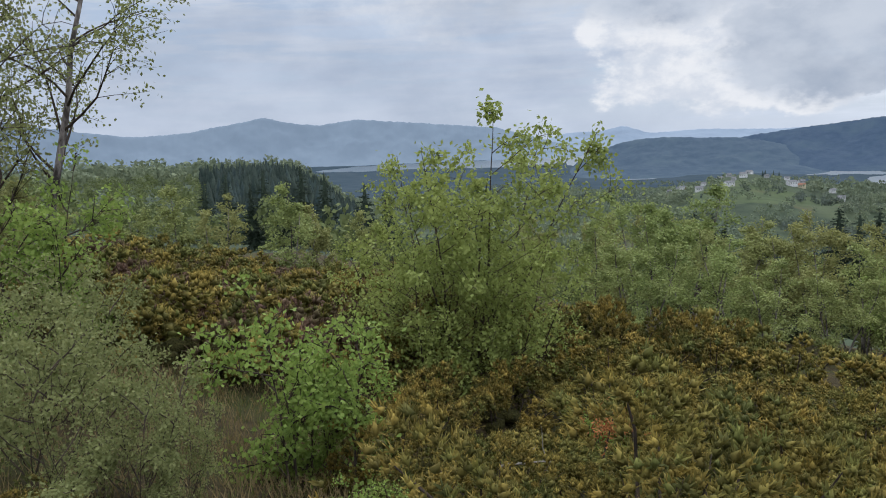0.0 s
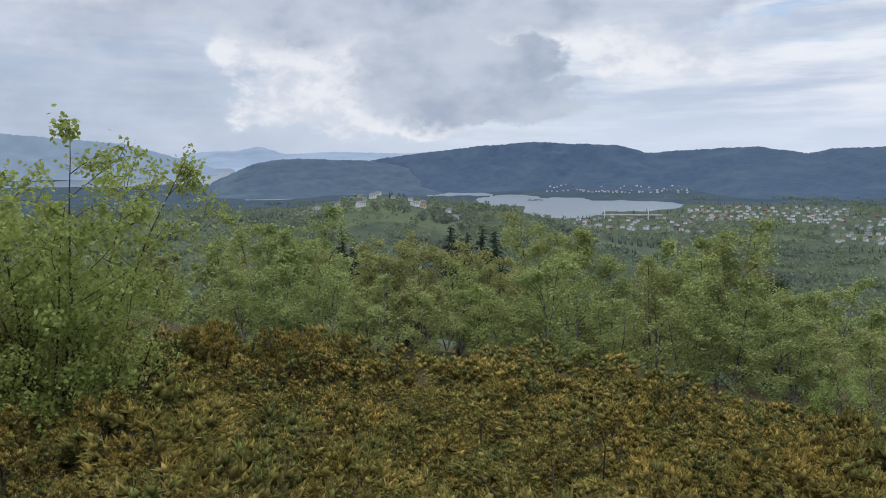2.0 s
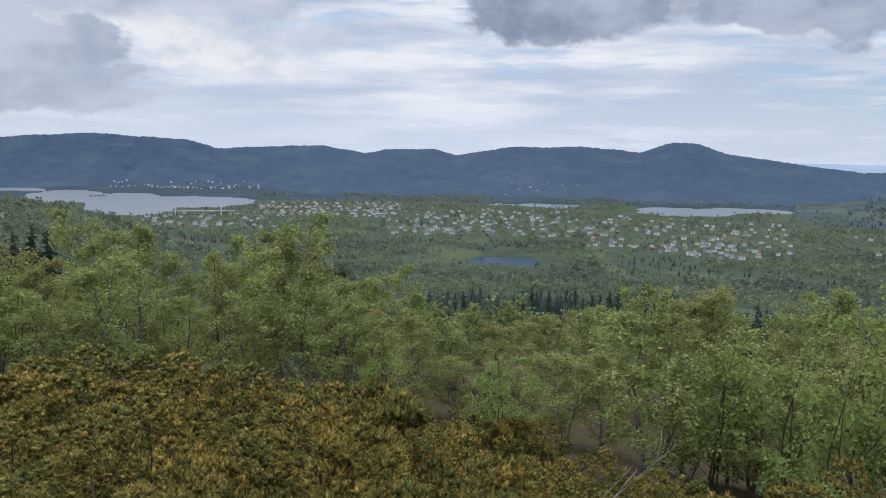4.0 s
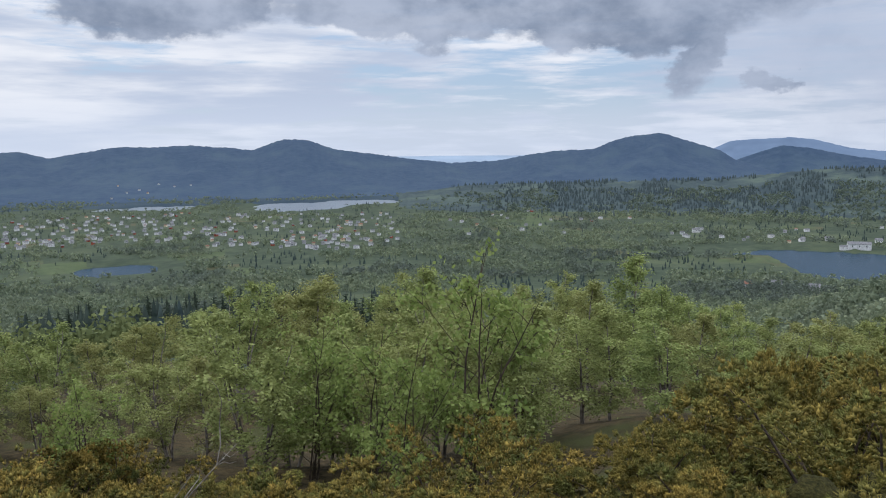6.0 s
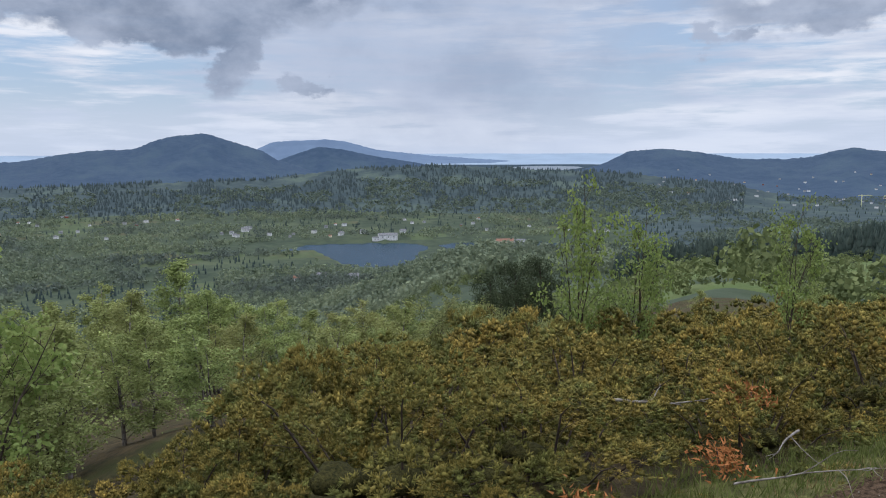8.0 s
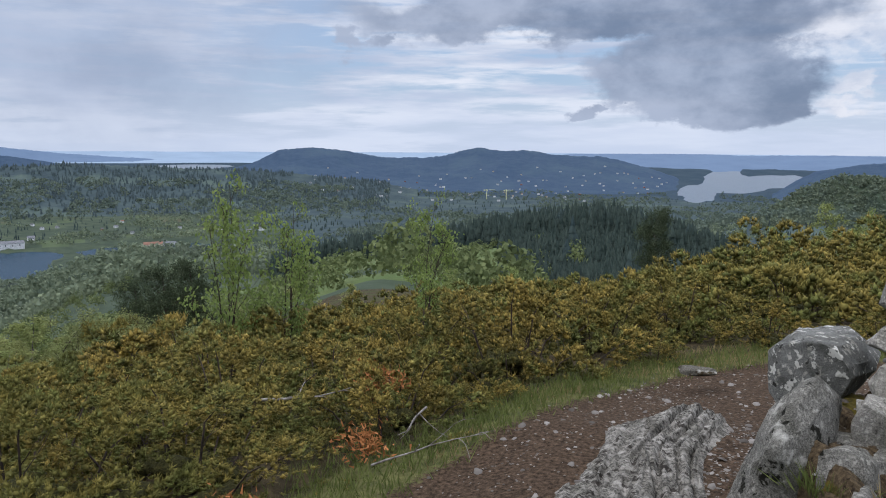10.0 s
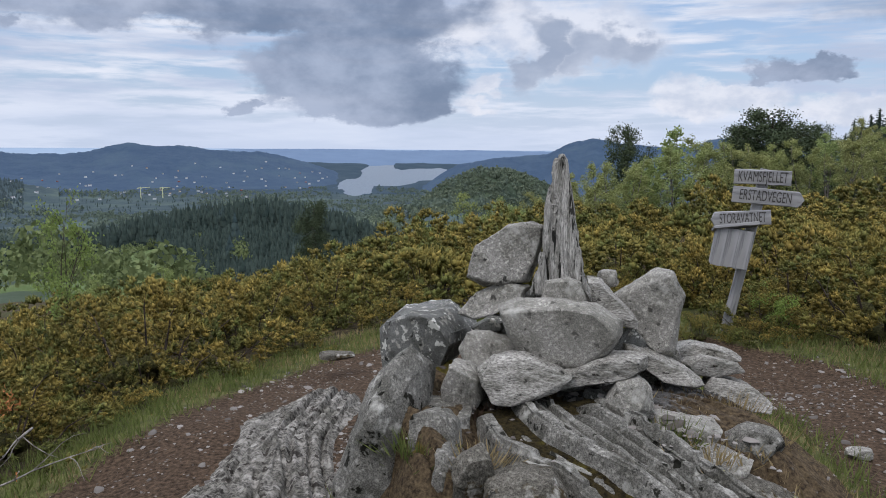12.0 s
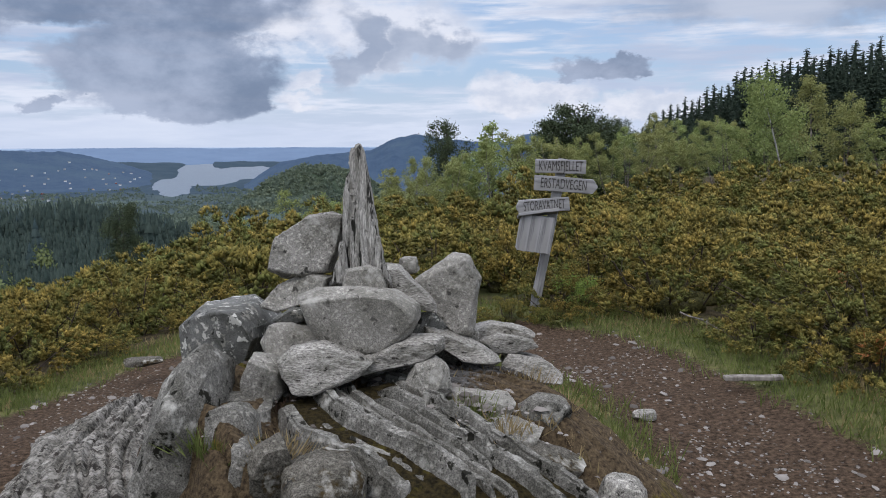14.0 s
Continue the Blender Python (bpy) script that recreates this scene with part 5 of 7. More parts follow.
CAIRN_STONES = [  # name, material, label, place, outline in cm (across, up), thickness, grooves
    ("standing_stone", M_STANDING, "tall pointed slab with deep upright cracks", (1.729, -4.671, 1.23), [(-3.3, 32.3), (-1.1, 30.1), (0.1, 15.3), (3.5, -2.6), (7.7, -19.2), (11.1, -31.4), (-8.4, -32.3), (-9.4, -21.8), (-11.1, -6.7), (-10.1, 11.1), (-8.7, 26.2), (-5.5, 31.9)], 0.13, 0.012),
    ("stone", M_ROCK, "blocky lichened stone", (2.011, -4.738, 1.106), [(-15.7, -11.0), (-11.8, 3.8), (0.9, 13.0), (10.8, 14.1), (15.7, 12.3), (15.3, 1.7), (10.8, -11.7), (-0.5, -13.8), (-9.0, -14.1)], 0.26, 0),
    ("stone", M_ROCK, "upright wedge-shaped stone with black lichen", (1.386, -4.745, 0.882), [(-14.3, 7.2), (2.6, 18.2), (9.0, 17.1), (14.3, 7.9), (12.9, -5.5), (10.4, -16.8), (4.7, -18.2), (-5.2, -11.2), (-10.8, -5.5)], 0.2, 0),
    ("stone", M_ROCK, "broad rounded slab with pale lichen", (1.707, -4.299, 0.872), [(-22.8, 9.5), (-15.9, 11.9), (0.2, 13.3), (13.9, 11.3), (22.3, 6.4), (22.8, 1.1), (18.8, -6.0), (11.7, -11.5), (1.8, -13.3), (-5.3, -13.3), (-12.6, -9.1), (-18.6, -1.3)], 0.3, 0),
    ("stone", M_DARKROCK, "dark boulder with white lichen spots", (2.40, -4.83, 0.655), [(-19.5, 7), (-18.0, -11), (-12.0, -18), (6, -19), (12, -12), (20.5, 4), (20.0, 9), (13.0, 16.5), (5.7, 18.8), (-9, 16.5)], 0.44, 0),
    ("stone", M_BANDED, "thick slab split into thin layers", (1.81, -4.13, 0.74), [(-15.5, 2.4), (-9.8, 6.8), (0, 8.5), (12.2, 4.1), (16.3, 1.6), (11.4, -3.3), (-3.3, -9), (-9.8, -8.5), (-13.9, -3.3)], 0.26, 0),
    ("stone", M_BANDED, "thin layered slab", (1.56, -4.23, 0.75), [(-17, -2), (-7.3, 1.6), (5.7, 7), (16.3, 7), (17.1, 2.6), (11.4, -0.7), (-2.4, -3.6), (-13.9, -6.8)], 0.22, 0),
    ("stone", M_BANDED, "", (1.60, -4.42, 0.70), [(-15.3, -4.0), (-2.8, 2.4), (9.2, 7.3), (14.6, 4.9), (15.3, 2.0), (9.2, -2.7), (-7.7, -7.3)], 0.28, 0),
    ("stone", M_BANDED, "", (1.525, -4.524, 0.956), [(-9.8, 9.5), (-5.5, 8.8), (9.1, -6.2), (9.8, -9.5), (3.7, -8.4), (-6.9, 0.1)], 0.1, 0),
    ("stone", M_BANDED, "", (1.318, -4.583, 0.7), [(-15.1, 7.7), (-10.3, 7.2), (7.8, -0.5), (15.1, -6.3), (12.7, -7.7), (0.6, -6.3), (-11.5, 1.2)], 0.14, 0),
    ("stone", M_STANDING, "", (1.83, -4.579, 1.046), [(0.0, 8.8), (1.9, 8.3), (3.8, -7.8), (-3.8, -8.8), (-2.4, 1.8)], 0.09, 0.005),
    ("stone", M_ROCK, "", (1.716, -4.497, 0.986), [(-7.0, 4.8), (0.9, 6.2), (6.1, 4.8), (8.4, -1.5), (8.4, -6.2), (-8.4, -5.0)], 0.14, 0),
    ("stone", M_ROCK, "", (2.037, -4.669, 0.911), [(-13.8, -5.7), (-7.3, 3.2), (3.9, 8.2), (13.8, 6.2), (12.5, 1.2), (2.6, -5.0), (-7.3, -8.2)], 0.22, 0),
    ("stone", M_DARKROCK, "", (2.027, -4.517, 0.831), [(-6.9, -0.7), (0.2, 3.6), (6.9, 2.4), (6.2, -1.2), (-2.1, -3.6)], 0.16, 0),
    ("stone", M_ROCK, "", (2.003, -4.445, 0.742), [(-11.5, 0.9), (-8.9, 7.5), (-0.7, 8.4), (11.5, 3.3), (11.0, -0.2), (1.6, -8.4), (-7.7, -8.4)], 0.24, 0),
    ("stone", M_ROCK, "", (2.029, -4.099, 0.664), [(-7.1, 2.8), (-3.5, 11.3), (0.7, 10.4), (6.6, 6.6), (7.1, -1.8), (-0.3, -11.3), (-5.6, -8.1)], 0.18, 0),
    ("stone", M_BANDED, "", (1.136, -4.935, 0.681), [(-13.0, 1.1), (-5.6, 4.2), (10.4, 1.1), (13.0, -1.1), (2.4, -4.2), (-10.9, -4.2)], 0.24, 0),
    ("stone", M_BANDED, "", (1.118, -4.832, 0.655), [(-12.0, 0.9), (-4.8, 4.8), (9.4, 2.2), (12.0, -1.7), (0.4, -4.8), (-9.9, -3.7)], 0.22, 0),
    ("stone", M_BANDED, "", (1.021, -4.783, 0.554), [(-12.4, 1.8), (-9.3, 6.4), (6.0, 3.8), (12.4, -2.0), (12.4, -6.4), (-8.0, -4.6)], 0.22, 0),
]
MOUND_STONES = [
    ("boulder", M_RIB, "tall grey lichened boulder at the edge of the mound", (2.275, -3.93, 0.53), [(8, 34), (3, 31), (-4, 22), (-8, 8), (-13, -6), (-17.5, -17), (-17, -36), (13, -36), (14.5, -9), (15, 10), (13, 26)], 0.46),
    ("boulder", M_RIB, "narrow upright grey slab in the mound", (1.954, -3.626, 0.504), [(-4.1, 13.4), (-0.2, 14.3), (4.5, 8.9), (5.2, -14.3), (-5.2, -14.3)], 0.22),
    ("boulder", M_BEDSTONE, "rounded grey boulder with pale lichen", (1.693, -3.523, 0.521), [(-13.0, -0.0), (-11.6, 8.5), (-2.3, 11.9), (7.9, 10.5), (12.7, 5.1), (13.0, -11.9), (-12.5, -11.9)], 0.3),
    ("rock_slab", M_ROCK, "pale flat slab leaning on the mound", (1.428, -4.138, 0.676), [(-4.7, 7.4), (2.6, 9.9), (7.9, 5.3), (8.9, -3.2), (2.6, -9.9), (-4.7, -8.4), (-8.9, -1.1)], 0.14),
]
for n, (nm, mat_, lab_, at_, outline, thick, grooves) in enumerate(CAIRN_STONES):
    grow = 1.0 if n == 0 else 1.05 if n < 5 else 1.14
    me = hull_stone(nm, 500 + n, [(u * grow, v * grow) for u, v in outline], thick * (1.0 if n == 0 else 1.12), grooves, 0.010, 0.009 if mat_ == M_BANDED else 0.0)
    ob = part(nm, me, mat_, cairn, lab_)
    ob.matrix_basis = under(CAIRN, pose(*at_, -6, 0, FACE))
# stones inside and at the back of the heap
cairn_stone("stone", 1.65, -4.64, 0.70, 0.55, 0.40, 0.36, 121, M_DARKROCK, block=4, rough=0.05)
cairn_stone("stone", 1.40, -4.72, 0.66, 0.30, 0.26, 0.24, 122, M_ROCK, ry=14, block=4, rough=0.05)
cairn_stone("stone", 1.95, -4.70, 0.66, 0.34, 0.30, 0.28, 123, M_ROCK, ry=-8, block=4, rough=0.05)
cairn_stone("stone", 1.80, -4.72, 0.93, 0.28, 0.20, 0.14, 124, M_DARKROCK, block=4, rough=0.05)
cairn_stone("stone", 1.62, -4.74, 0.92, 0.22, 0.18, 0.12, 125, M_ROCK, ry=8, block=4, rough=0.05)
cairn_stone("stone", 1.573, -4.84, 1.0, 0.13, 0.12, 0.08, 118, M_ROCK, block=3.5, rough=0.05)
cairn_stone("stone", 2.10, -4.28, 0.665, 0.11, 0.12, 0.12, 119, M_ROCK, block=3.5, rough=0.06)
cairn_stone("stone", 1.27, -4.95, 0.58, 0.24, 0.22, 0.13, 126, M_ROCK, ry=-6, block=4, rough=0.05)
cairn_stone("stone", 1.50, -4.28, 0.66, 0.09, 0.08, 0.05, 127, M_ROCK, ry=-6, block=4, rough=0.05)
cairn_stone("stone", 1.55, -4.24, 0.655, 0.10, 0.08, 0.045, 128, M_DARKROCK, ry=6, block=4, rough=0.05)

# rocks grown into the mound and loose slabs on it
mound_rocks = [
    # name, label, place, size, turn, material, shape
    ("boulder", "low grey boulder in dry moss", (1.11, -4.10, 0.47), (0.26, 0.26, 0.18), (0, 8, 0), M_ROCK, dict(block=3, cuts=8, rough=0.06)),
    ("boulder", "low brownish lichened boulder in dry grass", (0.76, -3.82, 0.30), (0.20, 0.26, 0.34), (0, -6, 0), M_ROCK, dict(block=3, cuts=8, rough=0.06)),
    ("boulder", "low weathered rock hump half sunk in moss", (1.02, -3.98, 0.44), (0.34, 0.22, 0.14), (4, 10, 12), M_BEDSTONE, dict(block=3, cuts=8, rough=0.08)),
    ("boulder", "low lichened rock edge in dry grass", (0.83, -3.66, 0.33), (0.15, 0.42, 0.22), (0, -10, 22), M_BEDSTONE, dict(block=3, cuts=9, rough=0.07)),
    ("boulder", "grey rock wedged between soil and ribs", (2.00, -3.87, 0.49), (0.10, 0.16, 0.16), (0, 14, 0), M_BEDSTONE, dict(block=3, cuts=9, rough=0.07)),
    ("boulder", "brown earthy rock behind the tall boulder", (2.16, -4.16, 0.50), (0.24, 0.34, 0.30), (0, 10, 0), M_BEDSTONE, dict(block=3, cuts=9, rough=0.08)),
    ("boulder", "grey bedrock knob wedged beside the tall boulder", (2.09, -3.97, None), (0.32, 0.30, 0.40), (6, 12, 20), M_RIB, dict(block=6, cuts=14, rough=0.06, layers=0.010)),
    ("boulder", "split bedrock knob with dark cracks", (2.03, -3.72, None), (0.17, 0.20, 0.30), (-8, -10, 0), M_RIB, dict(block=4, cuts=10, rough=0.07, grooves=0.008)),
    ("boulder", "angular bedrock block below the cairn", (2.02, -4.20, None), (0.22, 0.22, 0.20), (0, -14, 10), M_BEDSTONE, dict(block=6, cuts=14, layers=0.008, rough=0.06)),
    ("boulder", "mossy bedrock block between ribs and boulder", (1.85, -3.52, None), (0.14, 0.18, 0.24), (10, 6, -8), M_BEDSTONE, dict(block=6, cuts=14, layers=0.008, rough=0.07)),
    ("boulder", "low bedrock edge at the foot of the mound", (1.98, -3.42, None), (0.30, 0.20, 0.24), (0, 4, 14), M_BEDSTONE, dict(block=6, cuts=14, layers=0.008, rough=0.07)),
    ("boulder", "weathered bedrock edge under the boulder", (2.24, -3.62, None), (0.34, 0.30, 0.30), (0, -6, 10), M_BEDSTONE, dict(block=6, cuts=14, layers=0.008, rough=0.08)),
    ("boulder", "pale bedrock hump among loose chips", (1.24, -4.22, None), (0.28, 0.20, 0.12), (8, 4, 10), M_ROCK, dict(block=3, cuts=9, rough=0.07)),
    ("boulder", "low grey hump with orange moss beside it", (1.00, -4.28, None), (0.24, 0.20, 0.15), (0, 6, -10), M_RIB, dict(block=3, cuts=8, rough=0.07)),
    ("rock_slab", "flat slab on bare soil beside the trail", (0.34, -5.55, 0.06), (0.15, 0.1, 0.05), (0, 3, 15), M_BANDED, dict(block=4, cuts=8, rough=0.06, layers=0.006)),
    ("rock_slab", "thin dark slate lying on the trail", (3.78, -6.85, -0.06), (0.30, 0.18, 0.05), (0, 2, 20), M_BEDSTONE, dict(block=4, cuts=8, rough=0.06)),
]
for n, (nm, lab, at_, size_, turn_, mat_, kw_) in enumerate(mound_rocks):
    me = stone_mesh(nm, 140 + n, size_, **kw_)
    me.materials.append(mat_)
    if at_[2] is None:
        at_ = (at_[0], at_[1], float(mound_height(np.array(at_[0]), np.array(at_[1]))) - 0.26 * size_[2])
    thing(nm, lab, "rock", data=me, m=pose(*at_, turn_[0], turn_[1], FACE + turn_[2]))


for n, (nm, mat_, lab_, at_, outline, thick) in enumerate(MOUND_STONES):
    me = hull_stone(nm, 560 + n, outline, thick, 0.0, 0.008 if n == 1 else 0.018, 0.0, n != 1)
    me.materials.append(mat_)
    thing(nm, lab_, "rock", data=me, m=pose(*at_, -6, 0, FACE))


def box_mesh(name, sx, sy, sz, bevel=0.004, cut=None):
    """A bevelled board, centred; cut: how far its end is pointed."""
    bm = bmesh.new()
    bmesh.ops.create_cube(bm, size=1.0)
    for v in bm.verts:
        v.co = Vector((v.co.x * sx, v.co.y * sy, v.co.z * sz))
    bmesh.ops.subdivide_edges(bm, edges=[e for e in bm.edges if abs(e.verts[0].co.x - e.verts[1].co.x) > 1e-6], cuts=5)
    rng = random.Random(name + str(sx) + str(sz))
    for v in bm.verts:
        v.co.z += rng.uniform(-0.004, 0.004)
        v.co.x += rng.uniform(-0.003, 0.003)
    if cut:
        end = [e for e in bm.edges if all(v.co.x * cut > abs(sx) * abs(cut) / 2 - 0.02 * abs(cut) for v in e.verts) and abs(e.verts[0].co.z - e.verts[1].co.z) > sz * 0.5]
        made = bmesh.ops.subdivide_edges(bm, edges=end, cuts=1)
        for v in made["geom_inner"]:
            if isinstance(v, bmesh.types.BMVert):
                v.co.x += cut
    bmesh.ops.bevel(bm, geom=bm.edges[:], offset=bevel, segments=1, affect="EDGES", clamp_overlap=True)
    me = bpy.data.meshes.new(name)
    bm.to_mesh(me)
    bm.free()
    return me


def letters(text, height, width):
    """Carved capitals as one thin mesh, centred, facing -y."""
    cu = bpy.data.curves.new("letters", "FONT")
    cu.body, cu.size, cu.align_x, cu.align_y, cu.extrude = text, height, "CENTER", "CENTER", 0.0015
    ob = bpy.data.objects.new("letters", cu)
    scene.collection.objects.link(ob)
    bpy.context.view_layer.update()
    me = bpy.data.meshes.new_from_object(ob.evaluated_get(bpy.context.evaluated_depsgraph_get()))
    span = max(v.co.x for v in me.vertices) - min(v.co.x for v in me.vertices)
    me.transform(Matrix.Rotation(radians(90), 4, "X") @ Matrix.Diagonal((width / span, 1.25, 1, 1)))
    bpy.data.objects.remove(ob)
    bpy.data.curves.remove(cu)
    return me


SIGN = pose(0.775, -8.62, 0.0, 0, 0, FACE)
sign = thing("signpost", "leaning grey wooden signpost with three carved boards and a plank box", "signpost", m=SIGN)


def sign_part(name, me, mat_, lx, ly, lz, ry=0, rz=0, rx=0, label="", parent=None, base=None):
    ob = part(name, me, mat_, parent or sign, label)
    ob.matrix_basis = pose(lx, ly, lz, rx, ry, rz)
    return ob


# local x runs to the picture's right when seen from the cairn, y away, z up
sign_part("post", box_mesh("post", 1.56, 0.07, 0.085, 0.006), M_WOOD, 0.10, 0.03, 0.62, ry=-80)
b1 = sign_part("board", box_mesh("board", 0.46, 0.025, 0.125), M_WOOD, 0.205, -0.03, 1.32, ry=1.5)
part("lettering", letters("KVAMSFJELLET", 0.105, 0.40), M_CARVED, b1, "dark carved capitals").matrix_basis = pose(0, -0.0135, 0)
b2 = sign_part("board", box_mesh("board", 0.54, 0.025, 0.135, cut=0.045), M_WOOD, 0.235, -0.03, 1.155, ry=4.5, label="board pointed at one end")
part("lettering", letters("ERSTADVEGEN", 0.105, 0.42), M_CARVED, b2, "dark carved capitals").matrix_basis = pose(0, -0.0135, 0)
b3 = sign_part("board", box_mesh("board", 0.46, 0.025, 0.125, cut=-0.03), M_WOOD, 0.06, -0.03, 0.965, ry=-4.0, label="board pointed at one end")
part("lettering", letters("STORAVATNET", 0.100, 0.38), M_CARVED, b3, "dark carved capitals").matrix_basis = pose(0, -0.0135, 0)
crate = sign_part("box", box_mesh("box", 0.30, 0.15, 0.33), M_WOODV, -0.03, -0.08, 0.715, ry=8, label="small plank box")
for k, (at_, wide_) in enumerate(((-0.104, 0.090), (-0.012, 0.092), (0.092, 0.114))):
    pl = part("plank", box_mesh("plank", wide_, 0.02, 0.335, 0.003), M_WOODV, crate)
    pl.matrix_basis = pose(at_, -0.083 - 0.002 * (k % 2), 0.0)
part("lid", box_mesh("lid", 0.37, 0.22, 0.028), M_WOOD, crate, "sloping lid").matrix_basis = pose(0, -0.02, 0.185, -12, -16)

# ---------------------------------------------------------------- plants near the summit
RNG = np.random.default_rng(11)


def plant(kind, label, category, group, parts):
    """A thing with its mesh parts, kept as a pattern to copy."""
    root = thing(kind, label, category, group)
    for nm, me, mat_ in parts:
        part(nm, me, mat_, root)
    return root


def settle(pattern, x, y, size=1.0, turn=0.0, sink=0.0, tilt=0.0, tall=1.0, z=None):
    zz = float(ground(x, y)) if z is None else z
    return copy_thing(pattern, Matrix.Translation((x, y, zz - sink)) @ pose(0, 0, 0, tilt, 0, turn) @ Matrix.Diagonal((size, size, size * tall, 1)))


def drop_pattern(patterns):
    for root in patterns:
        for ob in (*root.children_recursive, root):
            bpy.data.objects.remove(ob)


JUN = "junipers of the heath"
junipers = {"near": [], "mid": [], "far": []}
JUNIPER_LABEL = "low spreading juniper with olive and ochre shoots"
for reach_, count_, boughs_, tufts_, shoots_, shoot_, body_ in (("near", 6, 20, 100, 14, 0.026, 0.015), ("mid", 5, 19, 66, 10, 0.034, 0.020), ("far", 4, 17, 36, 6, 0.050, 0.032)):
    for k in range(count_):
        st, gr, co = juniper_meshes(200 + k + 20 * len(reach_) + boughs_, 1.45 + 0.13 * k, 0.55 + 0.055 * k, boughs_, tufts_, shoots_, shoot_, body_)
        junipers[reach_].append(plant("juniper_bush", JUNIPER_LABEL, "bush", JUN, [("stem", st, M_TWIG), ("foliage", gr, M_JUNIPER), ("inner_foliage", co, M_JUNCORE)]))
heathers = []
for k in range(3):
    st, gr, co = juniper_meshes(260 + k, 1.1 + 0.1 * k, 0.40, 18, 22, 7, 0.050, 0.030, 0.25)
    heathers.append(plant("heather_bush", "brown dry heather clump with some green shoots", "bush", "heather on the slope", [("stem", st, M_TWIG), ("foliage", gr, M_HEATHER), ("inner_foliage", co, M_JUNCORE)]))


def clear_for_bush(x, y, half):
    """Trail, mound and the clearing by the sapling stay free."""
    if trail_distance(np.array(x), np.array(y)) < 0.95 + half * 0.62:
        return False
    if -0.6 < x < 3.6 and -6.6 < y < -0.6:
        return False
    if math.hypot(x - 0.78, y + 8.6) < 0.25:
        return False
    a, r = bearing(x, y)
    if -36 < a < -10 and 3.3 < r < 9.5:
        return False
    return True


FAR_HEATH = {"juniper": [], "heather": [], "inner": []}


def far_bush(kind, pattern, x, y, size, turn, tall=1.0):
    """Adds a distant bush to the joined heath."""
    c_, s_ = math.cos(radians(turn)), math.sin(radians(turn))
    me = next(child.data for child in pattern.children if child.name.startswith("foliage"))
    v = np.empty(len(me.vertices) * 3, np.float32)
    me.vertices.foreach_get("co", v)
    f = np.empty(len(me.loops), np.int32)
    me.loops.foreach_get("vertex_index", f)
    tip = np.empty(len(me.vertices), np.float32)
    me.attributes["tip"].data.foreach_get("value", tip)
    v = v.reshape(-1, 3)
    p = np.stack([v[:, 0] * c_ - v[:, 1] * s_, v[:, 0] * s_ + v[:, 1] * c_, v[:, 2] * tall], -1) * size + (x, y, float(ground(x, y)) - 0.05)
    FAR_HEATH[kind].append((p, f.reshape(-1, 3), tip))
    me = next(child.data for child in pattern.children if child.name.startswith("inner"))
    v = np.empty(len(me.vertices) * 3, np.float32)
    me.vertices.foreach_get("co", v)
    f = np.empty(len(me.loops), np.int32)
    me.loops.foreach_get("vertex_index", f)
    v = v.reshape(-1, 3)
    p = np.stack([v[:, 0] * c_ - v[:, 1] * s_, v[:, 0] * s_ + v[:, 1] * c_, v[:, 2] * tall], -1) * size + (x, y, float(ground(x, y)) - 0.05)
    FAR_HEATH["inner"].append((p, f.reshape(-1, 3), np.zeros(len(v), np.float32)))


def heath_edge(a):
    """How far the junipers reach before the birches begin."""
    return float(np.interp(a, (-34, 0, 12, 45, 54, 63, 72, 83, 95, 107, 117, 128, 136), (16, 11, 11.5, 11.5, 9.6, 8.0, 6.2, 5.5, 5.8, 7.2, 9.5, 15, 22)))


spots = []
tries = 0
while len(spots) < 640 and tries < 30000:
    tries += 1
    a = RNG.uniform(-34, 214)
    r = math.sqrt(RNG.uniform(2.7 ** 2, 22.0 ** 2)) if RNG.uniform() < 0.55 else RNG.uniform(2.7, 10)
    x, y = at_az(a, r)
    if not clear_for_bush(x, y, 0.35):
        continue
    if -30 < a < -6 and r > 8.5:
        continue
    if r > heath_edge(a) + RNG.uniform(-0.6, 0.6):
        continue
    gap = 0.80 if r < 7 else 0.95 if r < 12 else 1.2
    if any((x - u) ** 2 + (y - v) ** 2 < gap * gap for u, v in spots):
        continue
    spots.append((x, y))
    pool = junipers["near" if r < 5.2 else "mid" if r < 9.5 else "far"]
    # bushes by the trail are small, those behind them spread wider
    size = min(RNG.uniform(0.75, 1.2), max(0.30, (float(trail_distance(np.array(x), np.array(y))) - 0.85) / 0.85))
    if a < -8:
        size *= 0.6
    # they keep low above the birches
    if 52 < a < 103 and r > 3.6:
        size = min(size, 0.72)
    if r < 11:
        settle(pool[RNG.integers(len(pool))], x, y, size, RNG.uniform(0, 360), 0.05, RNG.uniform(-8, 8), RNG.uniform(0.75, 1.2))
    else:
        far_bush("juniper", pool[RNG.integers(len(pool))], x, y, size * 1.1, RNG.uniform(0, 360), RNG.uniform(0.75, 1.2))
for _ in range(210):
    a, r = RNG.uniform(-33, -2), RNG.uniform(8.5, 24)
    x, y = at_az(a, r)
    kind_ = "heather" if RNG.uniform() < 0.8 else "juniper"
    pool = heathers if kind_ == "heather" else junipers["far"]
    far_bush(kind_, pool[RNG.integers(len(pool))], x, y, RNG.uniform(0.8, 1.3), RNG.uniform(0, 360))
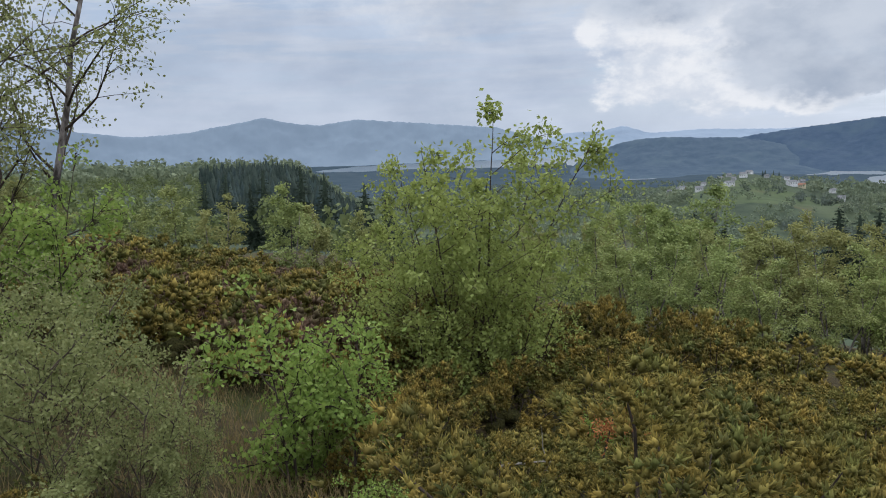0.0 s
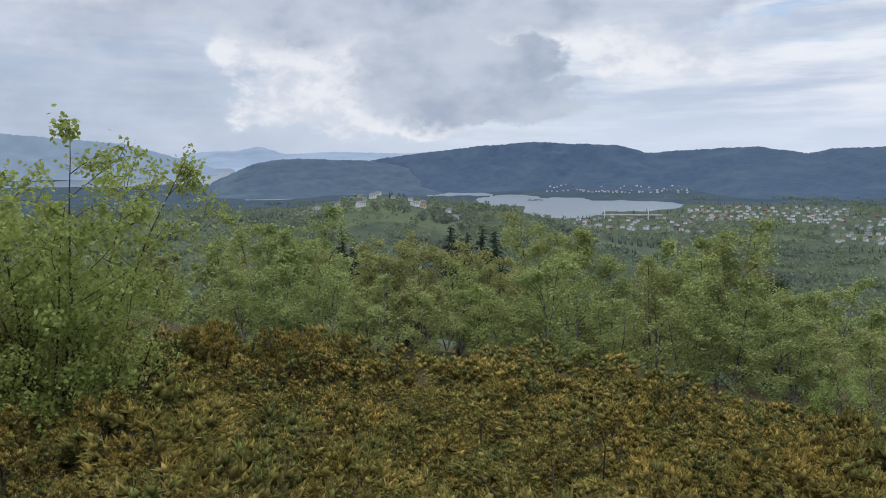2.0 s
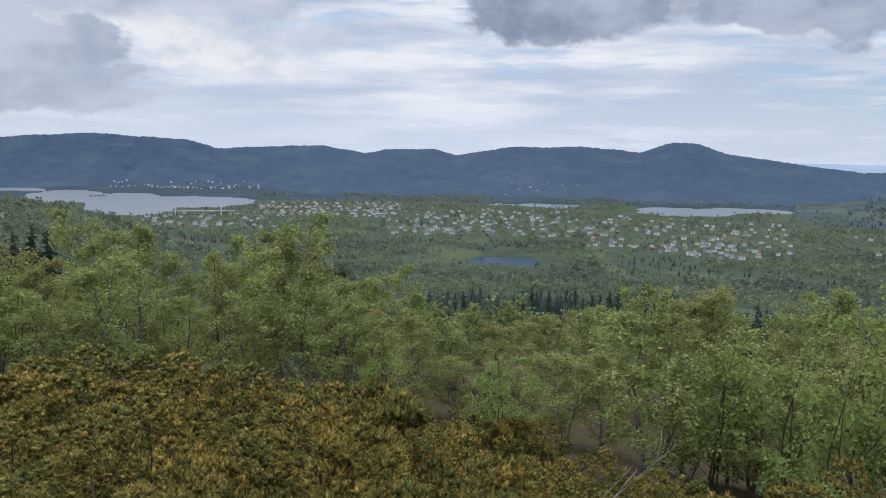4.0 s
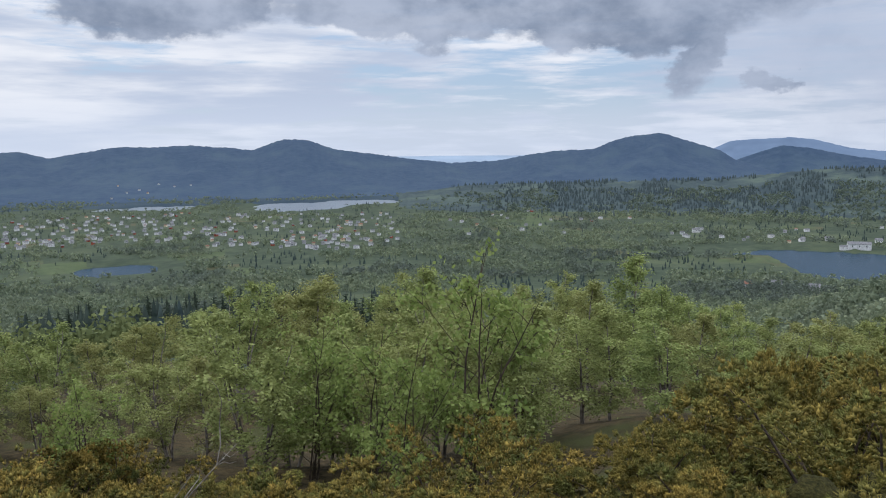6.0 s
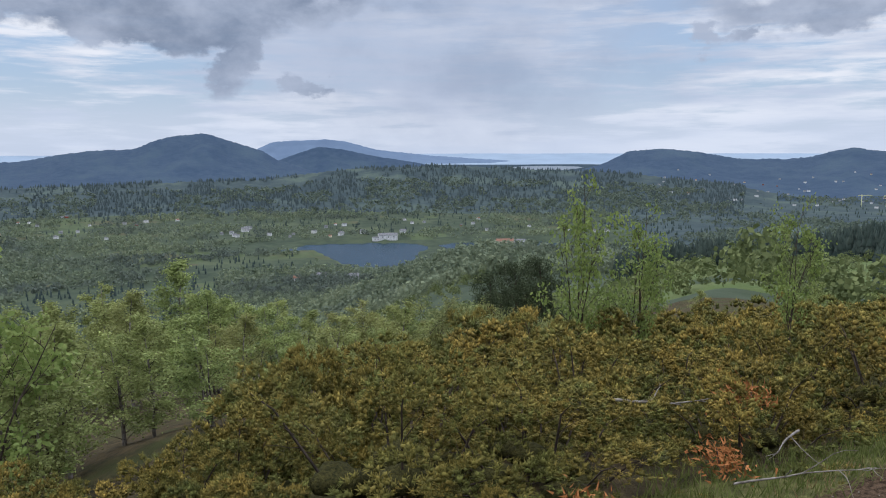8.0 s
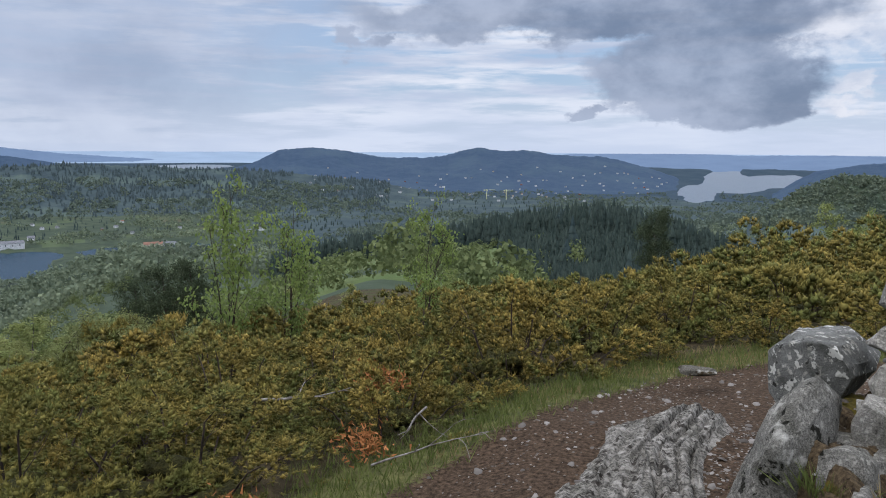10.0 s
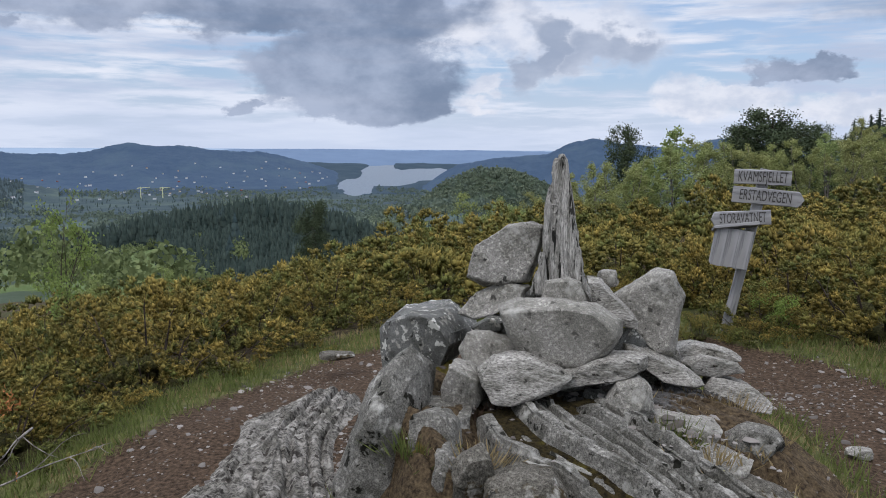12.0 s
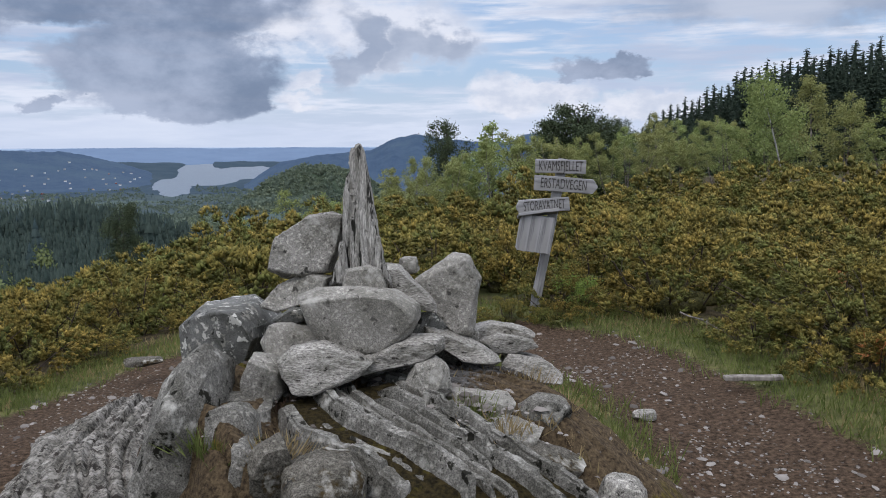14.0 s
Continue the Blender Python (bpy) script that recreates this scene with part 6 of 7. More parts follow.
for kind_, mat_, lab_ in (("juniper", M_JUNIPER, "carpet of olive-brown junipers farther down the heath"), ("heather", M_HEATHER, "brown dry heather on the slope"), ("inner", M_JUNCORE, "solid dark inner foliage standing in for shade within the heath bushes")):
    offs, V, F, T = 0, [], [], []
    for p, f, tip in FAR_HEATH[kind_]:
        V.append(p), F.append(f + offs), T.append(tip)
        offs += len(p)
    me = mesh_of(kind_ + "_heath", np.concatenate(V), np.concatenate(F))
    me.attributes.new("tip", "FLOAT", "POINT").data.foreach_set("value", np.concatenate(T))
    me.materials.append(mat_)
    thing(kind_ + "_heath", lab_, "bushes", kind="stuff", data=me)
# taller dark junipers
for a, r, h in ((107.0, 6.9, 1.35), (118.0, 11.5, 1.5), (58, 8.6, 1.0), (8, 10.5, 1.4), (14, 11.0, 1.2)):
    x, y = at_az(a, r)
    settle(junipers["near"][0], x, y, 0.85 * h, a * 3, 0.05, 0, 1.35)

# low ones round the signpost
for x, y, s_ in ((1.02, -8.36, 0.36), (0.62, -8.30, 0.30), (0.20, -8.35, 0.34)):
    settle(junipers["near"][3], x, y, s_, x * 200, 0.04, 0, 0.9)
# small yellowish ones in the clearing
for x, y, s_ in ((-0.05, 3.0, 0.5), (-0.75, 2.75, 0.45), (0.45, 3.35, 0.5), (-1.3, 3.1, 0.4)):
    settle(junipers["near"][2], x, y, s_, x * 90, 0.04, 0, 0.9)

# rust-brown dead shoots
for x, y, z in ((1.78, 4.76, -0.30), (5.16, -4.87, 0.03), (-1.15, -5.9, 0.35), (-1.6, -8.0, 0.45), (-0.55, 2.3, -0.25), (4.75, -4.3, -0.12), (4.4, -3.1, -0.05)):
    rng = np.random.default_rng(int(abs(x * 100)))
    dead = Shape()
    n = 260
    P = rng.normal(size=(n, 3)) * (0.075, 0.075, 0.05)
    D = unit(rng, n) + np.array([0.5, 0.2, 0.25])
    dead.needles(P, D, unit(rng, n), 0.045 * rng.uniform(0.7, 1.3, n), 0.014)
    me = dead.mesh("dead_spray")
    me.materials.append(M_RUST)
    twig_ = Shape()
    twig_.tube([(-0.1, 0, -0.55), (-0.05, 0, -0.25), (0.03, 0.02, 0.05)], [0.012, 0.008, 0.003], 5)
    root = thing("dead_juniper_branch", "rust-brown dead juniper spray among live shoots", "bush", "dead juniper sprays", m=pose(x, y, z))
    part("dead_spray", me, M_RUST, root)
    part("stem", twig_.mesh("stem", True), M_TWIG, root)

# ---- broad-leaved trees
BIR = "birches below the summit"
birches, light_birches = [], []
for k, (h, sp, st, n) in enumerate(((4.6, 1.0, 2, 3300), (4.4, 1.15, 3, 3600), (3.8, 1.0, 3, 3000), (4.5, 1.2, 2, 3600))):
    tr, wd, cr = birch_meshes(310 + k, h, sp, st, 26, n, 0.100)
    light_birches.append((h, plant("birch_tree", "young downy birch in fresh spring leaf", "tree", BIR, [("trunk", tr, M_BARK), ("branchwork", wd, M_TWIG), ("crown", cr, M_BIRCH)])))
for k, (h, sp, st, n) in enumerate(((4.6, 1.0, 2, 8000), (4.4, 1.1, 3, 8600), (4.8, 0.95, 1, 7000), (3.8, 1.0, 4, 8000), (4.3, 1.15, 3, 8600))):
    tr, wd, cr = birch_meshes(300 + k, h, sp, st, 30, n, 0.062)
    birches.append((h, plant("birch_tree", "young downy birch in fresh spring leaf", "tree", BIR, [("trunk", tr, M_BARK), ("branchwork", wd, M_TWIG), ("crown", cr, M_BIRCH)])))


def birch_to(a, el_top, r, k=None, wide=1.0):
    """A birch whose top reaches a given height over the level."""
    x, y = at_az(a, r)
    z = float(ground(x, y))
    want = max(1.2, EYE + r * math.tan(radians(el_top)) - z)
    pool = birches if r < (41 if a > 116 else 20.5) else light_birches
    h, pat = pool[RNG.integers(len(pool)) if k is None else k]
    s = want / (h * 1.0)
    settle(pat, x, y, s * wide * (0.75 + 0.25 / max(s, 0.4)), RNG.uniform(0, 360), 0.05, RNG.uniform(-3, 3), 1 / (wide * (0.75 + 0.25 / max(s, 0.4))))


CROWNS = {12.5: -4.0, 15: -3.7, 18: -6.0, 20.5: -6.4, 23: -5.6, 25.5: -7.3, 28.2: -6.4, 31.8: -4.4, 34: -5.3, 36.5: -7.4, 39.5: -7.0, 43.2: -4.4, 45.5: -6.0, 48: -8.6, 50.2: -8.3, 53: -10.2}
CROWNS.update({56.5: -11.4, 60: -12.0, 62.5: -11.0, 65.5: -11.2, 68.3: -9.0, 71: -10.2, 74: -8.6, 77: -10.0, 80.2: -9.4, 82: -8.4, 87.5: -9.6, 91: -9.2, 93.5: -9.4, 96.6: -7.7, 99: -9.4, 102: -10.4, 105: -10.8, 109: -11.2, 112: -10.7})
for a, e in CROWNS.items():
    birch_to(a, e + 0.4, RNG.uniform(16.5, 20.0), wide=1.25)
ca, ce = np.array(list(CROWNS)), np.array(list(CROWNS.values()))
# a nearer row along the lower edge of the heath
for a in np.arange(50, 115, 2.7):
    birch_to(a + RNG.uniform(-0.7, 0.7), float(np.interp(a, ca, ce)) - RNG.uniform(0.6, 3.6), heath_edge(a) + RNG.uniform(2.2, 6.0), wide=1.2)
for a in np.arange(11, 50, 4.2):
    birch_to(a + RNG.uniform(-0.7, 0.7), float(np.interp(a, ca, ce)) - RNG.uniform(1.0, 3.0), heath_edge(a) + RNG.uniform(1.8, 4.0), wide=1.2)
for a in np.arange(9, 116, 1.8):
    birch_to(a + RNG.uniform(-0.6, 0.6), float(np.interp(a, ca, ce)) - RNG.uniform(0.2, 2.2), RNG.uniform(18, 34), wide=1.2)
for a, e, r in ((5, -5.0, 24), (8.5, -5.4, 22), (10.5, -4.6, 26), (-12.6, -2.1, 21), (-10.5, -3.6, 23), (-19.7, -1.8, 23), (-22.5, -2.4, 24), (-17, -2.8, 27), (-27, -2.0, 18), (-29.5, -0.8, 13), (-33, -1.0, 16), (-6.5, -4.2, 26),
                (118, -11.2, 19), (122, -11.6, 20), (126, -10.4, 22), (130, -9.8, 24), (133.5, -9.6, 25), (141, -8.7, 24), (144.5, -8.2, 27)):
    birch_to(a, e, r, wide=1.15)
for a, e, r in ((179.6, 1.35, 42), (181.8, 0.4, 40), (184.0, 0.6, 44), (189.6, 0.9, 36), (191.8, 1.8, 38), (193.6, 1.4, 36), (195.4, 1.7, 34), (197, 1.2, 36), (198.6, 3.5, 30), (201.2, 4.1, 29), (203.2, 3.0, 31), (206.3, 3.6, 24), (207.6, 4.4, 27), (175.4, -1.2, 38), (173.2, -2.4, 34),
                (176.6, -0.6, 33), (178.6, -0.2, 35), (180.6, 0.2, 34), (182.9, 0.9, 37), (185.0, 0.3, 33), (188.4, 0.6, 34), (190.6, 1.0, 33), (174.2, -1.9, 31), (171.6, -3.2, 33), (169.0, -3.6, 36), (192.8, 0.8, 31), (196.2, 1.4, 30), (178.0, -0.9, 36), (186.4, 0.2, 36), (194.2, -0.3, 31), (200.0, 0.8, 34), (205.2, 1.0, 27), (210, 4, 26), (214, 5, 28), (166.5, -3.4, 33), (163.0, -5.0, 30)):
    birch_to(a, e, r, wide=1.2)

# a birch with a clear white trunk at the heath's edge
tr, wd, cr = leafy_tree(333, 4.6, 1.25, 1, 34, 7500, 0.085, 0.30, up=0.7, trunk_r=0.045, tuft=0.14, twigs=4, lean=0.06)
white_birch = plant("birch_tree", "birch with white trunk and round spring-green crown", "tree", BIR, [("trunk", tr, M_WHITEBARK), ("branchwork", wd, M_TWIG), ("crown", cr, M_BIRCH)])
x, y = at_az(199.9, 24.0)
settle(white_birch, x, y, (EYE + 24 * math.tan(radians(4.1)) - float(ground(x, y))) / 4.6, 20, 0.1)
# the tall half-bare birch
tr, wd, cr = leafy_tree(330, 5.4, 1.7, 2, 44, 8000, 0.050, 0.26, up=1.15, trunk_r=0.075, tuft=0.07, twigs=9, splay=0.5)
big = plant("birch_tree", "tall birch with pale trunk and few opening leaves", "tree", BIR, [("trunk", tr, M_BARK), ("branchwork", wd, M_TWIG), ("crown", cr, M_WILLOW)])
x, y = at_az(-29.4, 11.0)
settle(big, x, y, 1.0, 40, 0.1)
x, y = at_az(-34.5, 10.0)
settle(big, x, y, 0.9, 200, 0.1)

# many-stemmed shrub birch
tr, wd, cr = birch_meshes(345, 3.3, 1.0, 7, 84, 14000, 0.050, 0.10, 0.024, 0.8, 2.3)
shrub = plant("birch_shrub", "many-stemmed shrub birch with fresh yellow-green leaves", "tree", BIR, [("trunk", tr, M_TWIG), ("branchwork", wd, M_TWIG), ("crown", cr, M_SHRUB)])
x, y = at_az(-2.6, 8.9)
settle(shrub, x, y, 1.0, 60, 0.05, 0, 0.95)
for a, r, s_ in ((-5.2, 8.6, 0.62), (0.4, 8.7, 0.60)):
    x, y = at_az(a, r)
    settle(shrub, x, y, s_, a * 31, 0.05, 0, 1.0)
# sapling with large leaves, and smaller ones
tr, wd, cr = leafy_tree(350, 1.3, 0.50, 4, 36, 4600, 0.040, 0.05, up=1.2, trunk_r=0.012, tuft=0.06, twigs=5, splay=0.7)
sap = plant("aspen_sapling", "bright green leafy sapling among junipers", "tree", "saplings", [("trunk", tr, M_TWIG), ("branchwork", wd, M_TWIG), ("crown", cr, M_SAPLING)])
for a, r, s in ((-14.2, 5.6, 1.0), (-12.2, 5.9, 0.7), (-12.4, 4.3, 0.38), (-9.5, 4.1, 0.30), (6.0, 6.6, 0.5), (199.0, 8.2, 0.0), (-29, 9, 1.3)):
    if s:
        x, y = at_az(a, r)
        settle(sap, x, y, s, a * 9, 0.02)
settle(sap, 0.36, -8.6, 0.34, 33, 0.05)
# willow scrub
tr, wd, cr = leafy_tree(360, 1.35, 0.70, 6, 30, 7500, 0.034, 0.05, up=1.1, trunk_r=0.006, tuft=0.06, twigs=2)
wil = plant("willow_bush", "grey-green willow scrub with small leaves", "bush", "willow scrub", [("trunk", tr, M_TWIG), ("branchwork", wd, M_TWIG), ("crown", cr, M_WILLOW)])
for a, r, s in ((-27.5, 4.9, 0.62), (-24.5, 4.9, 0.42), (-31.5, 5.6, 0.75), (-29, 6.8, 0.8), (117.0, 11.6, 0.9), (120.5, 12.0, 0.8)):
    x, y = at_az(a, r)
    settle(wil, x, y, s, a * 7, 0.03)
# rowans with open crowns
tr, wd, cr = leafy_tree(370, 3.3, 0.95, 4, 34, 2100, 0.085, 0.14, up=1.3, trunk_r=0.03, tuft=0.085, twigs=5)
row = plant("rowan_tree", "open rowan with bright yellow-green leaves", "tree", "rowans", [("trunk", tr, M_TWIG), ("branchwork", wd, M_TWIG), ("crown", cr, M_ROWAN)])
for a, el_t, r in ((84.3, -6.6, 7.6), (88.5, -10.5, 8.6), (77.0, -12.2, 8.6), (124.7, -1.7, 12.8), (128.6, -3.6, 13.2), (138.3, -3.1, 16.5), (26.5, -8.2, 15.5), (58.5, -13.6, 9.0), (50.8, -13.2, 10.5), (73.0, -11.5, 9.5), (79.6, -13.0, 7.4)):
    x, y = at_az(a, r)
    want = EYE + r * math.tan(radians(el_t)) - float(ground(x, y))
    thin = 0.72 if a > 120 else 1.0
    settle(row, x, y, want / 3.4 * thin, a * 5, 0.05, 0, 1 / thin)

# ---- conifers
spruces = []
for k in range(4):
    tr, gr = spruce_meshes(400 + k, 9.0, 1.7 + 0.2 * k, 26 if k < 2 else 17, 9 if k < 2 else 6)
    spruces.append(plant("spruce_tree", "dark dense spruce at the wood's edge", "tree", "spruces on the hill", [("trunk", tr, M_TWIG), ("bough_cover", gr, M_SPRUCE)]))


def spruce_to(a, el_top, r):
    x, y = at_az(a, r)
    z = float(ground(x, y))
    s = max(0.3, (EYE + r * math.tan(radians(el_top)) - z) / 9.0)
    settle(spruces[RNG.integers(2) + (2 if r > 75 else 0)], x, y, s, RNG.uniform(0, 360), 0.1)


for a in np.arange(190.5, 214, 0.46):
    top = float(np.interp(a, (190, 192.4, 194.6, 197, 201.4, 205, 216), (1.2, 2.4, 3.5, 4.6, 5.8, 6.1, 7.0)))
    spruce_to(a, top + RNG.uniform(-0.55, 0.25), RNG.uniform(58, 68))
    spruce_to(a + 0.3, top - RNG.uniform(0.4, 1.5), RNG.uniform(50, 58))
    if int(a * 10) % 2:
        spruce_to(a, top - RNG.uniform(1.2, 2.2), RNG.uniform(46, 52))
for a in np.arange(55, 80, 0.62):
    top = float(np.interp(a, (55, 60, 66, 72, 80), (-9.9, -9.6, -9.3, -9.2, -10.0)))
    spruce_to(a, top - RNG.uniform(0, 0.9), RNG.uniform(110, 135))
for a, e, r in ((17.0, -5.2, 70), (18.2, -5.4, 72), (19, -6.0, 70), (26.0, -5.0, 75), (27.2, -5.3, 76), (28.3, -5.1, 75), (29.2, -5.4, 74), (-10.4, -1.0, 90), (-8.8, -1.6, 85), (-13, -1.2, 95), (-15.5, -1.4, 95), (-17.0, -1.8, 90), (-6.0, -2.4, 85), (-4.5, -3.0, 80), (-11.5, -1.9, 70), (-14, -2.3, 70)):
    spruce_to(a, e, r)
tr, wd, cr = leafy_tree(420, 4.6, 1.35, 1, 44, 15000, 0.085, 0.08, up=0.7, trunk_r=0.08, tuft=0.14, twigs=4)
pine = plant("pine_tree", "dark bushy young pine", "tree", "pines", [("trunk", tr, M_TWIG), ("branchwork", wd, M_TWIG), ("crown", cr, M_PINE)])
for a, el_t, r in ((177.2, 0.9, 40), (186.7, 2.0, 40), (185.6, 1.0, 41), (187.9, 1.3, 41), (189.4, 1.1, 44), (120.8, -8.4, 24), (122.6, -8.0, 25), (119, -9.2, 23), (154.6, -4.4, 30), (47.5, -9.0, 40), (21.8, -9.5, 20), (185.8, 0.9, 45)):
    x, y = at_az(a, r)
    want = EYE + r * math.tan(radians(el_t)) - float(ground(x, y))
    thin = 0.7 if a > 150 else 0.8 if a > 118 else 1.0
    thin = 1.35 if 185 < a < 188.5 else thin
    settle(pine, x, y, want / 4.6 * thin, a * 5, 0.1, 0, 1 / thin)

drop_pattern([p for v in junipers.values() for p in v] + heathers + [p for _, p in birches + light_birches] + [big, white_birch, shrub, sap, wil, row, pine] + spruces)

# ---- grass along the trail, dry tufts on the mound, chips on the path
def grass_sheet(name, label, mat_, n, test, length, seed, span=(-2.2, 5.2, -9.2, 0.4)):
    rng = np.random.default_rng(seed)
    X, Y = rng.uniform(span[0], span[1], n), rng.uniform(span[2], span[3], n)
    keep = test(X, Y, rng.uniform(0, 1, n))
    X, Y = X[keep], Y[keep]
    m = len(X)
    Z = np.maximum(ground(X, Y), np.where((X > -0.3) & (X < 2.9) & (Y > -5.6) & (Y < -2.75), mound_height(X, Y) - 0.02, -9)) - 0.01
    d = unit(rng, m) * 0.55 + np.array([0, 0, 1.0])
    sh = Shape()
    ln = length * rng.uniform(0.5, 1.3, m)
    sh.blades(np.stack([X, Y, Z], -1), d, unit(rng, m), ln, 0.007, 0.25)
    me = sh.mesh(name)
    me.materials.append(mat_)
    thing(name, label, "grass", kind="stuff", data=me)


def fringe(X, Y, q):
    d = trail_distance(X, Y) + 0.18 * fbm(X * 3, Y * 3, 3, 91)
    return (q < smooth(d, 0.50, 0.75) * (1 - smooth(d, 1.05, 1.4))) & (mound_height(X, Y) - ground(X, Y) < 0.02)


grass_sheet("grass_fringe", "green grass along the edge of the trail", M_GRASS, 90000, fringe, 0.11, 1)
def clearing(X, Y, q):
    a, r = bearing(X, Y)
    return (a > -42) & (a < -6) & (r > 2.6) & (r < 11) & (q < 0.35 + 0.6 * smooth(fbm(X * 1.4, Y * 1.4, 3, 99), -0.2, 0.2))


grass_sheet("clearing_grass", "dry brownish grass in the clearing", M_STRAW, 60000, clearing, 0.13, 4, (-6.5, 0.6, 1.0, 9.5))
grass_sheet("clearing_herbs", "green grass and herbs in the clearing", M_GRASS, 30000, clearing, 0.10, 6, (-6.5, 0.6, 1.0, 9.5))
grass_sheet("mound_grass", "short straw-coloured grass over the flank of the mound", M_STRAW, 90000,
            lambda X, Y, q: q < 0.8 * smooth(fbm(X * 3.1, Y * 3.1, 3, 95), -0.12, 0.15) * smooth(1.25 - X, 0, 0.2) * smooth(X, 0.12, 0.4) * smooth(Y, -5.0, -4.7) * smooth(-3.0 - Y, 0, 0.3), 0.045, 3)
grass_sheet("dry_grass", "straw-coloured dry grass on the mound and trail edge", M_STRAW, 95000,
            lambda X, Y, q: q < 0.75 * smooth(fbm(X * 2.1, Y * 2.1, 3, 93), 0.05, 0.3) * smooth(trail_distance(X, Y), 0.55, 0.8) * (1 - smooth(trail_distance(X, Y), 1.2, 1.7)) * (1 - smooth(X, 1.0, 1.5) * (mound_height(X, Y) - ground(X, Y) > 0.1)), 0.07, 2)

for x, y, n_, ln_, mat_, nm_, lab_ in ((1.27, -4.08, 170, 0.10, M_GRASS, "grass_tuft", "green grass tuft on the mound"), (1.14, -3.98, 90, 0.07, M_STRAW, "grass_tuft", "straw-coloured grass tuft on the mound"), (2.09, -3.66, 150, 0.10, M_GRASS, "grass_tuft", "green grass tuft between rocks"),
                                 (2.06, -4.62, 120, 0.07, M_GRASS, "grass_tuft", "green grass tuft between rocks"), (1.50, -3.46, 160, 0.09, M_HEATHER, "heather_tuft", "brown heather tuft in a rock crack"), (1.86, -3.62, 120, 0.08, M_STRAW, "grass_tuft", "straw-coloured grass tuft on the mound"),
                                 (1.02, -4.62, 160, 0.12, M_STRAW, "grass_tuft", "straw-coloured grass tuft on the mound"), (0.92, -4.42, 150, 0.08, M_STRAW, "grass_tuft", "straw-coloured grass tuft on the mound"), (0.66, -4.85, 220, 0.13, M_GRASS, "grass_tuft", "green grass tuft on the mound"),
                                 (0.98, -3.5, 170, 0.08, M_STRAW, "grass_tuft", "straw-coloured grass tuft on the mound"), (1.95, -4.02, 110, 0.07, M_HEATHER, "heather_tuft", "brown heather tuft in a rock crack")):
    rng = np.random.default_rng(int(x * 100 - y * 1000))
    sh = Shape()
    P = np.concatenate([rng.normal(size=(n_, 2)) * 0.045, np.full((n_, 1), -0.02)], 1)
    sh.blades(P, unit(rng, n_) * 0.5 + np.concatenate([P[:, :2] * 8, np.ones((n_, 1))], 1), unit(rng, n_), ln_ * rng.uniform(0.5, 1.2, n_), 0.005, 0.3)
    me = sh.mesh(nm_)
    me.materials.append(mat_)
    thing(nm_, lab_, "grass", "tufts on the mound", data=me, m=pose(x, y, max(float(ground(x, y)), float(mound_height(np.array(x), np.array(y))) - 0.03)))


def build_chips():
    """Slate chips: many tiny, a few as long as a finger, thickest along the worn rock."""
    rng = np.random.default_rng(5)
    n = 40000
    X, Y = rng.uniform(-1.2, 4.3, n), rng.uniform(-8.2, -2.6, n)
    drift = smooth(fbm(X * 1.7, Y * 1.7, 3, 97), -0.05, 0.3)
    by_rock = np.exp(-((X - 2.95) / 0.30) ** 2) * smooth(Y, -6.4, -5.4)
    on_trail = (trail_distance(X, Y) + 0.1 * rng.normal(size=n) < 0.60) & (rng.uniform(size=n) < 0.14 + 0.34 * drift + 0.6 * by_rock)
    scree = np.exp(-((X - 1.33) / 0.30) ** 2 - ((Y + 4.16) / 0.22) ** 2)
    on_mound = (X > 0.2) & (X < 2.4) & (Y > -5.2) & (Y < -3.2) & (rng.uniform(size=n) < 0.07 + 0.9 * scree)
    keep = on_trail | on_mound
    X, Y, scree = X[keep], Y[keep], scree[keep]
    base = np.maximum(ground(X, Y), np.where((X > -0.3) & (X < 2.9) & (Y > -5.6) & (Y < -2.75), mound_height(X, Y), -9))
    v0 = np.array([(-1, -0.7, 0), (0.1, -1, 0), (1, -0.3, 0), (0.8, 0.8, 0), (-0.5, 1, 0), (-0.7, -0.5, 1), (0.15, -0.7, 1), (0.7, -0.1, 1), (0.5, 0.6, 1), (-0.4, 0.7, 1)])
    f0 = np.array([(0, 1, 6), (0, 6, 5), (1, 2, 7), (1, 7, 6), (2, 3, 8), (2, 8, 7), (3, 4, 9), (3, 9, 8), (4, 0, 5), (4, 5, 9), (5, 6, 7), (5, 7, 8), (5, 8, 9)])
    m = len(X)
    size = 0.0042 * rng.pareto(2.6, m).clip(0, 5) * 1.0 + 0.0040
    size = np.minimum(size * (1 + 0.6 * scree), 0.032)
    p = v0[None] * (1 + rng.uniform(-0.25, 0.25, (m, 10, 3))) * (size[:, None, None] * np.stack([rng.uniform(0.9, 1.7, m), np.ones(m), rng.uniform(0.25, 0.6, m)], -1)[:, None])
    a = rng.uniform(0, 6.28, m)[:, None]
    tilt = rng.normal(size=(m, 1)) * 0.2
    p = np.stack([p[..., 0] * np.cos(a) - p[..., 1] * np.sin(a), p[..., 0] * np.sin(a) + p[..., 1] * np.cos(a), p[..., 2] + p[..., 0] * tilt], -1)
    p += np.stack([X, Y, base], -1)[:, None]
    me = mesh_of("gravel", p.reshape(-1, 3), (f0[None] + (np.arange(m) * 10)[:, None, None]).reshape(-1, 3))
    me.materials.append(M_PEBBLE)
    thing("gravel", "loose slate chips on the trodden soil", "gravel", kind="stuff", data=me)


build_chips()

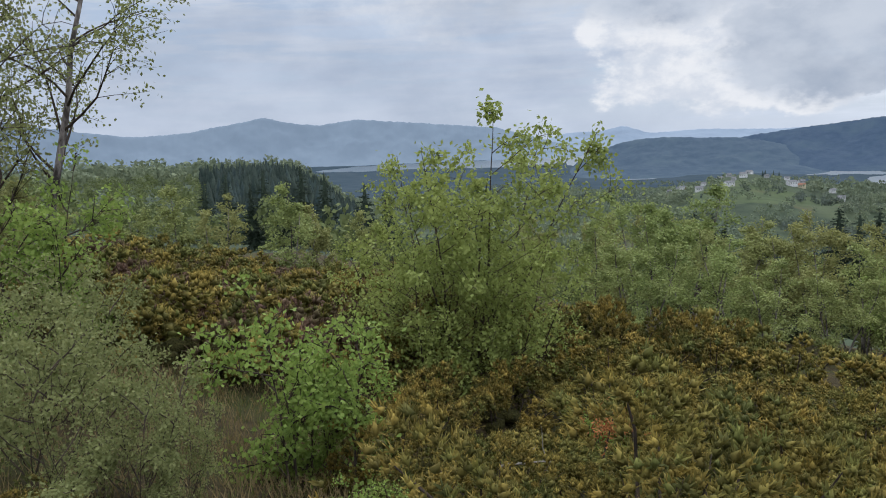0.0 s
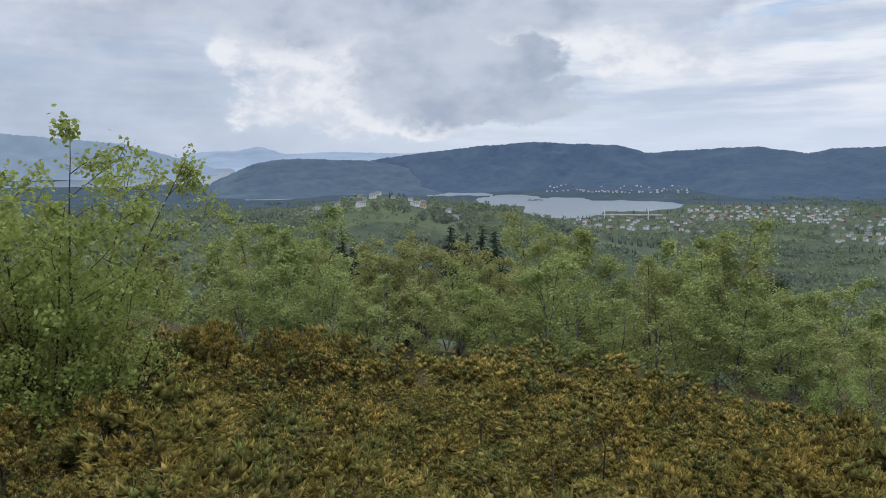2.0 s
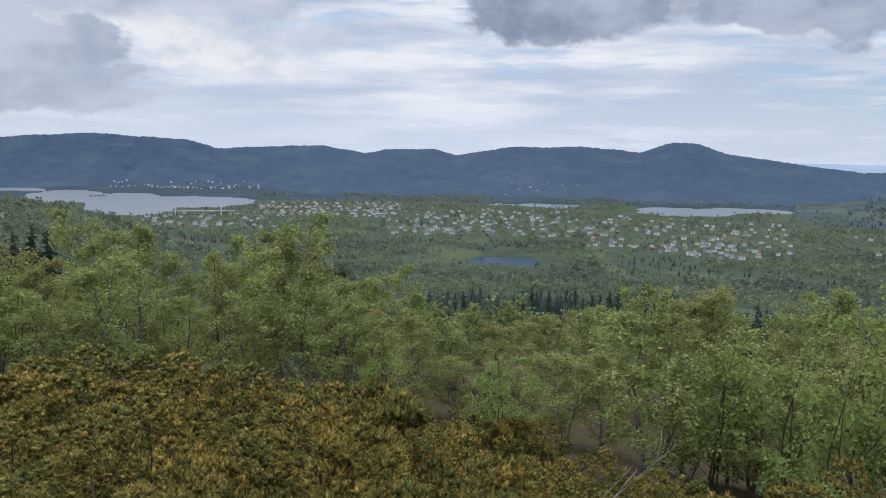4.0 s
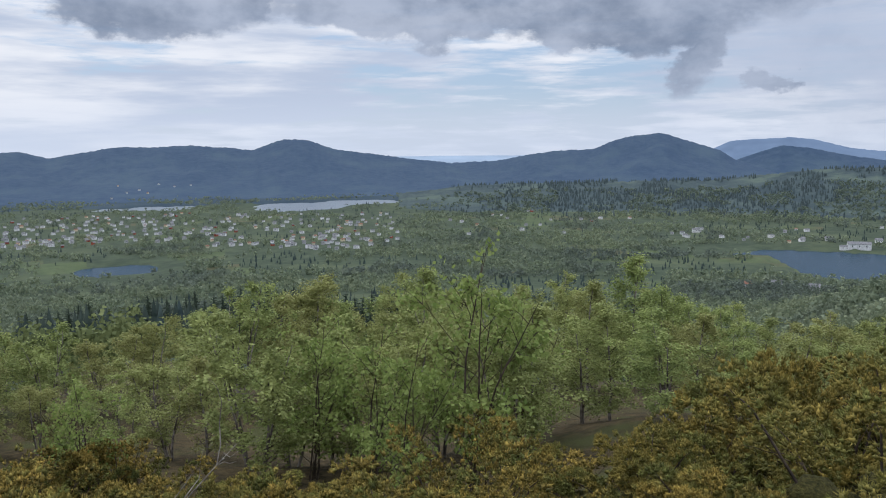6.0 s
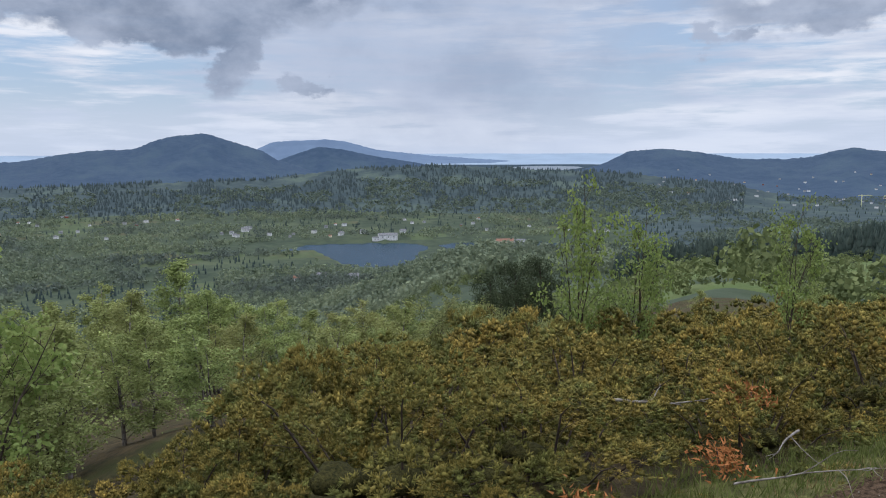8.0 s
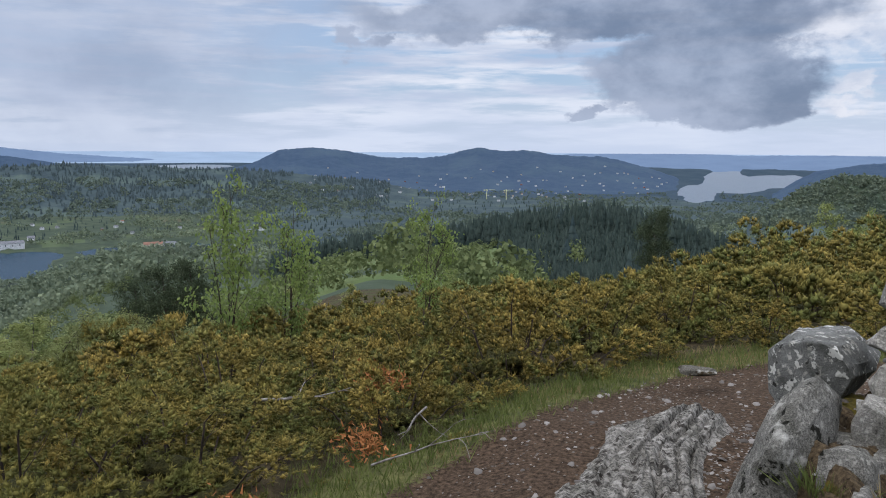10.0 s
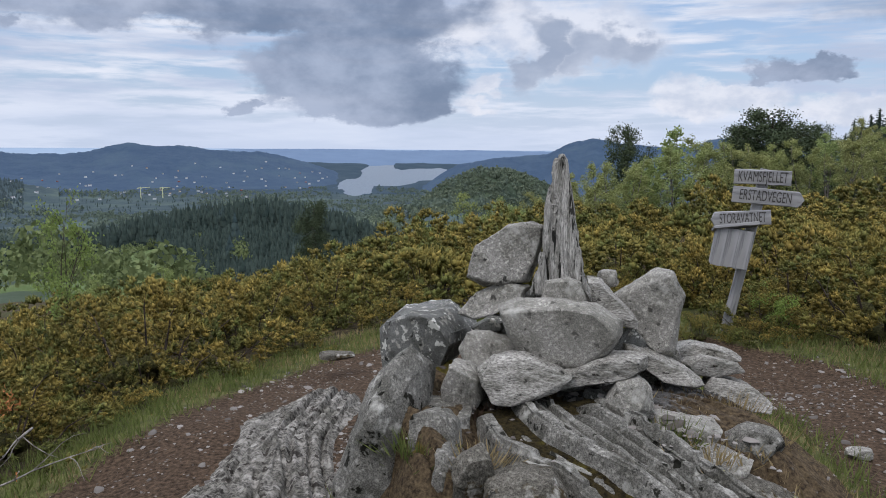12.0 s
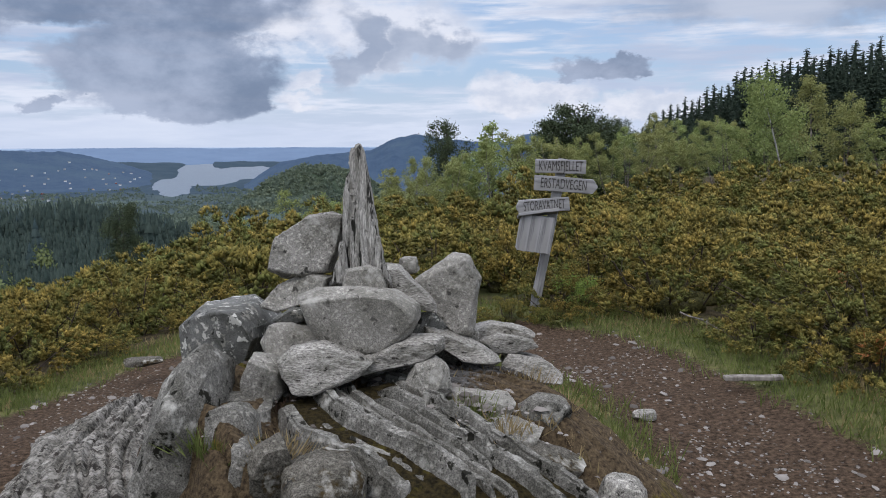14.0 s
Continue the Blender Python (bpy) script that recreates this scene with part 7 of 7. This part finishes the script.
# a grey plank in the grass and bleached dead branches
plank = thing("plank", "bleached grey plank lying in the grass", "plank", data=box_mesh("plank", 0.34, 0.07, 0.025), m=pose(-0.38, -6.0, float(ground(-0.38, -6.0)) + 0.075, 4, 3, -6))
plank.data.materials.append(M_DEADWOOD)


def dead_branch(seed, start, direction, length, radius, forks, label):
    rng = np.random.default_rng(seed)
    sh = Shape()
    main = curve_pts(rng, start, direction, length, 9, 0.16, -0.01)
    sh.tube(main, np.linspace(radius, radius * 0.25, 9), 6)
    for k in range(forks):
        q = rng.integers(2, 8)
        tw = curve_pts(rng, main[q], (main[q] - main[q - 1]) / (length / 8) + unit(rng, 1)[0] * 0.9, length * rng.uniform(0.2, 0.5), 6, 0.25, 0.0)
        sh.tube(tw, np.linspace(radius * 0.5, radius * 0.15, 6), 5)
    me = sh.mesh("dead_branch", True)
    me.materials.append(M_DEADWOOD)
    thing("dead_branch", label, "branch", "dead branches", data=me)


dead_branch(1, (4.18, -3.80, 0.05), (-0.3, -0.85, 0.06), 0.62, 0.006, 5, "bleached forked branch lying at the trail's edge")
dead_branch(2, (4.30, -4.35, 0.18), (-0.25, 0.8, 0.05), 0.5, 0.007, 4, "grey dead branch under junipers")
dead_branch(3, (5.10, 1.34, -0.95), (-0.03, 0.06, 1.0), 1.25, 0.008, 5, "thin white dead stem standing among junipers")
dead_branch(4, (5.20, 1.22, -0.95), (0.02, -0.02, 1.0), 0.95, 0.007, 4, "thin white dead stem standing among junipers")
dead_branch(5, (4.45, 1.90, -0.26), (0.3, -0.7, 0.08), 0.5, 0.007, 6, "bleached forked branch lying on junipers")
dead_branch(6, (-0.35, -7.75, 0.16), (-0.8, 0.25, 0.1), 0.6, 0.008, 6, "bleached forked branch under junipers")
dead_branch(7, (1.05, 4.55, -0.45), (0.8, 0.2, 0.12), 0.5, 0.010, 3, "grey dead branch among junipers")
dead_branch(8, (5.6, -4.2, -0.02), (-0.5, -0.7, 0.15), 0.6, 0.011, 4, "grey dead branch under junipers")

# ---------------------------------------------------------------- valley: woods and houses
def build_far_wood(name, label, mat_, places, widths, heights, seed):
    """Many conifers of five whorls each in one joined mesh."""
    rng = np.random.default_rng(seed)
    a = np.arange(8) / 8 * 2 * np.pi
    star = np.where(np.arange(8) % 2, 0.55, 1.0)
    v0, f0 = [], []
    for lo, wide in ((0.02, 0.50), (0.22, 0.42), (0.40, 0.33), (0.58, 0.24), (0.76, 0.14)):
        k0 = len(v0)
        v0 += [(math.cos(q) * wide * m, math.sin(q) * wide * m, lo - 0.03 * m) for q, m in zip(a, star)] + [(0, 0, min(1.0, lo + 0.34))]
        f0 += [(k0 + i, k0 + (i + 1) % 8, k0 + 8) for i in range(8)]
    v0, f0 = np.array(v0), np.array(f0)
    n, k = len(places), len(v0)
    v = v0[None] * np.concatenate([np.repeat(rng.uniform(0.72, 1.28, (n, k, 1)), 2, 2), np.ones((n, k, 1))], 2)
    turn = rng.uniform(0, 2 * np.pi, n)
    c, s = np.cos(turn)[:, None], np.sin(turn)[:, None]
    v = np.stack([v[..., 0] * c - v[..., 1] * s, v[..., 0] * s + v[..., 1] * c, v[..., 2]], -1) * np.stack([widths, widths, heights], -1)[:, None]
    v = v + places[:, None]
    me = mesh_of(name, v.reshape(-1, 3), (f0[None] + (np.arange(n) * k)[:, None, None]).reshape(-1, 3))
    me.materials.append(mat_)
    thing(name, label, "woods", kind="stuff", data=me)


def build_leafy_wood(name, label, places, widths, heights, seed, leaves, mat_=None):
    """Lobed crowns of leaf clusters, in one joined mesh."""
    rng = np.random.default_rng(seed)
    n = len(places)
    lobes = 7
    c = unit(rng, n * lobes).reshape(n, lobes, 3) * (0.27, 0.27, 0.24) + (0, 0, 0.52)
    pick = rng.integers(0, lobes, (n, leaves))
    d = unit(rng, n * leaves).reshape(n, leaves, 3)
    d[..., 2] = np.abs(d[..., 2]) * 1.2 - 0.3
    mid = c[np.arange(n)[:, None], pick]
    rad = rng.uniform(0.75, 1.05, (n, leaves, 1)) * rng.uniform(0.20, 0.32, (n, lobes, 1))[np.arange(n)[:, None], pick]
    scale_ = np.stack([widths, widths, heights], -1)[:, None]
    p = ((mid + d * rad) * scale_ + places[:, None]).reshape(-1, 3)
    nrm = d.reshape(-1, 3) + unit(rng, n * leaves) * 0.45
    way_ = unit(rng, n * leaves)
    sh = Shape()
    size = np.repeat(widths, leaves) * rng.uniform(0.7, 1.3, n * leaves) * 1.35 / leaves ** 0.5
    sh.blades(p, way_ - (way_ * nrm).sum(1)[:, None] * nrm * 0.6, np.cross(nrm, way_), size, size * 0.8, 0.5)
    me = sh.mesh(name)
    me.materials.append(mat_ or M_FARLEAF)
    thing(name, label, "woods", kind="stuff", data=me)


def scatter(n, a0, a1, r0, r1, seed, power=0.5):
    rng = np.random.default_rng(seed)
    a, q = rng.uniform(a0, a1, n), rng.uniform(0, 1, n)
    r = (r0 ** (2 * power) + q * (r1 ** (2 * power) - r0 ** (2 * power))) ** (1 / (2 * power))
    x, y = CX + r * np.sin(np.radians(a)), CY + r * np.cos(np.radians(a))
    z = ground(x, y)
    dry = lake_depth(a, r) < np.where(r < 1500, -0.75, -0.3)
    return a, r, x, y, z, dry, rng


def meadow(a, r):
    return ((r > 90) & (r < 215) & (a > 126) & (a < 147)) | ((r > 560) & (r < 720) & (a > 108.8) & (a < 112.3))


def conifer_land(a, r, x, y):
    ridge = (a > 128) & (a < 164) & (r > 225) & (r < 420)
    left = (a > -16) & (a < -5) & (r > 90) & (r < 420)
    near = (a > 54) & (a < 82) & (r > 105) & (r < 190)
    patch = (fbm(x / 170, y / 170, 3, 41) > 0.15) & (r > 350) & ~((a > 99) & (a < 128) & (r < 950))
    return ridge | left | near | patch


HRNG = np.random.default_rng(77)
ROWS_OF_HOUSES = [  # how many, bearings, degrees below the level
    (130, 43, 53, 3.95, 5.0), (60, 35, 44, 4.7, 5.9), (170, 52, 67, 4.3, 6.3), (120, 66, 80, 4.5, 6.9), (26, 70, 78, 6.5, 7.3), (60, 33, 43, 2.70, 3.05), (20, 82, 100, 4.6, 6.4), (16, 100, 108, 5.6, 6.6), (12, 112, 128, 5.3, 6.75),
    (80, 130, 151, 2.8, 4.1), (24, 150, 157, 2.6, 3.4), (26, 14, 28, 8.4, 10.8), (8, 60, 68, 3.0, 3.4)]
PLOTS = []
for count, a0, a1, e0, e1 in ROWS_OF_HOUSES:
    made = 0
    for _ in range(count * 6):
        if made >= count:
            break
        a_, e_ = HRNG.uniform(a0, a1), HRNG.uniform(e0, e1)
        if float(lake_depth(np.array(a_), np.array(range_of(e_)))) > -0.45 or any(abs(a_ - u) < 0.20 and abs(e_ - v) < 0.06 for u, v in PLOTS):
            continue
        PLOTS.append((a_, e_))
        made += 1


def plot_free(x, y, r):
    """False close to a house or just in front of it."""
    free = np.ones(len(x), bool)
    for a_, e_ in PLOTS:
        rr = range_of(e_)
        hx, hy = at_az(a_, rr)
        ux, uy = math.sin(radians(a_)), math.cos(radians(a_))
        along, across = (x - hx) * ux + (y - hy) * uy, (x - hx) * uy - (y - hy) * ux
        free &= ~((along > -60) & (along < 5) & (np.abs(across) < 7))
    return free


a, r, x, y, z, dry, rng = scatter(105000, -34, 190, 330, 2700, 301, 0.42)
town = ((a > 32) & (a < 82) & (r > 1250)) & (fbm(x / 90, y / 90, 2, 43) > 0.0)
glade = ((r > 950) | ((a > 2) & (a < 48) & (r > 480))) & (fbm(x / 75, y / 75, 3, 47) > 0.16) & (rng.uniform(size=len(a)) < 0.85)
keep = dry & ~meadow(a, r) & ~conifer_land(a, r, x, y) & ~glade & ~(town & (rng.uniform(size=len(a)) < 0.45)) & plot_free(x, y, r)
w = rng.uniform(4.5, 9.5, len(a)) * np.where(rng.uniform(size=len(a)) < 0.25, 0.6, 1.0)
tall = w * rng.uniform(0.75, 1.2, len(a))
some = keep & (r < 800)
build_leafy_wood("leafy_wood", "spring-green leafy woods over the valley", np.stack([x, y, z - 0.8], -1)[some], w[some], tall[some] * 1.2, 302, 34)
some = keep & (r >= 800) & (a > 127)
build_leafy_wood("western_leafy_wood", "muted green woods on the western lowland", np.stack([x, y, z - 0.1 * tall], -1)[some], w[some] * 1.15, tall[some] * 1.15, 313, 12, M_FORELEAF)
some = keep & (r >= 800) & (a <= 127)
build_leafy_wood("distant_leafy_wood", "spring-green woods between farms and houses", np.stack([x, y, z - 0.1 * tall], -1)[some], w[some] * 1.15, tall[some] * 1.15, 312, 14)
a, r, x, y, z, dry, rng = scatter(2300, -34, 150, 62, 330, 303, 0.35)
keep = dry & ~meadow(a, r) & ~conifer_land(a, r, x, y) & ~((a > 118) & (r > 150) & (r < 330))
w = rng.uniform(2.6, 5.0, len(a))
build_leafy_wood("hillside_wood", "young leafy wood on the steep hillside", np.stack([x, y, z - 0.5], -1)[keep], w[keep], (w * rng.uniform(0.9, 1.4, len(a)))[keep], 304, 150, M_HILLLEAF)
a, r, x, y, z, dry, rng = scatter(20000, -34, 178, 100, 2350, 305, 0.34)
keep = dry & ~meadow(a, r) & (conifer_land(a, r, x, y) | (rng.uniform(size=len(a)) < 0.012)) & plot_free(x, y, r) & ~((a > 99) & (a < 128) & (r < 950))
h = np.where(r < 450, rng.uniform(5.5, 8.5, len(a)), rng.uniform(4.5, 8.5, len(a)))
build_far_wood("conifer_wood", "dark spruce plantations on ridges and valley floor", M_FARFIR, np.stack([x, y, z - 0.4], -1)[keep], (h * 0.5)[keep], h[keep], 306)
a, r, x, y, z, dry, rng = scatter(260, 126, 148, 90, 220, 307, 0.5)
keep = rng.uniform(size=len(a)) < 0.45
w = rng.uniform(1.6, 4.2, len(a))
build_leafy_wood("meadow_bushes", "pale bushes dotted over the hill pasture", np.stack([x, y, z - 0.3], -1)[keep], w[keep], (w * 0.9)[keep], 308, 420, M_HILLLEAF)

# a wooded islet in the lake
rng = np.random.default_rng(351)
a_i, r_i = 32.4 + rng.uniform(-0.5, 0.5, 16), range_of(3.45) + rng.uniform(-7, 7, 16)
w = rng.uniform(3.5, 7.0, 16)
build_leafy_wood("islet_wood", "low wooded islet in the lake", np.stack([CX + r_i * np.sin(np.radians(a_i)), CY + r_i * np.cos(np.radians(a_i)), water_level(r_i) - 0.25 * w], -1), w * 1.3, w * 0.7, 352, 30, M_FORELEAF)

# dense spruce plantations: on the south-west ridge, on the north hill, and below the birches
packs = []
for n_, a0, a1, r0, r1, sd in ((6500, 127.5, 165.5, 205, 430, 331), (2600, 144, 167, 88, 210, 335), (700, -17, -5, 110, 430, 332), (420, 54, 82, 100, 200, 333)):
    a, r, x, y, z, dry, rng = scatter(n_, a0, a1, r0, r1, sd, 0.5)
    h = rng.uniform(5.5, 9.0, n_) * (0.62 if sd == 335 else 1.0)
    packs.append((np.stack([x, y, z - 1.6], -1), h * 1.12))
P_, H_ = np.concatenate([q[0] for q in packs]), np.concatenate([q[1] for q in packs])
build_far_wood("spruce_plantation", "dense dark spruce plantation covering the ridge", M_PLANTATION, P_, H_ * 0.46, H_, 334)

WALLS = [material("white_cladding", (0.46, 0.47, 0.48), (0.72, 0.725, 0.73), 0.8, 0.5), material("grey_cladding", (0.30, 0.31, 0.32), (0.42, 0.43, 0.44), 0.8, 0.5),
         material("red_cladding", (0.20, 0.05, 0.035), (0.30, 0.08, 0.05), 0.8, 0.5), material("cream_cladding", (0.50, 0.44, 0.32), (0.62, 0.56, 0.42), 0.8, 0.5)]
ROOFS = [material("slate_roof", (0.10, 0.105, 0.115), (0.20, 0.205, 0.215), 0.8, 0.6), material("tile_roof", (0.17, 0.095, 0.070), (0.26, 0.145, 0.105), 0.85, 0.6)]
M_PANE = material("window_glass", (0.03, 0.035, 0.045), (0.05, 0.055, 0.07), 0.15, 0.5)


def house_pattern(length, width, wall_h, roof_h, wall_m, roof_m, label):
    root = thing("house", label, "house", "houses in the valley")
    l, w = length / 2, width / 2
    v = [(-l, -w, -2.5), (l, -w, -2.5), (l, w, -2.5), (-l, w, -2.5), (-l, -w, wall_h), (l, -w, wall_h), (l, w, wall_h), (-l, w, wall_h), (-l, 0, wall_h + roof_h), (l, 0, wall_h + roof_h)]
    f = [(0, 1, 5, 4), (1, 2, 6, 9, 5), (2, 3, 7, 6), (3, 0, 4, 8, 7)]
    part("wall", mesh_of("wall", v, f), wall_m, root)
    e, t = 0.5, 0.22
    rv, rf = [], []
    for s in (-1, 1):
        lo, hi = (s * (w + e), wall_h - e * roof_h / w), (0, wall_h + roof_h)
        b = len(rv)
        for xx in (-l - e, l + e):
            rv += [(xx, lo[0], lo[1] + 0.05), (xx, hi[0], hi[1] + 0.05), (xx, hi[0], hi[1] + t + 0.05), (xx, lo[0], lo[1] + t + 0.05)]
        rf += [(b, b + 1, b + 2, b + 3), (b + 4, b + 7, b + 6, b + 5), (b, b + 4, b + 5, b + 1), (b + 3, b + 2, b + 6, b + 7), (b, b + 3, b + 7, b + 4)]
    part("roof", mesh_of("roof", rv, rf), roof_m, root)
    for i in range(3):
        for s in (-1, 1):
            xx = (i - 1) * length * 0.3
            wv = [(xx - 0.6, s * (w + 0.03), wall_h * 0.35), (xx + 0.6, s * (w + 0.03), wall_h * 0.35), (xx + 0.6, s * (w + 0.03), wall_h * 0.75), (xx - 0.6, s * (w + 0.03), wall_h * 0.75)]
            part("window", mesh_of("window", wv, [(0, 1, 2, 3)]), M_PANE, root)
    return root


houses = [house_pattern(11, 8, 4.2, 2.8, WALLS[0], ROOFS[0], "white wooden house with a slate roof"), house_pattern(10, 8, 3.6, 2.6, WALLS[0], ROOFS[1], "white house with a red tile roof"),
          house_pattern(14, 9, 5.2, 2.2, WALLS[0], ROOFS[0], "long white house with a low grey roof"), house_pattern(10, 7.5, 3.8, 2.8, WALLS[1], ROOFS[0], "grey wooden house with a dark roof"),
          house_pattern(10, 7.5, 3.8, 2.8, WALLS[2], ROOFS[0], "red wooden house with a dark roof"), house_pattern(11, 8, 4.0, 2.8, WALLS[3], ROOFS[1], "cream house with a tile roof"),
          house_pattern(30, 13, 6.5, 3.0, WALLS[0], ROOFS[0], "large white waterside building"), house_pattern(34, 14, 6.0, 4.0, WALLS[3], ROOFS[1], "large shed with a red roof by the water")]
bpy.context.view_layer.update()
from mathutils.bvhtree import BVHTree

DEPS = bpy.context.evaluated_depsgraph_get()
SOLID = [BVHTree.FromObject(o, DEPS) for o in scene.objects if o.name == "ground" or o.name.startswith("backdrop")]


def land_under(x, y):
    hits = [t.ray_cast(Vector((x, y, 900)), Vector((0, 0, -1)))[0] for t in SOLID]
    return max(h.z for h in hits if h is not None)


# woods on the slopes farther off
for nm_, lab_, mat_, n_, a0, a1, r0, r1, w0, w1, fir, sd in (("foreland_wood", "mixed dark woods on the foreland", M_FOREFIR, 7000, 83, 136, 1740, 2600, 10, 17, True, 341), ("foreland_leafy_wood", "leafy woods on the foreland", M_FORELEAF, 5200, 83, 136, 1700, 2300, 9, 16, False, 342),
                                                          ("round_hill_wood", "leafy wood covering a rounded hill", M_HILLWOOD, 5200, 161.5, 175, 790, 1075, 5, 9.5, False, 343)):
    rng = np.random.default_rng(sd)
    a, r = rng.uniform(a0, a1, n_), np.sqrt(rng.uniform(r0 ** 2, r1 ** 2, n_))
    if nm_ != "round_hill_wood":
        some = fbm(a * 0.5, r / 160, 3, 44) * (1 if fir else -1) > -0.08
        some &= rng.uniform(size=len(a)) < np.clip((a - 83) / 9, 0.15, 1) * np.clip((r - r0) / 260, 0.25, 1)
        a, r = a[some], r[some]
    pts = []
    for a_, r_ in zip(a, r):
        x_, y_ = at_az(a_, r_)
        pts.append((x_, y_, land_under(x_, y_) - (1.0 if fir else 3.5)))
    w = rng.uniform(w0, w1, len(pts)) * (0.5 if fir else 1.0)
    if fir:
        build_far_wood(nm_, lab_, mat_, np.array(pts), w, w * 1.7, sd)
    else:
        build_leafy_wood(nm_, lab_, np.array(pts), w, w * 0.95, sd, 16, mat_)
def house_at(a_, e_):
    x_, y_ = at_az(a_, range_of(e_))
    return pose(x_, y_, land_under(x_, y_) + 1.0, 0, 0, -a_ + HRNG.uniform(-50, 50)) @ Matrix.Scale(HRNG.uniform(0.42, 0.66), 4)


# the nearest houses singly, the rest of the town joined
PLOTS.sort(key=lambda p: -p[1])
TOWN = Shape()
town_slots = []
for n, (a_, e_) in enumerate(PLOTS):
    k = HRNG.choice(6, p=(0.34, 0.05, 0.20, 0.26, 0.08, 0.07))
    m_ = house_at(a_, e_)
    if n < 290:
        copy_thing(houses[k], m_)
        continue
    for piece in houses[k].children:
        if piece.name.startswith("window"):
            continue
        me = piece.data
        TOWN.v.append(np.array([m_ @ v.co for v in me.vertices]))
        for f in me.polygons:
            TOWN.f.append([q + TOWN.n for q in f.vertices])
            town_slots.append(me.materials[0])
        TOWN.n += len(me.vertices)
town_mats = list(dict.fromkeys(town_slots))
me = mesh_of("distant_town", np.concatenate(TOWN.v), TOWN.f, False, [town_mats.index(q) for q in town_slots])
for q in town_mats:
    me.materials.append(q)
thing("distant_town", "white, grey and red houses of the town beyond the lake", "houses", kind="stuff", data=me)
for k, a_, e_, s_ in ((6, 111.1, 6.80, 1.0), (6, 110.4, 6.82, 0.6), (7, 119.6, 6.93, 0.8), (6, 120.6, 6.90, 0.7), (0, 106.3, 10.0, 0.9), (3, 108.6, 10.6, 1.0), (1, 104.4, 10.1, 0.8), (0, 112.2, 6.4, 0.9), (0, 109.3, 6.4, 0.9), (2, 101, 6.0, .9)):
    x_, y_ = at_az(a_, range_of(e_))
    copy_thing(houses[k], pose(x_, y_, land_under(x_, y_) + 0.9, 0, 0, -a_ + 8) @ Matrix.Scale(s_, 4))
drop_pattern(houses)

# yellow tower cranes at the building site and the road bridge
M_CRANE = material("crane_paint", (0.55, 0.55, 0.30), (0.65, 0.65, 0.40), 0.6, 1.0)
for a_, arm in ((143.0, 20), (144.4, 16)):
    x_, y_ = at_az(a_, range_of(3.95))
    z_ = land_under(x_, y_)
    crane = thing("tower_crane", "pale yellow tower crane at a building site", "crane", "cranes", m=pose(x_, y_, z_, 0, 0, -a_ + 20))
    for nm, (sx, sy, sz), lo in (("mast", (1.6, 1.6, 30), (0, 0, 14)), ("jib", (arm * 1.6, 1.1, 1.2), (arm * 0.4, 0, 27)), ("counterweight", (3, 2, 2.4), (-arm * 0.36, 0, 26)), ("cab", (2, 2, 2.2), (1.6, 0, 25))):
        ob = part(nm, box_mesh(nm, sx, sy, sz, 0.05), M_CRANE, crane)
        ob.matrix_basis = pose(*lo)
x_, y_ = at_az(38.8, range_of(4.95))
bz = land_under(x_, y_)
bridge = thing("suspension_bridge", "white suspension bridge with two pylons", "bridge", m=pose(x_, y_, bz, 0, 0, -38.8))
part("deck", box_mesh("deck", 150, 6, 1.6, 0.1), WALLS[1], bridge).matrix_basis = pose(0, 0, 9)
for px in (-46, 46):
    part("pylon", box_mesh("pylon", 2.0, 5, 32, 0.1), WALLS[0], bridge).matrix_basis = pose(px, 0, 10)
